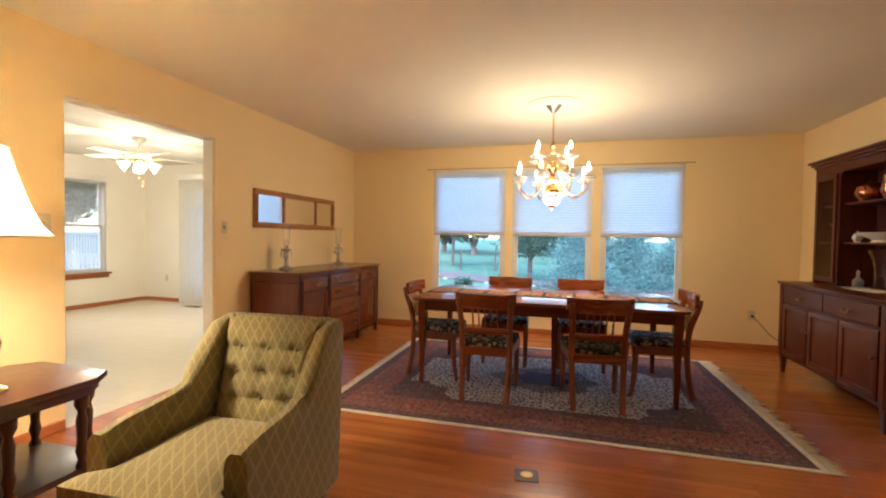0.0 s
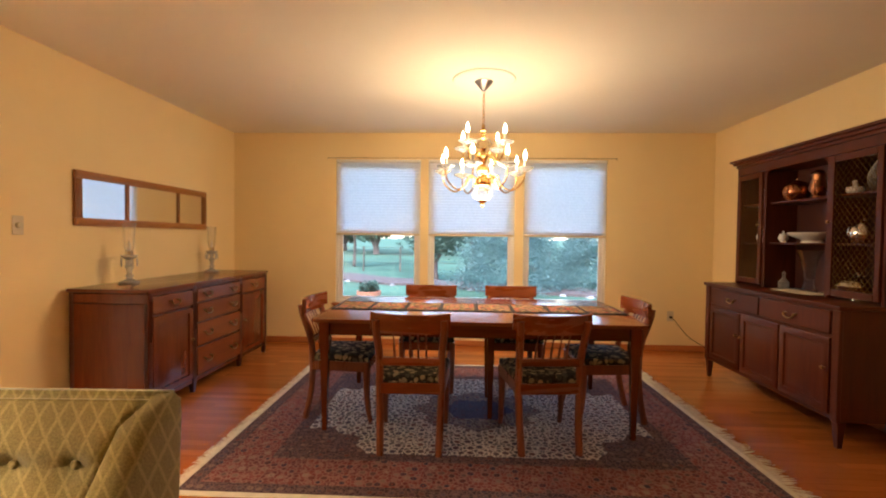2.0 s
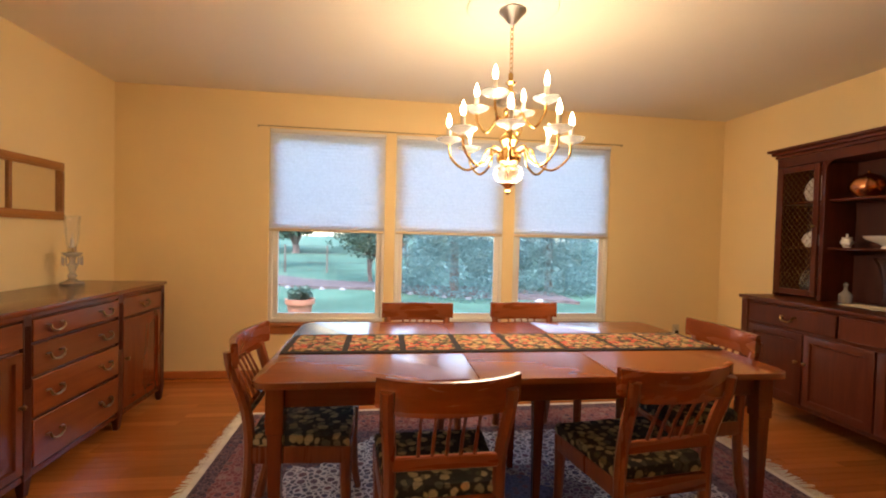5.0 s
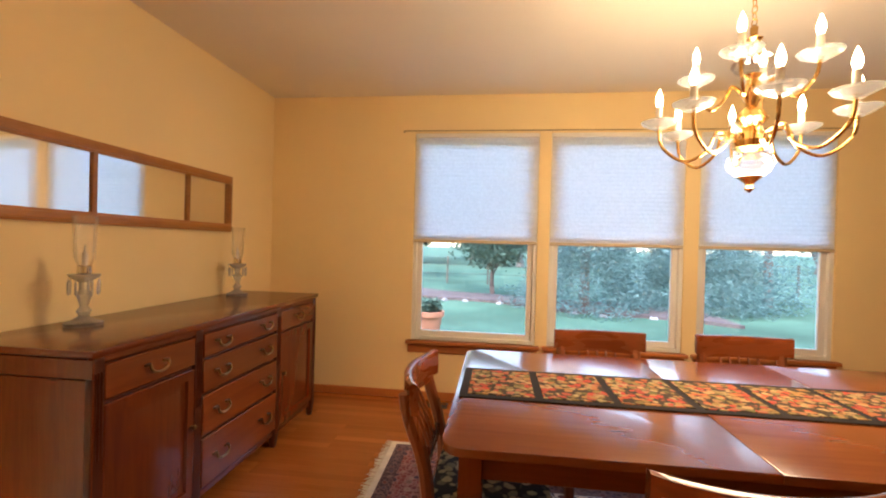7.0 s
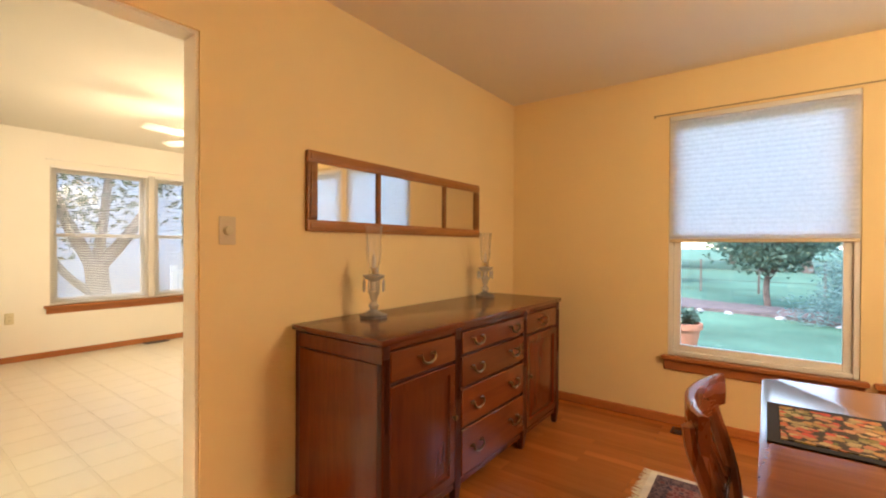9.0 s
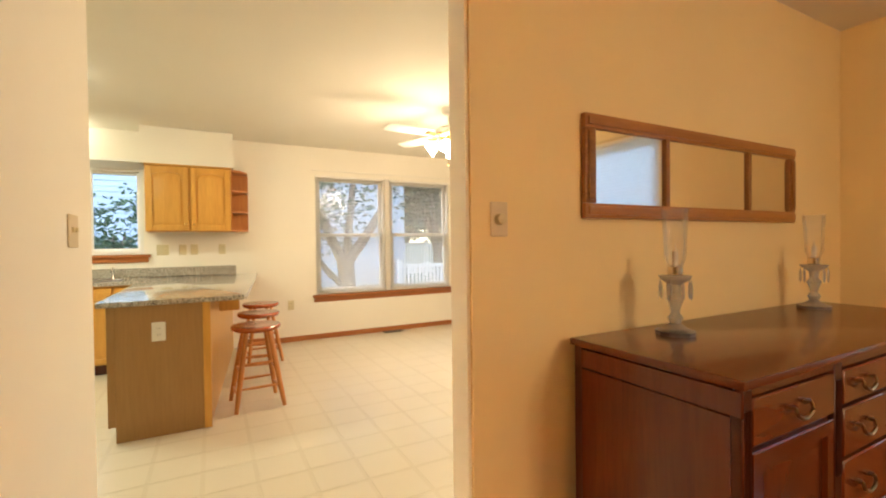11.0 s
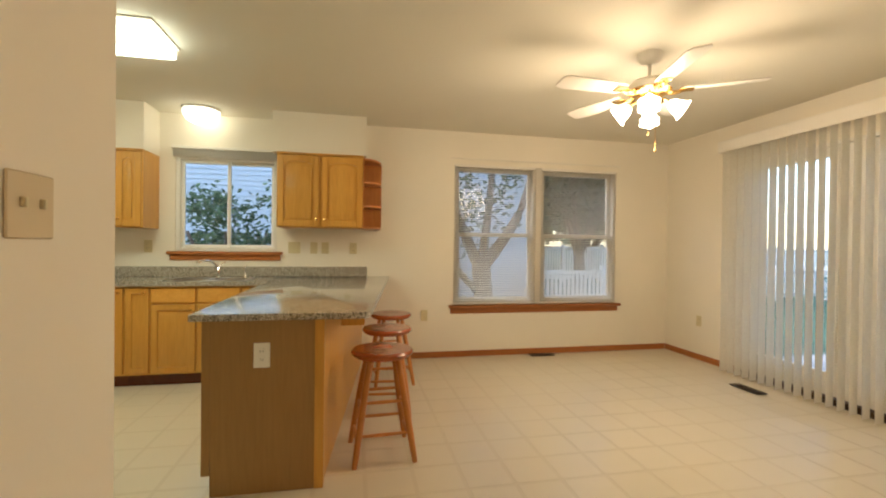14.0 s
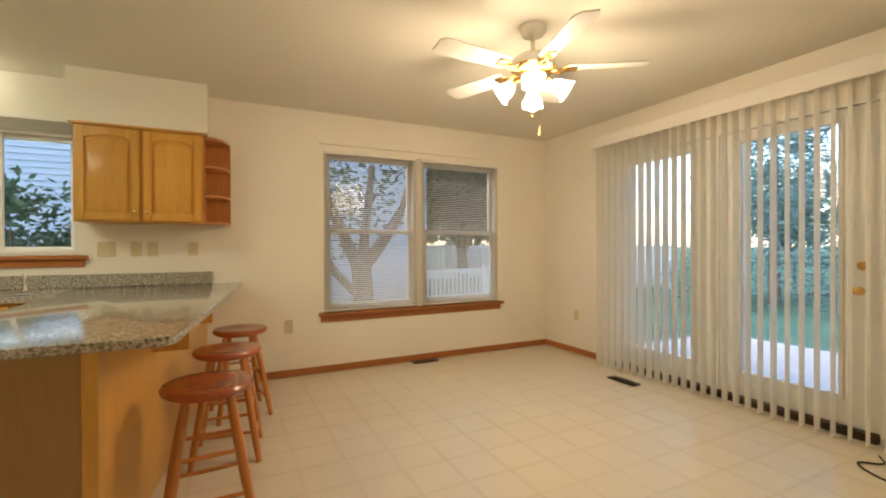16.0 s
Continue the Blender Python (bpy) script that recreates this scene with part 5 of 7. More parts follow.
def teapot_prof(r, h):
    return [(0, 0), (r * 0.6, 0), (r * 0.62, h * 0.06), (r * 0.9, h * 0.25), (r, h * 0.5), (r * 0.85, h * 0.8), (r * 0.55, h), (0, h)]


def plate_stand(lx, ly, z, r, label, mat):
    t = thing("display_plate", (XR - 0.02 + ly, HY - lx, z), 0, label, "plate")
    bm = B()
    lathe(bm, [(0, 0), (r * 0.6, 0), (r, 0.018), (r, 0.022), (r * 0.6, 0.006), (0, 0.006)], 28)
    bm.transform(pose(0, 0, r * 0.98, 0, -78, 0))
    part("plate", bm, mat, t)
    return t


on_hutch("teapot", -0.52, -0.15, 1.236, "white china teapot behind the wire door", "teapot", teapot_prof(0.06, 0.1), CHINA, pot_bits(CHINA))
on_hutch("teapot", 0.45, -0.17, 1.236, "silver and white teapot behind the wire door", "teapot", teapot_prof(0.085, 0.13), SILVER, pot_bits(SILVER, 0.085, 0.13))
plate_stand(-0.54, -0.08, 0.866, 0.11, "pale decorated plate standing behind the wire door", SILVER)
plate_stand(-0.54, -0.08, 1.566, 0.10, "pale decorated plate standing on the upper shelf", CHINA)
plate_stand(0.5, -0.08, 1.566, 0.12, "silver plate standing on the upper shelf", SILVER)
on_hutch("covered_dish", 0.42, -0.17, 0.866, "silver covered dish behind the wire door", "dish", [(0, 0), (0.05, 0), (0.05, 0.02), (0.1, 0.05), (0.12, 0.09), (0.1, 0.12), (0.05, 0.15), (0.012, 0.16), (0.014, 0.18), (0, 0.185)], SILVER)
on_hutch("glass_swan", 0.36, -0.16, 1.566, "small white china bird on the upper shelf", "figurine", [(0, 0), (0.03, 0), (0.05, 0.02), (0.045, 0.045), (0.012, 0.05), (0.01, 0.075), (0.016, 0.085), (0, 0.095)], CHINA)
on_hutch("serving_bowl", 0.03, -0.17, 1.236, "scalloped white footed bowl on the open shelf", "bowl", [(0, 0), (0.07, 0), (0.06, 0.015), (0.08, 0.03), (0.14, 0.055), (0.155, 0.075), (0.15, 0.077), (0.13, 0.062), (0.06, 0.035), (0, 0.034)], CHINA)
on_hutch("creamer", -0.25, -0.18, 1.236, "small silver creamer on the open shelf", "creamer", [(0, 0), (0.022, 0), (0.02, 0.01), (0.036, 0.03), (0.034, 0.045), (0.026, 0.06), (0.03, 0.07), (0.027, 0.07), (0.02, 0.055), (0, 0.05)], CHINA, pot_bits(CHINA, 0.03, 0.06))
on_hutch("glass_vase", 0.0, -0.16, 0.866, "tall cut glass vase on the hutch counter", "vase", [(0, 0), (0.055, 0), (0.05, 0.02), (0.032, 0.06), (0.038, 0.16), (0.06, 0.26), (0.085, 0.31), (0.08, 0.312), (0.05, 0.24), (0.028, 0.1), (0, 0.08)], BOWLG)
on_hutch("copper_kettle", -0.15, -0.16, 1.566, "round copper kettle with a lid on the top shelf", "kettle", teapot_prof(0.1, 0.14), COPPER, pot_bits(COPPER, 0.1, 0.14))
on_hutch("copper_jug", 0.02, -0.13, 1.566, "copper covered jug on the top shelf", "jug", [(0, 0), (0.05, 0), (0.04, 0.02), (0.06, 0.08), (0.04, 0.15), (0.045, 0.18), (0.02, 0.21), (0, 0.215)], COPPER, pot_bits(COPPER, 0.06, 0.15))
on_hutch("glass_decanter", -0.26, -0.16, 0.866, "small dark glass decanter on the hutch counter", "decanter", [(0, 0), (0.035, 0), (0.038, 0.05), (0.012, 0.08), (0.01, 0.11), (0.016, 0.12), (0, 0.14)], CRYSTAL)
d = thing("doily_runner", (XR - 0.02 - 0.25, 4.10, 0.866), 0, "cream lace runner on the hutch counter", "doily")
bm = B()
prism(bm, [(0.09 * math.copysign(abs(math.cos(a)) ** 0.4, math.cos(a)) * (1 + 0.03 * math.cos(40 * a)), 0.2 * math.copysign(abs(math.sin(a)) ** 0.5, math.sin(a)) * (1 + 0.02 * math.cos(40 * a))) for a in (2 * math.pi * i / 160 for i in range(160))], 0, 0.003)
part("lace", bm, FRINGE, d, smooth=False)


def chandelier():
    c = thing("chandelier", (-0.315, 4.06, H), 30, "two-tier brass chandelier with crystal cups and lit candle bulbs", "chandelier")
    z = lambda a: a - H
    bm = B()
    lathe(bm, [(0.0, -0.012), (0.07, -0.012), (0.072, -0.02), (0.055, -0.035), (0.035, -0.06), (0.016, -0.082), (0, -0.084)], 20)
    part("canopy", bm, STEEL, c, "brushed ceiling canopy")
    bm = B()
    k = 0
    zz = z(2.36)
    while zz > z(2.10):
        a = 90 * (k % 2)
        ring = [(0.010 * math.cos(t) * (1 if a == 0 else 0), 0.010 * math.cos(t) * (0 if a == 0 else 1), zz - 0.016 + 0.016 * math.sin(t)) for t in (2 * math.pi * i / 10 for i in range(11))]
        tube(bm, ring, 0.0024, 5)
        zz -= 0.025
        k += 1
    part("chain", bm, BRASS, c, "brass hanging chain")
    bm = B()
    lathe(bm, [(0, z(2.11)), (0.014, z(2.10)), (0.012, z(2.07)), (0.03, z(2.055)), (0.014, z(2.04)), (0.014, z(2.01)), (0.03, z(2.0))], 18)
    lathe(bm, [(0.03, z(1.92)), (0.018, z(1.90)), (0.03, z(1.88)), (0.05, z(1.86)), (0.03, z(1.83)), (0.02, z(1.80)), (0.045, z(1.775)), (0.055, z(1.75)), (0.03, z(1.72)), (0.05, z(1.69)), (0.066, z(1.665)), (0.06, z(1.64)), (0.04, z(1.63))], 20)
    lathe(bm, [(0.045, z(1.53)), (0.02, z(1.51)), (0.012, z(1.50)), (0.018, z(1.485)), (0.0, z(1.468))], 16)
    part("brass_column", bm, BRASS, c)
    bm = B()
    lathe(bm, [(0.03, z(2.0)), (0.062, z(1.985)), (0.074, z(1.96)), (0.06, z(1.935)), (0.03, z(1.92))], 12)
    part("upper_crystal_ball", bm, BOWLG, c, "cut crystal ball", False)
    bm = B()
    lathe(bm, [(0.04, z(1.63)), (0.072, z(1.61)), (0.08, z(1.58)), (0.068, z(1.55)), (0.045, z(1.53))], 12)
    part("lower_crystal_bowl", bm, BOWLG, c, "cut crystal bowl", False)
    for cnt, r, zc, z0, zlow, off in ((8, 0.318, 1.75, 1.68, 1.60, 0), (4, 0.195, 1.935, 1.86, 1.81, 22)):
        for i in range(cnt):
            a = radians(off + 360 * i / cnt)
            ca, sa = math.cos(a), math.sin(a)
            P = lambda q, zz: (q * ca, q * sa, z(zz))
            bm = B()
            tube(bm, curve_pts([P(0.03, z0), P(r * 0.35, z0 + 0.03), P(r * 0.45, zlow + 0.04), P(r * 0.7, zlow), P(r * 0.95, zlow + 0.06), P(r, zc - 0.012)], 5), 0.0065, 7)
            arm = part("arm", bm, BRASS, c)
            bm = B()
            lathe(bm, [(0, zc - 0.02), (0.014, zc - 0.018), (0.062, zc + 0.006), (0.07, zc + 0.016), (0.058, zc + 0.009), (0.014, zc - 0.008), (0, zc - 0.008)], 12, (r * ca, r * sa, -H))
            bo = part("bobeche", bm, FROST, arm, "scalloped crystal drip cup", False)
            bo.visible_shadow = False
            bm = B()
            lathe(bm, [(0, zc - 0.008), (0.0125, zc - 0.008), (0.0125, zc + 0.075), (0, zc + 0.075)], 12, (r * ca, r * sa, -H))
            part("candle_sleeve", bm, CHINA, arm, "ivory candle sleeve")
            bm = B()
            lathe(bm, [(0.008, zc + 0.075), (0.0145, zc + 0.095), (0.013, zc + 0.115), (0.005, zc + 0.14), (0, zc + 0.152)], 10, (r * ca, r * sa, -H))
            bu = part("flame_bulb", bm, BULB, arm, "lit flame-shaped bulb")
            bu.visible_shadow = False


chandelier()
md = thing("ceiling_medallion", (-0.315, 4.06, H), 0, "round white plaster medallion above the chandelier", "medallion")
bm = B()
lathe(bm, [(0.07, 0), (0.07, -0.012), (0.1, -0.018), (0.15, -0.008), (0.21, -0.014), (0.235, -0.008), (0.24, 0)], 48)
part("plaster_disc", bm, CEILD, md)


def shade(i, a, b):
    s = thing("cellular_shade", ((a + b) / 2, YW - 0.02, WZ1), 0, "white cellular shade half lowered in the window", "window shade", "shades in the dining windows")
    w = (b - a) / 2 - 0.008
    z1 = 1.262 - WZ1
    n = 52
    bm = B()
    prev = None
    for k in range(n + 1):
        z = -0.03 + (z1 + 0.05) * k / n
        y = 0.026 + (0.0012 if k % 2 else -0.0012)
        row = [bm.verts.new((-w, y, z)), bm.verts.new((w, y, z))]
        if prev:
            bm.faces.new((prev[0], prev[1], row[1], row[0]))
        prev = row
    part("cloth", bm, CELL, s, "white honeycomb cloth", False)
    bm = B()
    bx(bm, -w, 0.008, -0.035, w, 0.05, -0.002, 0.004)
    part("head_rail", bm, WHITEM, s)
    bm = B()
    bx(bm, -w, 0.01, z1, w, 0.045, z1 + 0.022, 0.004)
    part("bottom_rail", bm, IVORY, s, "beige bottom rail")


for i, (a, b) in enumerate(DWIN):
    shade(i, a, b)
rod = thing("curtain_rod", (-0.41, YW - 0.03, 2.148), 0, "thin beige curtain rod above the dining windows", "curtain rod")
bm = B()
tube(bm, [(-1.62, 0.03, -0.003), (-1.62, 0, 0), (1.66, 0, 0), (1.66, 0.03, -0.003)], 0.007, 8, 0.6)
part("rod", bm, plain("tan_enamel_rod", (0.40, 0.29, 0.15), 0.4), rod)


def plate(name, at, rz, label, cat, kind="switch", w=0.07, h=0.115, mat=None):
    """A cover plate; local -y faces the room."""
    p = thing(name, at, rz, label, cat)
    bm = B()
    bx(bm, -w / 2, -0.006, -h / 2, w / 2, 0, h / 2, 0.003)
    part("plate", bm, mat or ALMOND, p)
    if kind == "outlet":
        for z in (-0.02, 0.02):
            bm = B()
            tube(bm, [(0, -0.004, z), (0, -0.009, z)], 0.016, 14)
            o = part("socket", bm, mat or ALMOND, p)
            bm = B()
            for s in (-1, 1):
                bx(bm, s * 0.006 - 0.001, -0.0105, z - 0.004, s * 0.006 + 0.001, -0.0085, z + 0.005)
            part("slot", bm, BLACK, o)
    elif kind == "dimmer":
        bm = B()
        tube(bm, [(0, -0.005, 0), (0, -0.012, 0), (0, -0.024, 0), (0, -0.026, 0)], [0.02, 0.019, 0.017, 0.012], 18)
        part("dial", bm, ALMOND, p, "round dimmer dial")
    else:
        n = {"switch": 1, "switch2": 2}.get(kind, 0)
        for k in range(n):
            x = 0 if n == 1 else (-0.023 + 0.046 * k)
            bm = B()
            bx(bm, x - 0.005, -0.014, -0.004, x + 0.005, -0.004, 0.014, 0.002)
            part("toggle", bm, ALMOND, p)
    return p


plate("dimmer_switch", (XL, 3.228, 1.285), 90, "almond dimmer switch on the dining wall", "switch", "dimmer", mat=IVORY)
plate("light_switch", (XL, 1.80, 1.27), 90, "almond double light switch beside the doorway", "switch", "switch2", 0.115, mat=IVORY)
plate("light_switch", (-3.91, 1.96, 1.265), 180, "almond double light switch on the kitchen partition", "switch", "switch2", 0.115, mat=IVORY)
plate("wall_outlet", (1.88, YW, 0.39), 0, "ivory outlet with a plug under the dining windows", "outlet", "outlet", mat=IVORY)
cord = thing("power_cord", (1.88, YW - 0.012, 0.36), 0, "thin dark cord hanging from the outlet to the hutch", "cord")
bm = B()
tube(bm, curve_pts([(0, -0.012, 0.02), (0.06, -0.015, -0.04), (0.2, -0.01, -0.2), (0.36, -0.012, -0.3), (0.4, -0.05, -0.34)], 5), 0.0035, 6)
part("cable", bm, BRONZE, cord)
bm = B()
bx(bm, -0.014, -0.022, 0.008, 0.014, 0.004, 0.034, 0.004)
part("plug", bm, BRONZE, cord)
fb = thing("floor_outlet", (-0.355, 2.24, 0), 8, "brass floor outlet set in the oak floor", "outlet")
bm = B()
prism(bm, rounded(-0.06, -0.06, 0.06, 0.06, 0.01, 3), 0.0, 0.004, 0.001)
part("cover", bm, BRONZE, fb)
bm = B()
lathe(bm, [(0, 0.007), (0.03, 0.007), (0.034, 0.003)], 18)
part("cap", bm, BRASS_OLD, fb, "round worn metal cap")


# ---- living end: armchair, end table, lamp ----
def pad(bm, x0, y0, z0, x1, y1, z1, r=0.03, puff=0.0):
    bx(bm, x0, y0, z0, x1, y1, z1, r, 4)
    return bm


def armchair():
    c = thing("armchair", (-1.455, 1.385, 0), 3, "green patterned upholstered armchair with a button-tufted back", "armchair")
    # local -y is the chair's front
    bm = B()
    pad(bm, -0.31, -0.32, 0.1, 0.31, 0.32, 0.29, 0.03)
    part("base", bm, TWEED, c)
    bm = B()
    n, m = 12, 12
    grid = []
    for j in range(m + 1):
        row = []
        for i in range(n + 1):
            u, v = i / n, j / m
            x = -0.225 + 0.45 * u
            y = -0.40 + 0.59 * v
            if v < 0.16:
                x *= 1.32
            e = min(u, 1 - u, v, 1 - v)
            row.append(bm.verts.new((x, y, 0.41 + 0.035 * (1 - (1 - min(1, e * 5)) ** 2))))
        grid.append(row)
    for j in range(m):
        for i in range(n):
            bm.faces.new((grid[j][i], grid[j][i + 1], grid[j + 1][i + 1], grid[j + 1][i]))
    ring = [grid[0][i] for i in range(n + 1)] + [grid[j][n] for j in range(1, m + 1)] + [grid[m][i] for i in range(n - 1, -1, -1)] + [grid[j][0] for j in range(m - 1, 0, -1)]
    low = [bm.verts.new((v.co.x * 0.985, v.co.y, 0.292)) for v in ring]
    for i in range(len(ring)):
        bm.faces.new((ring[i], low[i], low[(i + 1) % len(ring)], ring[(i + 1) % len(ring)]))
    part("seat_cushion", bm, TWEED, c)
    # tufted back, leaning
    bm = B()
    n, m = 28, 30
    btn = [(x, z) for z in (0.30, 0.52, 0.74) for x in (-0.14, 0.0, 0.14)]
    grid = []
    W2, H2 = 0.215, 0.475
    for j in range(m + 1):
        row = []
        for i in range(n + 1):
            u, v = -1 + 2 * i / n, j / m
            x, z = u * W2 * (1 + 0.12 * v), v * H2
            e = min(1 - abs(u), 1 - v, v + 0.2)
            d = 0.05 * (1 - (1 - min(1, e * 4)) ** 2)
            for bxx, bz in btn:
                q = math.hypot(x - bxx, z - bz * H2)
                d -= 0.02 * math.exp(-(q / 0.03) ** 2)
            for bz in (0.30, 0.52, 0.74):
                d -= 0.012 * math.exp(-((z - bz * H2) / 0.018) ** 2)
            row.append(bm.verts.new((x, 0.20 + 0.26 * z - d, 0.36 + z)))
        grid.append(row)
    for j in range(m):
        for i in range(n):
            bm.faces.new((grid[j][i], grid[j][i + 1], grid[j + 1][i + 1], grid[j + 1][i]))
    part("tufted_back", bm, TWEED, c)
    for bxx, bz in btn:
        bm = B()
        z = bz * H2
        lathe(bm, [(0, 0.008), (0.008, 0.006), (0.011, 0), (0, -0.002)], 10)
        bm.transform(pose(bxx, 0.20 + 0.26 * z - 0.026, 0.36 + z, 80, 0, 0))
        part("button", bm, TWEED, c)
    bm = B()
    poly = [(0.19, 0.1), (0.34, 0.1), (0.37, 0.4), (0.42, 0.835), (0.36, 0.845), (0.21, 0.42)]
    lo = [bm.verts.new((-0.30, y, z)) for y, z in poly]
    hi = [bm.verts.new((0.30, y, z)) for y, z in poly]
    bm.faces.new(lo[::-1])
    bm.faces.new(hi)
    for i in range(len(poly)):
        bm.faces.new((lo[i], lo[(i + 1) % 6], hi[(i + 1) % 6], hi[i]))
    bmesh.ops.bevel(bm, geom=list(bm.edges), offset=0.018, segments=3, affect="EDGES")
    part("back_shell", bm, TWEED, c)
    for s in (-1, 1):
        bm = B()
        xi, xo = 0.228, 0.315
        secs = [(-0.29, 0.53, 0.0), (-0.2, 0.548, 0.0), (0.0, 0.565, 0.0), (0.09, 0.59, 0.0), (0.15, 0.70, 0.0), (0.23, 0.815, 0.0), (0.34, 0.84, 0.0)]
        rows = []
        for y, zt, _ in secs:
            yb = y
            lean = max(0.0, (zt - 0.6)) * 0.12
            w = (xo - xi) / 2
            cx = (xi + xo) / 2 + (0.0 if zt < 0.62 else 0.0)
            prof = [(-w, 0.12), (-w, zt - 0.05), (-w * 0.85, zt - 0.02), (-w * 0.4, zt), (w * 0.4, zt), (w * 0.85, zt - 0.02), (w, zt - 0.05), (w, 0.12)]
            rows.append([bm.verts.new((s * (cx + px), yb + max(0, pz - 0.6) * 0.2, pz)) for px, pz in prof])
        for a, b in zip(rows, rows[1:]):
            for k in range(8):
                bm.faces.new((a[k], a[(k + 1) % 8], b[(k + 1) % 8], b[k]))
        bm.faces.new(rows[0][::-1])
        bm.faces.new(rows[-1])
        bmesh.ops.bevel(bm, geom=[e for e in bm.edges if e.calc_face_angle(0) > 0.9], offset=0.015, segments=2, affect="EDGES")
        part("arm_and_wing", bm, TWEED, c)
    for x in (-0.26, 0.26):
        for y in (-0.3, 0.28):
            bm = B()
            taper(bm, x, y, 0, 0.11, 0.03, 0.045, 0.003)
            part("foot", bm, DARKW, c)


armchair()


def end_table():
    t = thing("end_table", (-2.45, 1.11, 0), 0, "dark wood two-tier end table with turned posts", "end table")
    poly = [(0.29, -0.36), (0.29, 0.30), (0.21, 0.40), (-0.21, 0.40), (-0.29, 0.30), (-0.29, -0.36)]
    bm = B()
    prism(bm, poly, 0.55, 0.58, 0.008)
    part("top", bm, DARKW, t)
    bm = B()
    prism(bm, [(x * 0.93, y * 0.93) for x, y in poly], 0.505, 0.55, 0.004)
    part("apron", bm, DARKW, t)
    bm = B()
    prism(bm, [(x * 0.93, y * 0.93) for x, y in poly], 0.17, 0.20, 0.006)
    part("lower_shelf", bm, DARKW, t)
    for x, y in ((0.25, -0.31), (0.25, 0.26), (0.17, 0.34), (-0.17, 0.34), (-0.25, 0.26), (-0.25, -0.31), (0.25, 0.0)):
        bm = B()
        lathe(bm, [(0, 0), (0.024, 0), (0.026, 0.03), (0.015, 0.06), (0.022, 0.14), (0.024, 0.2), (0.014, 0.23), (0.024, 0.27), (0.017, 0.31), (0.022, 0.4), (0.014, 0.44), (0.027, 0.47), (0.027, 0.505)], 12, (x, y, 0))
        part("turned_post", bm, DARKW, t)


end_table()


def table_lamp():
    t = thing("table_lamp", (-2.37, 1.11, 0.58), 0, "brass table lamp with a pleated cream shade, lit", "lamp")
    bm = B()
    lathe(bm, [(0, 0), (0.085, 0), (0.085, 0.015), (0.05, 0.035), (0.022, 0.06), (0.03, 0.09), (0.06, 0.14), (0.07, 0.2), (0.045, 0.27), (0.02, 0.31), (0.026, 0.34), (0.012, 0.37), (0.012, 0.66)], 20)
    part("base", bm, BRASS, t)
    bm = B()
    n = 72
    rows = []
    for k in range(9):
        u = k / 8
        r = 0.225 - 0.135 * u ** 0.62
        rows.append([bm.verts.new(((r * (1 + 0.012 * (-1) ** i)) * math.cos(2 * math.pi * i / n), (r * (1 + 0.012 * (-1) ** i)) * math.sin(2 * math.pi * i / n), 0.62 + 0.35 * u)) for i in range(n)])
    for a, b in zip(rows, rows[1:]):
        for i in range(n):
            bm.faces.new((a[i], a[(i + 1) % n], b[(i + 1) % n], b[i]))
    part("shade", bm, LAMPSHADE, t, "pleated cream shade")
    for r, z in ((0.226, 0.62), (0.092, 0.97)):
        bm = B()
        tube(bm, [(r * math.cos(2 * math.pi * i / 40), r * math.sin(2 * math.pi * i / 40), z) for i in range(41)], 0.005, 6)
        part("shade_trim", bm, FRINGE, t)
    bm = B()
    lathe(bm, [(0, 0.66), (0.018, 0.67), (0.03, 0.71), (0.026, 0.75), (0, 0.77)], 12)
    b = part("bulb", bm, glow("lamp_bulb_glow", (1, 0.75, 0.42), 5), t)
    b.visible_shadow = False


table_lamp()


# ---- kitchen things ----
def arch_front(bm, u0, z0, u1, z1, d0, d1, w=0.05, rise=0.03):
    """A raised-panel door with an arched top rail, in the local x-z plane; d1 is the proud side."""
    bx(bm, u0, d0, z0, u0 + w, d1, z1, 0.003)
    bx(bm, u1 - w, d0, z0, u1, d1, z1, 0.003)
    bx(bm, u0 + w, d0, z0, u1 - w, d1, z0 + w, 0.003)
    n = 10
    a, b = u0 + w, u1 - w

    def arc(zz, u):
        return zz + rise * (1 - (2 * u - 1) ** 2)
    for d_lo, d_hi, lower, upper in ((d0, d1, lambda u: arc(z1 - w - rise, u), lambda u: z1),):
        prev = None
        for i in range(n + 1):
            u = i / n
            x = a + (b - a) * u
            row = [bm.verts.new(q) for q in ((x, d_lo, lower(u)), (x, d_lo, upper(u)), (x, d_hi, upper(u)), (x, d_hi, lower(u)))]
            if prev:
                for k in range(4):
                    bm.faces.new((prev[k], prev[(k + 1) % 4], row[(k + 1) % 4], row[k]))
            prev = row
    bx(bm, a, d0, z0 + w, b, d0 + (d1 - d0) * 0.3, z1 - w)
    # raised field
    g = 0.022
    prev = None
    mid = d0 + (d1 - d0) * 0.3
    for i in range(n + 1):
        u = i / n
        x = a + g + (b - a - 2 * g) * u
        zt = arc(z1 - w - rise - g, u)
        row = [bm.verts.new(q) for q in ((x, mid, z0 + w + g * 0.6), (x, d1, z0 + w + g * 1.6), (x, d1, zt - g), (x, mid, zt))]
        if prev:
            for k in range(3):
                bm.faces.new((prev[k], prev[k + 1], row[k + 1], row[k]))
        else:
            bm.faces.new(row)
        prev = row
    bm.faces.new(prev[::-1])
    return bm


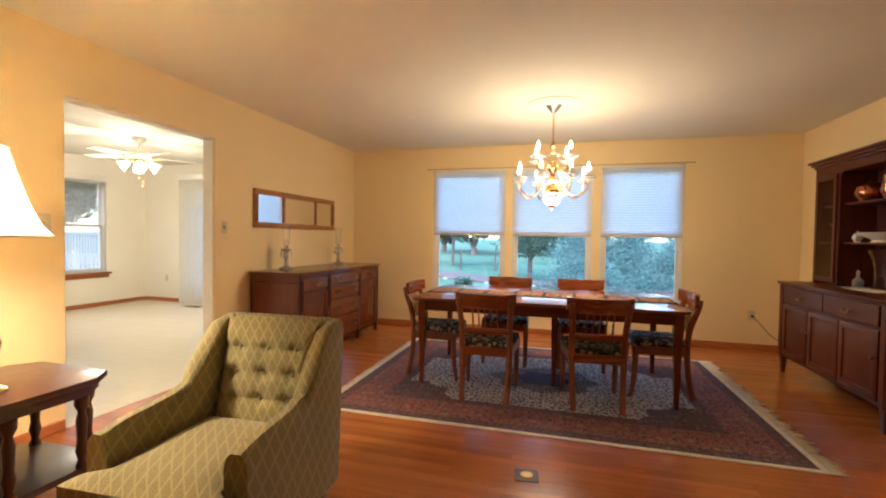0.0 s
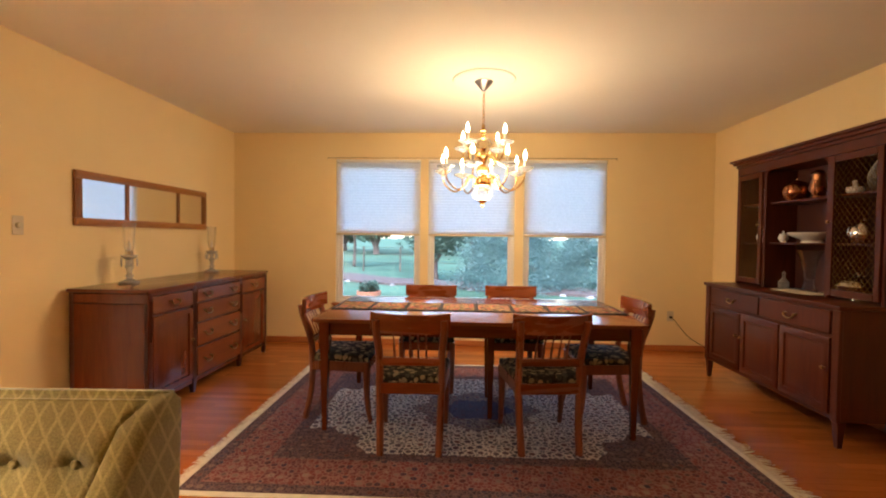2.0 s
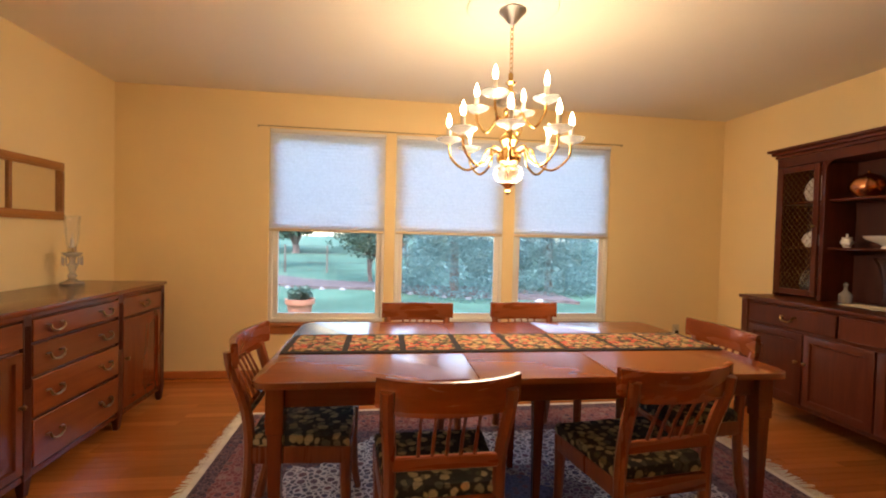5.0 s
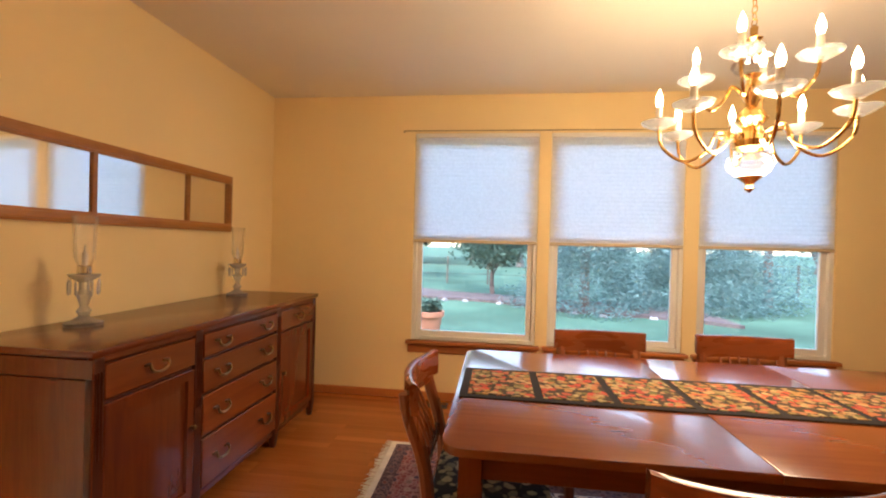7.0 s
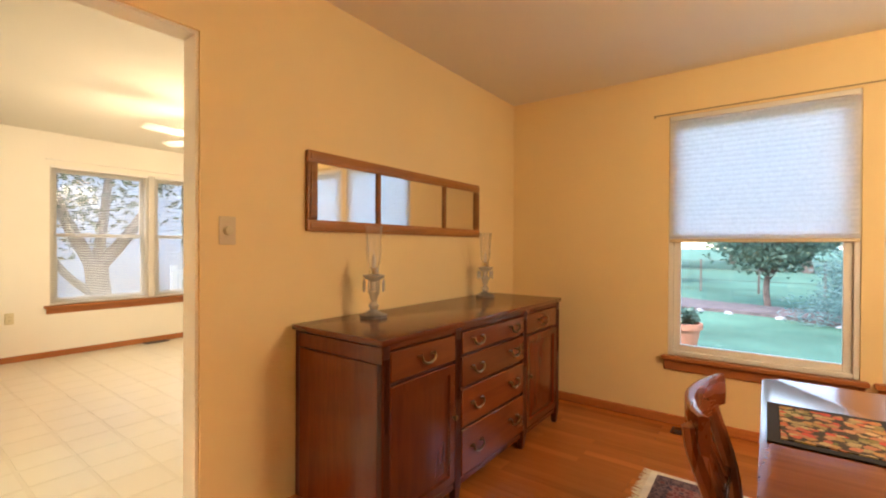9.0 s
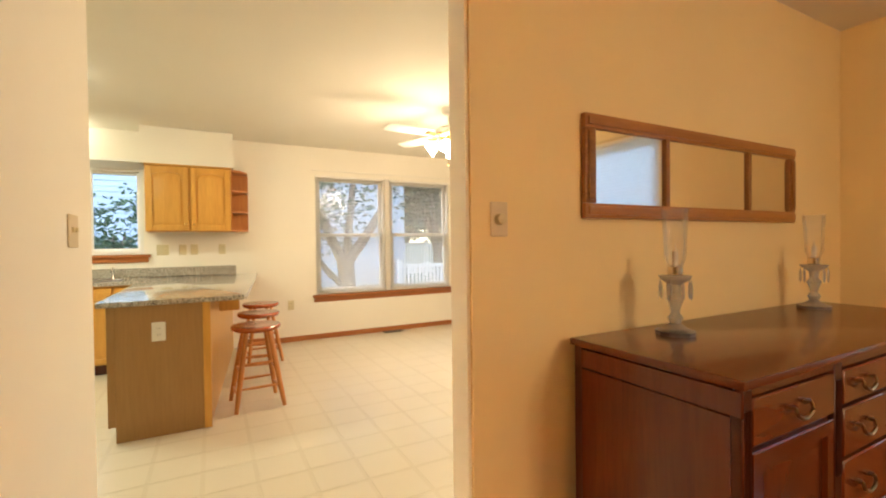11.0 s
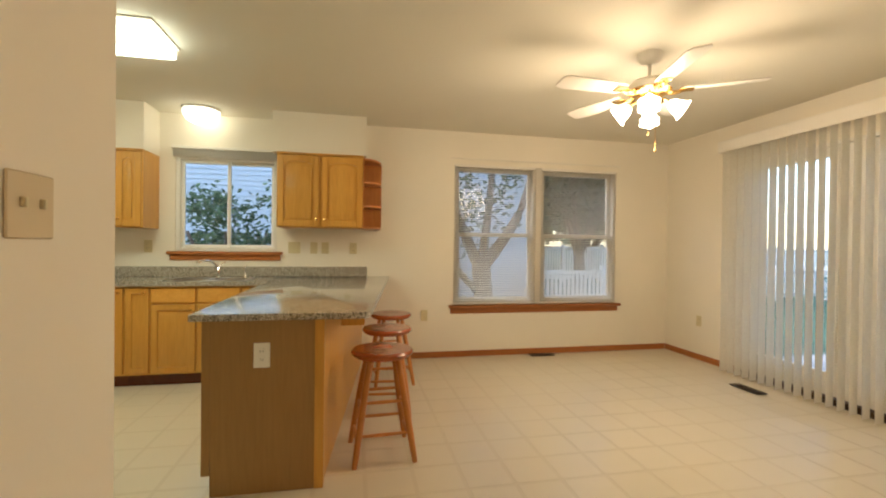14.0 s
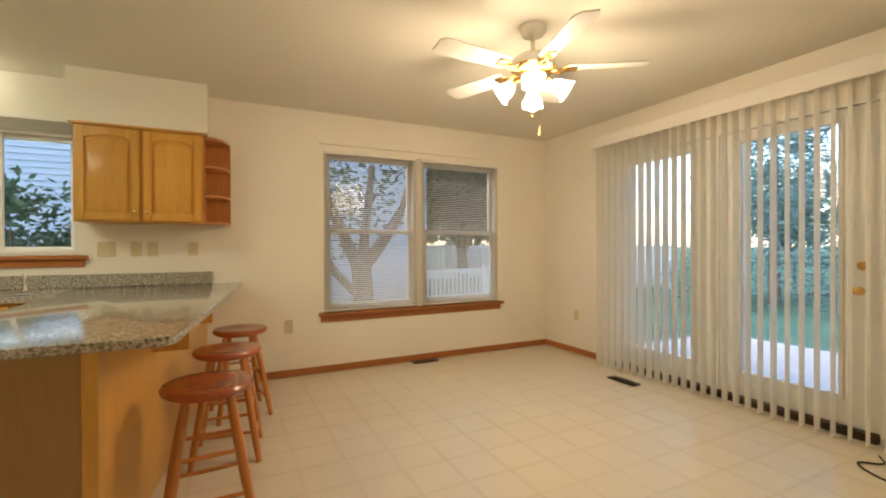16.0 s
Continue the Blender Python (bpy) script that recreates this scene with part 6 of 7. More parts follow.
def wall_cabinet(at, rz, w, d, z0, z1, doors, label, handle_side=None):
    c = thing("wall_cabinet", (at[0], at[1], 0), rz, label, "cabinet", "kitchen wall cabinets")
    bm = B()
    bx(bm, 0, -d, z0, w, 0, z1, 0.002)
    part("body", bm, MAPLE, c)
    bm = B()
    bx(bm, -0.004, -d - 0.024, z1, w + 0.004, 0, z1 + 0.018, 0.004)
    part("top_moulding", bm, MAPLEX, c)
    n = doors
    for i in range(n):
        a, b = w * i / n + 0.012, w * (i + 1) / n - 0.012
        bm = B()
        arch_front(bm, a, z0 + 0.012, b, z1 - 0.012, -d, -d - 0.02, 0.05)
        dr = part("door", bm, MAPLE, c)
        left = (i % 2 == 1) if n > 1 else handle_side
        hxp = a + 0.025 if left else b - 0.025
        knob(dr, hxp, -d - 0.02, z0 + 0.075, 0.012, BRASS)
    return c


# local x of cabinets on the west wall runs towards +y (rz 90: front faces +x)
wall_cabinet((WX, 1.80), 90, 0.79, 0.32, 1.36, 2.04, 2, "honey maple wall cabinet with two arched doors")
wall_cabinet((WX, 0.47), 90, 0.22, 0.32, 1.33, 2.0, 1, "narrow honey maple wall cabinet beside the window", True)
dx, dy = -6.98 + 7.30, 0.12 - 0.46
c = thing("corner_wall_cabinet", (-7.14, 0.29, 0), math.degrees(math.atan2(-dy, -dx)) , "honey maple diagonal corner wall cabinet", "cabinet", "kitchen wall cabinets")
w = math.hypot(dx, dy) / 2
bm = B()
bx(bm, -w, 0.0, 1.33, w, 0.2, 2.0, 0.002)
part("body", bm, MAPLE, c)
bm = B()
arch_front(bm, -w + 0.012, 1.342, w - 0.012, 1.988, 0.0, -0.02, 0.05)
dr = part("door", bm, MAPLE, c)
knob(dr, -w + 0.04, -0.02, 1.41, 0.012, BRASS)
bm = B()
bx(bm, -w, -0.024, 2.0, w, 0.2, 2.018, 0.004)
part("top_moulding", bm, MAPLEX, c)
for x in (-6.02, -5.4):
    wall_cabinet((x, YL), 180, 0.6 if x < -5.5 else 0.55, 0.32, 1.33, 2.0, 2, "honey maple wall cabinet on the far kitchen wall")
# rounded open end shelf
es = thing("corner_shelf", (WX, 2.592, 0), 0, "open quarter-round maple end shelf beside the wall cabinet", "shelf")
for z in (1.36, 1.57, 1.80, 2.022):
    bm = B()
    prism(bm, [(0, 0), (0.31, 0)] + [(0.31 * math.cos(a), 0.19 * math.sin(a)) for a in (math.pi / 2 * i / 8 for i in range(1, 9))], z, z + 0.018, 0.003)
    part("shelf_board", bm, STOOLW, es)
bm = B()
bx(bm, 0.0, 0.0, 1.378, 0.012, 0.19, 2.022)
part("back_board", bm, STOOLW, es)
bm = B()
bx(bm, 0.012, 0.0, 1.378, 0.31, 0.01, 2.022)
part("side_board", bm, STOOLW, es)

CZ = 0.875


def base_cabinet(at, rz, w, fronts, label, d=0.58):
    c = thing("base_cabinet", (at[0], at[1], 0), rz, label, "cabinet", "kitchen base cabinets")
    bm = B()
    bx(bm, 0, -d, 0.1, w, 0, CZ - 0.036)
    part("body", bm, MAPLE, c, smooth=False)
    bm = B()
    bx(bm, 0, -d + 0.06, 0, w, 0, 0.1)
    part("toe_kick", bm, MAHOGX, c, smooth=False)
    n = len(fronts)
    for i, kind in enumerate(fronts):
        a, b = w * i / n + 0.008, w * (i + 1) / n - 0.008
        top = CZ - 0.05
        if kind == "dd":
            bm = B()
            bx(bm, a, -d - 0.02, 0.70, b, -d, top, 0.005)
            part("drawer_front", bm, MAPLEX, c)
            top = 0.685
        bm = B()
        panel_front(bm, a, 0.115, b, top, -d, -d - 0.02, 0.05)
        dr = part("door", bm, MAPLE, c)
        knob(dr, b - 0.025 if i % 2 == 0 else a + 0.025, -d - 0.02, top - 0.04, 0.012, BRASS)
    return c


base_cabinet((WX, 0.46), 90, 0.21, ["d"], "narrow honey maple base cabinet")
base_cabinet((WX, 0.672), 90, 0.19, ["d"], "narrow honey maple base cabinet")
base_cabinet((WX, 0.864), 90, 0.70, ["dd", "dd"], "honey maple sink base cabinet")
base_cabinet((WX, 1.566), 90, 0.30, ["dd"], "honey maple base cabinet beside the peninsula")
base_cabinet((-5.5, YL), 180, 1.2, ["dd", "dd", "dd"], "honey maple base cabinets along the far wall")
c = thing("corner_base_cabinet", (-6.86, 0.305, 0), 136, "honey maple diagonal corner base cabinet", "cabinet", "kitchen base cabinets")
bm = B()
bx(bm, -0.235, 0.0, 0.1, 0.235, 0.35, CZ - 0.036)
part("body", bm, MAPLE, c, smooth=False)
bm = B()
panel_front(bm, -0.2, 0.115, 0.2, CZ - 0.05, 0.0, -0.02, 0.05)
dr = part("door", bm, MAPLE, c)
knob(dr, -0.17, -0.02, CZ - 0.09, 0.012, BRASS)
# countertops
ct = thing("kitchen_worktop", (0, 0, 0), 0, "speckled beige stone-look worktop with a low upstand", "worktop")
bm = B()
S0, S1 = (-7.38, 0.95), (-7.10, 1.58)
front = -7.0
for q in ((WX, 0.45, S0[0], 1.79), (S1[0] + 0.0, 0.45, front, 1.79), (S0[0], 0.45, S1[0], S0[1]), (S0[0], S1[1], S1[0], 1.79)):
    bx(bm, q[0], q[1], CZ - 0.034, q[2], q[3], CZ)
prism(bm, [(WX, 0.45), (front, 0.45), (-6.72, 0.17), (-4.3, 0.17), (-4.3, YL), (WX, YL)], CZ - 0.034, CZ)
part("slab", bm, GRANITE, ct, smooth=False)
bm = B()
bx(bm, WX, YL + 0.02, CZ, WX + 0.02, 2.64, CZ + 0.10, 0.004)
bx(bm, WX + 0.02, YL, CZ, -4.3, YL + 0.02, CZ + 0.10, 0.004)
part("upstand", bm, GRANITE, ct)
pn = thing("peninsula", (0, 0, 0), 0, "kitchen peninsula with tan end panel and stone-look overhanging top", "peninsula")
bm = B()
edge = [(-5.195, 1.775)] + [(-5.185, 2.53), (-5.195, 2.575), (-5.225, 2.60)] + [(WX, 2.87), (WX, 1.775)]
prism(bm, edge, CZ - 0.034, CZ, 0.007)
part("countertop", bm, GRANITE, pn, "speckled beige stone-look countertop")
bm = B()
bx(bm, -7.0, 1.83, 0.1, -5.265, 2.33, CZ - 0.034)
part("body", bm, MAPLE, pn, smooth=False)
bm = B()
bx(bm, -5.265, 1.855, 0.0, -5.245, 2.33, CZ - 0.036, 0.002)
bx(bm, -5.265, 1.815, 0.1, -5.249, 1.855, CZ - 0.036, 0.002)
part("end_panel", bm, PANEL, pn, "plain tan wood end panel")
bm = B()
prism(bm, [(-5.24, 2.33), (-5.24, 2.375), (-5.31, 2.375), (-5.31, 2.33)], 0.0, CZ - 0.036, 0.003)
part("corner_post", bm, MAPLE, pn)
bm = B()
prism(bm, [(-5.31, 2.345), (-5.31, 2.37), (WX, 2.60), (WX, 2.345)], 0.0, CZ - 0.036)
part("back_panel", bm, MAPLE, pn, smooth=False)
for x in (-5.95, -6.75):
    bm = B()
    y = 2.375 + (-5.33 - x) * 0.098
    prism(bm, [(x, y), (x + 0.03, y), (x + 0.03, y + 0.15), (x, y + 0.15)], CZ - 0.2, CZ - 0.036, 0.01)
    part("bracket", bm, MAPLE, pn)
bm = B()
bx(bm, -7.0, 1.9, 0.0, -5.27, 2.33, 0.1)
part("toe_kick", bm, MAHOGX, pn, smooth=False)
plate("peninsula_outlet", (-5.243, 2.085, 0.668), 90, "white double outlet on the peninsula end panel", "outlet", "outlet", 0.075, 0.12, WHITEM)
# sink and tap
sk = thing("kitchen_sink", (-7.24, 1.265, CZ), 90, "stainless steel double-bowl sink set in the worktop", "sink")
bm = B()
bx(bm, -0.335, -0.16, 0.0, 0.335, -0.125, 0.008, 0.003)
bx(bm, -0.335, 0.125, 0.0, 0.335, 0.16, 0.008, 0.003)
for x0, x1 in ((-0.335, -0.295), (-0.02, 0.02), (0.295, 0.335)):
    bx(bm, x0, -0.125, 0.0, x1, 0.125, 0.008, 0.003)
part("rim", bm, STEEL, sk)
for x0, x1 in ((-0.295, -0.02), (0.02, 0.295)):
    bm = B()
    for q in ((x0, -0.125, -0.16, x1, 0.125, -0.155), (x0, -0.125, -0.155, x0 + 0.004, 0.125, 0), (x1 - 0.004, -0.125, -0.155, x1, 0.125, 0), (x0 + 0.004, -0.125, -0.155, x1 - 0.004, -0.121, 0), (x0 + 0.004, 0.121, -0.155, x1 - 0.004, 0.125, 0)):
        bx(bm, *q)
    part("bowl", bm, STEEL, sk, smooth=False)
tp = thing("kitchen_tap", (-7.44, 1.27, CZ), 0, "chrome kitchen tap with a curved spout", "tap")
bm = B()
lathe(bm, [(0, 0), (0.028, 0), (0.028, 0.01), (0.018, 0.02), (0.016, 0.07), (0.02, 0.08), (0.012, 0.1), (0, 0.102)], 16)
part("body", bm, CHROME, tp)
bm = B()
tube(bm, curve_pts([(0, 0, 0.08), (0.03, -0.05, 0.15), (0.07, -0.12, 0.165), (0.09, -0.16, 0.14)], 5), 0.009, 8)
part("spout", bm, CHROME, tp)
bm = B()
tube(bm, [(0, 0, 0.1), (-0.01, 0.02, 0.13), (0.0, 0.05, 0.145)], 0.006, 8)
part("lever", bm, CHROME, tp)
sp = thing("side_sprayer", (-7.44, 1.50, CZ), 0, "chrome side sprayer beside the tap", "sprayer")
bm = B()
lathe(bm, [(0, 0), (0.02, 0), (0.014, 0.02), (0.011, 0.06), (0.017, 0.09), (0.012, 0.12), (0, 0.122)], 12)
part("sprayer", bm, CHROME, sp)
for y, k, w, lb in ((1.92, "switch2", 0.115, "almond double switch above the worktop"), (2.11, "switch", 0.07, "almond switch above the worktop"), (2.22, "switch", 0.07, "almond switch above the worktop"), (2.50, "outlet", 0.07, "almond outlet above the worktop"), (0.60, "outlet", 0.07, "almond outlet beside the sink window")):
    plate("wall_switch" if "switch" in k else "wall_outlet", (WX, y, 1.165), 90, lb, "switch" if "switch" in k else "outlet", k, w)
plate("wall_outlet", (WX, 3.25, 0.455), 90, "almond outlet low on the kitchen wall", "outlet", "outlet")
plate("wall_outlet", (-7.1, YP, 0.42), 0, "almond outlet low beside the patio doors", "outlet", "outlet")


def stool(at, rz):
    s = thing("bar_stool", (at[0], at[1], 0), rz, "round wooden bar stool with a red-brown seat at the peninsula", "stool", "stools at the peninsula")
    Z = 0.605
    bm = B()
    lathe(bm, [(0, Z - 0.04), (0.16, Z - 0.04), (0.175, Z - 0.028), (0.179, Z - 0.014), (0.171, Z - 0.002), (0.13, Z), (0.06, Z - 0.006), (0, Z - 0.008)], 36)
    part("seat", bm, STOOLSEAT, s, "glossy red-brown round seat")
    feet = []
    for i in range(4):
        a = radians(45 + 90 * i)
        ca, sa = math.cos(a), math.sin(a)
        q0, q1 = Vector((0.11 * ca, 0.11 * sa, Z - 0.035)), Vector((0.235 * ca, 0.235 * sa, 0))
        feet.append((q0, q1))
        bm = B()
        tube(bm, [q0, q0.lerp(q1, 0.3), q0.lerp(q1, 0.6), q0.lerp(q1, 0.9), q1], [0.015, 0.0185, 0.0195, 0.017, 0.014], 10)
        part("leg", bm, STOOLW, s)
    for i in range(4):
        for f in ((0.42, 0.72) if i % 2 else (0.52, 0.80)):
            p, q = feet[i][0].lerp(feet[i][1], f), feet[(i + 1) % 4][0].lerp(feet[(i + 1) % 4][1], f)
            bm = B()
            tube(bm, [p, p.lerp(q, 0.5), q], [0.008, 0.0105, 0.008], 8)
            part("rung", bm, STOOLW, s)
    return s


st = stool((-5.57, 2.68), 4)
copy_thing(st, pose(-6.225, 2.755, 0, 0, 0, -5))
copy_thing(st, pose(-6.875, 2.835, 0, 0, 0, 9))


def ceiling_fan():
    f = thing("ceiling_fan", (-5.49, 4.345, H), 0, "white five-blade ceiling fan with brass trim and four lit tulip lamps", "ceiling fan")
    bm = B()
    lathe(bm, [(0, 0), (0.075, 0), (0.075, -0.02), (0.06, -0.05), (0.02, -0.07), (0, -0.07)], 28)
    part("canopy", bm, WHITEM, f)
    bm = B()
    tube(bm, [(0, 0, -0.06), (0, 0, -0.17)], 0.011, 10)
    part("downrod", bm, WHITEM, f)
    bm = B()
    lathe(bm, [(0, -0.15), (0.04, -0.152), (0.1, -0.175), (0.125, -0.2), (0.125, -0.235), (0.0, -0.24)], 32)
    part("motor_housing", bm, WHITEM, f)
    bm = B()
    lathe(bm, [(0.124, -0.232), (0.13, -0.24), (0.11, -0.262), (0.07, -0.272), (0, -0.272)], 32)
    part("brass_ring", bm, BRASS, f, "polished brass ring")
    bm = B()
    lathe(bm, [(0, -0.27), (0.05, -0.27), (0.055, -0.3), (0.045, -0.33), (0.02, -0.345), (0, -0.347)], 24)
    part("light_fitter", bm, BRASS, f)
    for i in range(5):
        a = 57 + 72 * i
        bm = B()
        tube(bm, curve_pts([(0.09, 0, -0.255), (0.14, 0.02, -0.262), (0.2, 0, -0.25)], 4), 0.008, 6)
        tube(bm, curve_pts([(0.09, 0, -0.255), (0.14, -0.02, -0.262), (0.2, 0, -0.25)], 4), 0.008, 6)
        bx(bm, 0.17, -0.035, -0.252, 0.25, 0.035, -0.246, 0.002)
        bm.transform(pose(0, 0, 0, 0, 0, a))
        ir = part("blade_iron", bm, BRASS, f, "brass blade bracket")
        bm = B()
        poly = [(0.19, -0.05), (0.22, -0.058), (0.60, -0.068), (0.635, -0.045), (0.635, 0.045), (0.60, 0.068), (0.22, 0.058), (0.19, 0.05)]
        prism(bm, poly, -0.004, 0.004, 0.002)
        bm.transform(pose(0, 0, 0, 0, 0, a) @ pose(0, 0, -0.24, 11, 0, 0))
        part("blade", bm, WHITEM, f)
    for i in range(4):
        a = radians(53 + 90 * i)
        ca, sa = math.cos(a), math.sin(a)
        bm = B()
        tube(bm, curve_pts([(0.04 * ca, 0.04 * sa, -0.31), (0.085 * ca, 0.085 * sa, -0.3), (0.115 * ca, 0.115 * sa, -0.325)], 4), 0.007, 7)
        ar = part("lamp_arm", bm, BRASS, f)
        bm = B()
        n = 24
        rows = []
        for r, z in ((0.018, 0.0), (0.034, 0.02), (0.045, 0.05), (0.05, 0.075), (0.064, 0.1)):
            rows.append([bm.verts.new((r * (1 + (0.1 * math.cos(6 * t) if z > 0.08 else 0)) * math.cos(t), r * (1 + (0.1 * math.cos(6 * t) if z > 0.08 else 0)) * math.sin(t), z)) for t in (2 * math.pi * k / n for k in range(n))])
        for p, q in zip(rows, rows[1:]):
            for k in range(n):
                bm.faces.new((p[k], p[(k + 1) % n], q[(k + 1) % n], q[k]))
        bm.faces.new(rows[0])
        bm.transform(pose(0.112 * ca, 0.112 * sa, -0.325, 0, 0, math.degrees(a)) @ pose(0, 0, 0, 0, 125, 0))
        sh = part("tulip_shade", bm, TULIP, ar, "lit frosted tulip glass shade")
        sh.visible_shadow = False
    for x, y, z in ((0.02, 0.03, -0.60), (0.03, -0.03, -0.50)):
        bm = B()
        tube(bm, [(x, y, -0.33), (x, y, z)], 0.0018, 5)
        lathe(bm, [(0, 0.0), (0.006, -0.004), (0.007, -0.02), (0, -0.03)], 8, (x, y, z))
        part("pull_chain", bm, BRASS, f)


ceiling_fan()
fl = thing("fluorescent_light", (-5.90, 0.79, H), 0, "long white fluorescent ceiling light, lit", "ceiling light")
bm = B()
bx(bm, -0.2, -0.62, -0.012, 0.2, 0.62, 0, 0.003)
part("pan", bm, WHITEM, fl)
bm = B()
bx(bm, -0.19, -0.61, -0.085, 0.19, 0.61, -0.012, 0.03, 4)
part("diffuser", bm, DIFF, fl, "glowing acrylic diffuser").visible_shadow = False
dm = thing("dome_light", (-7.44, 1.11, H), 0, "round glass ceiling dome light above the sink, lit", "ceiling light")
bm = B()
lathe(bm, [(0, 0), (0.165, 0), (0.165, -0.015), (0.15, -0.02)], 32)
part("ring", bm, WHITEM, dm)
bm = B()
lathe(bm, [(0.155, -0.016), (0.155, -0.05), (0.13, -0.10), (0.07, -0.13), (0, -0.136)], 32)
part("dome", bm, DOME, dm, "glowing glass dome").visible_shadow = False


def mini_blind(y0, y1, z0, z1, label, x=None):
    b = thing("mini_blind", (WX - 0.006, (y0 + y1) / 2, z1), 0, label, "window blind", "blinds in the kitchen windows")
    w = (y1 - y0) / 2 - 0.006
    bm = B()
    bx(bm, -0.02, -w, -0.028, 0.012, w, -0.002, 0.002)
    part("head_rail", bm, WHITEM, b)
    bm = B()
    z = -0.04
    while z > z0 - z1 + 0.03:
        v = [bm.verts.new(p) for p in ((-0.012, -w, z + 0.005), (-0.012, w, z + 0.005), (0.0, w, z + 0.0022), (0.0, -w, z + 0.0022), (0.011, w, z - 0.005), (0.011, -w, z - 0.005))]
        bm.faces.new((v[0], v[1], v[2], v[3]))
        bm.faces.new((v[3], v[2], v[4], v[5]))
        z -= 0.0195
    tagged(part("slat", bm, SLAT, b, "thin white slats"), kind="stuff")
    bm = B()
    bx(bm, -0.012, -w, z0 - z1 + 0.008, 0.012, w, z0 - z1 + 0.022, 0.003)
    part("bottom_rail", bm, WHITEM, b)
    bm = B()
    for k in (-0.7, 0.7):
        tube(bm, [(0.012, k * w, -0.02), (0.012, k * w, z0 - z1 + 0.02)], 0.0009, 4)
    part("ladder_cord", bm, WHITEM, b)
    return b


mini_blind(KWIN[0], mid - 0.03, KWIN[2], KWIN[3], "white mini blind lowered with open slats")
mini_blind(mid + 0.03, KWIN[1], KWIN[2], KWIN[3], "white mini blind lowered with open slats")
rb = thing("raised_blind", (WX + 0.02, sm, SWIN[3] + 0.06), 0, "white mini blind drawn up above the sink window", "window blind")
bm = B()
bx(bm, -0.018, -0.49, 0.0, 0.02, 0.49, 0.028, 0.003)
part("head_rail", bm, WHITEM, rb)
for k in range(6):
    bm = B()
    bx(bm, -0.012, -0.48, -0.012 - 0.012 * k, 0.014, 0.48, -0.005 - 0.012 * k, 0.002)
    part("slat", bm, SLAT, rb)
kr = thing("curtain_rod", (WX + 0.03, mid, 2.145), 0, "thin white curtain rod above the twin window", "curtain rod")
bm = B()
tube(bm, [(-0.03, -1.0, 0), (0, -1.0, 0), (0, 1.0, 0), (-0.03, 1.0, 0)], 0.007, 8, 0.7)
part("rod", bm, WHITEM, kr)


def vertical_blind():
    v = thing("vertical_blind", (-5.55, YP - 0.125, 0), 0, "cream vertical blind with open vanes before the patio doors", "window blind")
    bm = B()
    bx(bm, -1.14, -0.065, 2.14, 1.75, -0.05, 2.25, 0.003)
    bx(bm, -1.14, -0.05, 2.14, -1.125, 0.123, 2.25, 0.003)
    bx(bm, -1.125, -0.05, 2.238, 1.75, 0.123, 2.25, 0.003)
    part("valance", bm, WHITEM, v, "white valance board")
    bm = B()
    bx(bm, -1.11, -0.015, 2.195, 1.74, 0.025, 2.225, 0.003)
    part("track", bm, WHITEM, v)
    i = 0
    x = -1.10
    while x < 1.70:
        ang = 95 + rnd(-3, 3)
        bm = B()
        n = 4
        prev = None
        for k in range(n + 1):
            u = -1 + 2 * k / n
            row = [bm.verts.new((0.0445 * u, 0.005 * (1 - u * u) + t, z)) for t in (0.0,) for z in (0.012, 2.185)]
            if prev:
                bm.faces.new((prev[0], row[0], row[1], prev[1]))
            prev = row
        bm.transform(pose(x, 0.002, 0, 0, 0, ang))
        part("vane", bm, VANE, v)
        bm = B()
        bx(bm, x - 0.004, -0.002, 2.17, x + 0.004, 0.006, 2.2)
        i += 1
        part("clip", bm, WHITEM, v, smooth=False)
        x += 0.081


vertical_blind()


def floor_vent(at, rz):
    f = thing("floor_vent", (at[0], at[1], 0), rz, "dark brown metal floor register", "vent", "floor registers")
    bm = B()
    frame_bars(bm, "y", 0.0, 0.006, -0.14, 0.14, -0.055, 0.055, 0.014)
    bm.transform(Matrix.Rotation(radians(90), 4, "X"))
    bm.transform(Matrix.Translation((0, 0, 0.006)))
    part("frame", bm, BRONZE, f)
    bm = B()
    bx(bm, -0.126, -0.041, -0.001, 0.126, 0.041, 0.001)
    part("backing", bm, BLACK, f, smooth=False)
    for k in range(12):
        bm = B()
        x = -0.115 + k * 0.0209
        bx(bm, x - 0.004, -0.041, 0.001, x + 0.004, 0.041, 0.005)
        part("slat", bm, BRONZE, f, smooth=False)
    return f


fv = floor_vent((-7.535, 4.56), 90)
copy_thing(fv, pose(-6.15, 5.83, 0, 0, 0, 0))
copy_thing(fv, pose(-1.75, 5.58, 0, 0, 0, 0))
cd = thing("blind_cord", (-4.55, YP - 0.3, 0), 0, "dark cable lying on the kitchen floor by the wall", "cord")
bm = B()
tube(bm, curve_pts([(0.0, 0.1, 0.006), (0.05, 0.0, 0.006), (-0.02, -0.1, 0.006), (0.1, -0.2, 0.006), (0.3, -0.22, 0.006)], 5), 0.005, 6)
part("cable", bm, BRONZE, cd)


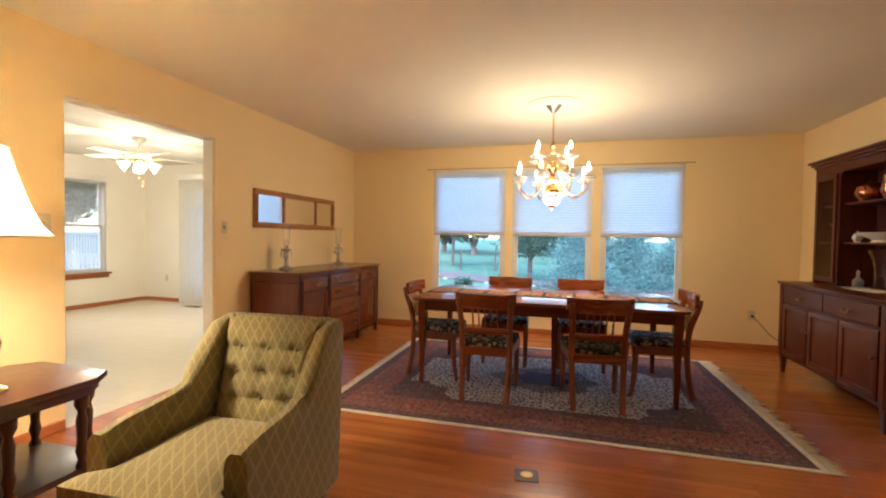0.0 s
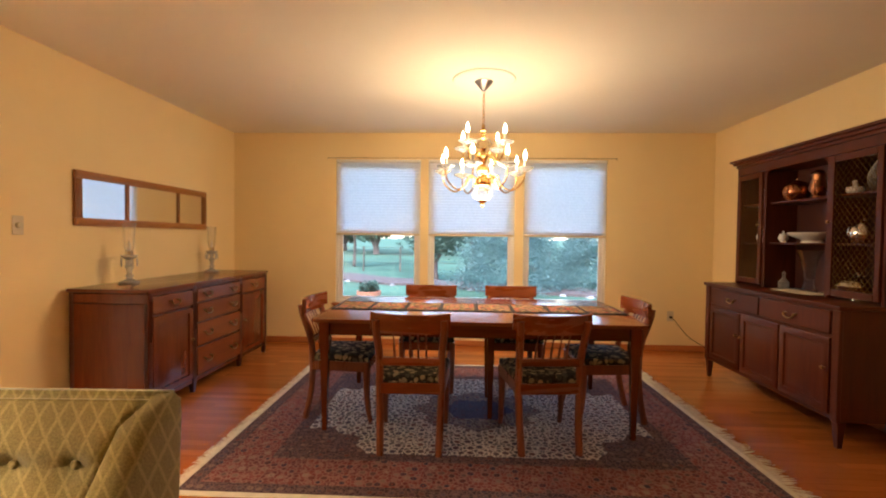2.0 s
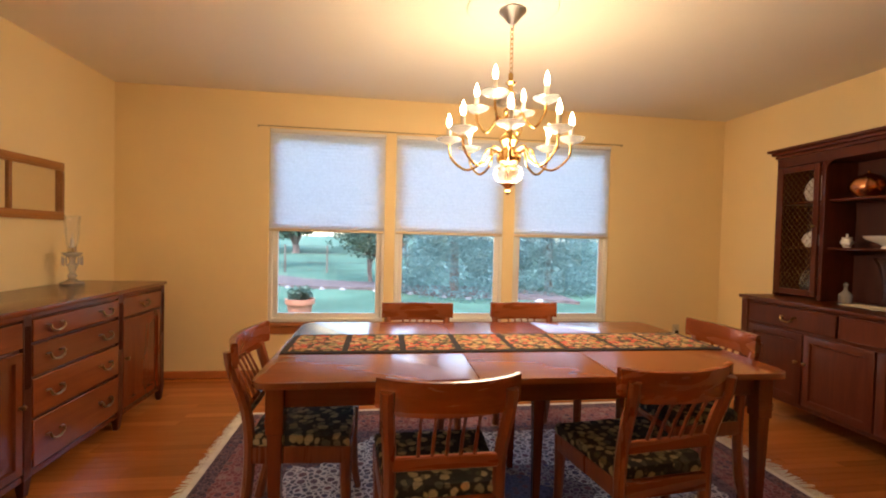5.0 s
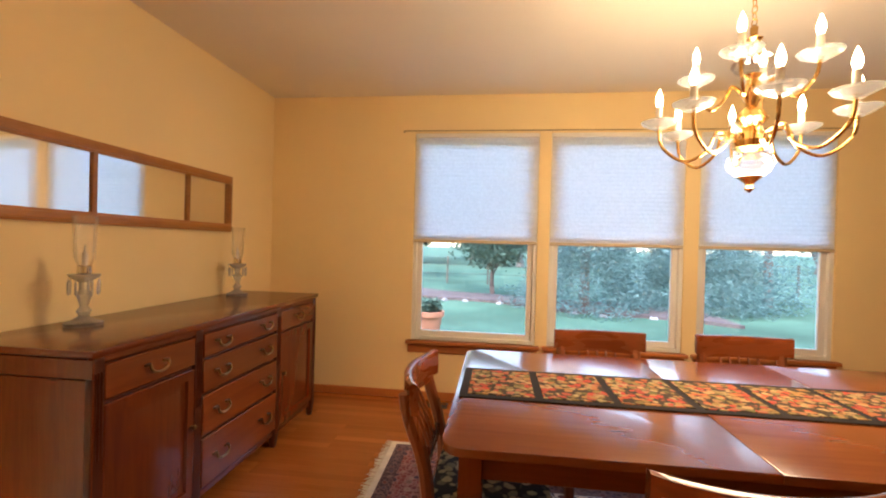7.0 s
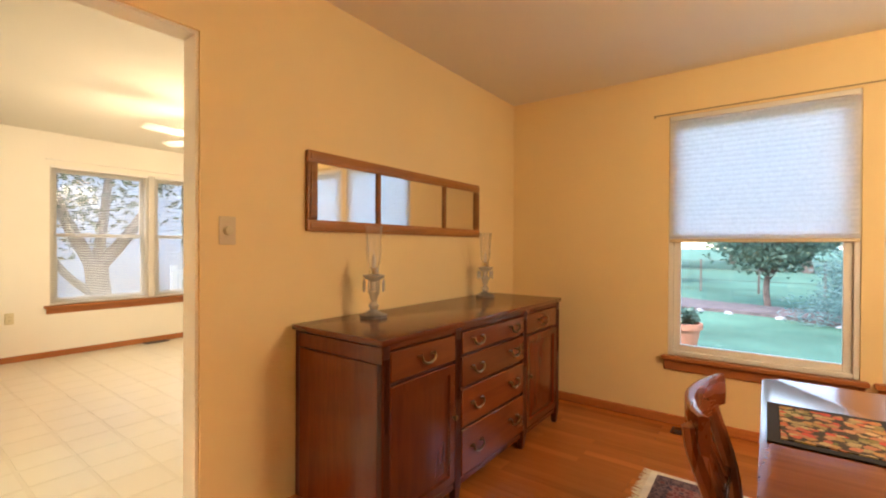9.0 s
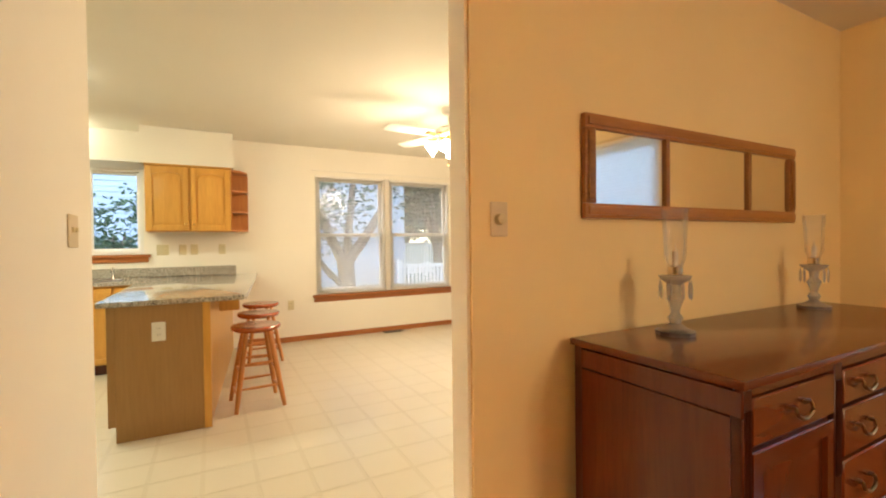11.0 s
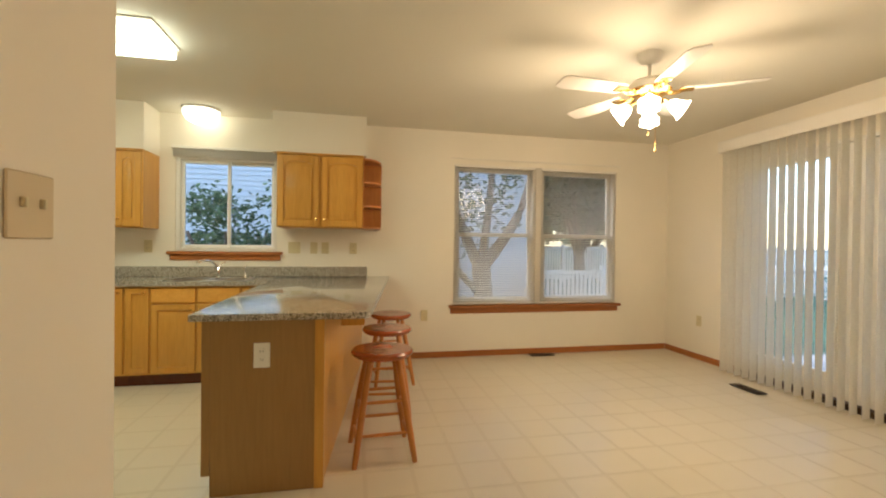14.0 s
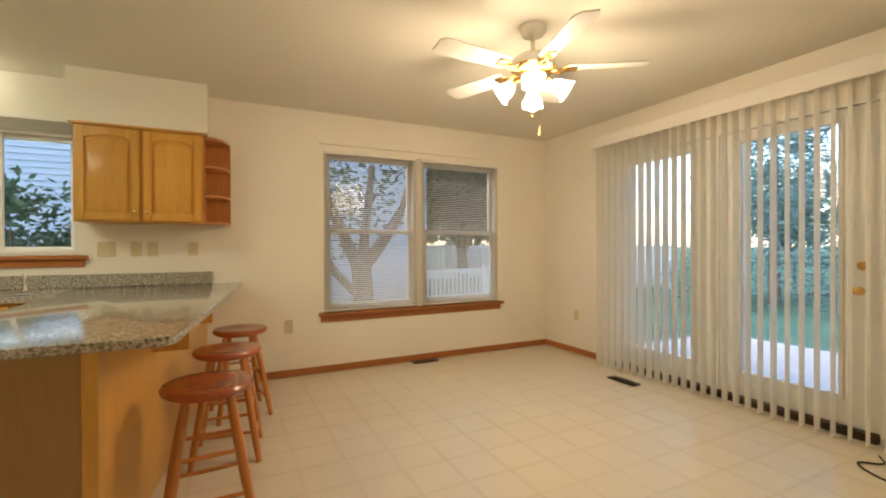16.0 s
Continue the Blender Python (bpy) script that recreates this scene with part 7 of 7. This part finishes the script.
# ---- floor pieces ----
def tile_floor():
    s, g = 0.25, 0.022
    me = bpy.data.meshes.new("vinyl_tile")
    bm = B()
    a = s - g
    prism(bm, [(0, 0), (a, 0), (a, a), (0, a)], -0.0025, 0.0)
    bm.to_mesh(me)
    bm.free()
    me.materials.append(VINYLF)
    spots = []
    y = YL + 0.04
    rest = B()
    while y < YP:
        x = WX + 0.03
        while x < XL:
            w, d = min(a, XL - 0.002 - x), min(a, YP - y)
            if w > 0.02 and d > 0.02:
                inside = x + a < XL and y + a < YP
                if inside and y > 1.75 and x > -7.5 and len(spots) < 300 and not (y < 2.2 and x < -5.5):
                    spots.append((x, y))
                elif not (x > XK - 0.2 and (y < OY0 - 0.3 or y > OY1)):
                    prism(rest, [(x, y), (x + w, y), (x + w, y + d), (x, y + d)], -0.0025, 0.0)
            x += s
        y += s
    for x, y in spots:
        ob = new("vinyl_tile", me)
        ob.parent = floor_k
        ob.location = (x, y, 0)
    tagged(part("far_tiles", rest, VINYLF, floor_k, smooth=False), kind="stuff")


def strip_floor():
    w = 0.057
    meshes = []
    for l in (0.6, 0.9, 1.2, 1.5):
        me = bpy.data.meshes.new("floor_strip")
        bm = B()
        bx(bm, 0, 0, -0.012, l - 0.0014, w - 0.0014, 0.0)
        bm.to_mesh(me)
        bm.free()
        me.materials.append(FLOORW)
        meshes.append((l, me))
    rng = random.Random(5)
    rest = B()
    count = 0
    y = YB
    while y < YW:
        x = XL
        while x < XR - 0.01:
            l, me = rng.choice(meshes)
            near = 1.0 < y < 2.75 or (y >= 2.75 and x < -1.7)
            if x + l < XR and near and count < 300:
                ob = new("floor_strip", me)
                ob.parent = floor_d
                ob.location = (x, y, 0)
                count += 1
            else:
                bx(rest, x, y, -0.012, min(x + l, XR) - 0.0014, min(y + w, YW) - 0.0014, 0.0)
            x += l
        y += w
    tagged(part("far_strips", rest, FLOORW2, floor_d, smooth=False), kind="stuff")


def strip_material():
    """The same timber with its tone changed from strip to strip within one mesh."""
    m = FLOORW.copy()
    m.name = "oak_floor_strip_joined"
    nt = m.node_tree
    g = nt.nodes.new("ShaderNodeNewGeometry")
    for l in list(nt.links):
        if l.from_node.type == "OBJECT_INFO":
            nt.links.new(g.outputs["Random Per Island"], l.to_socket)
    return m


FLOORW2 = strip_material()
tile_floor()
strip_floor()
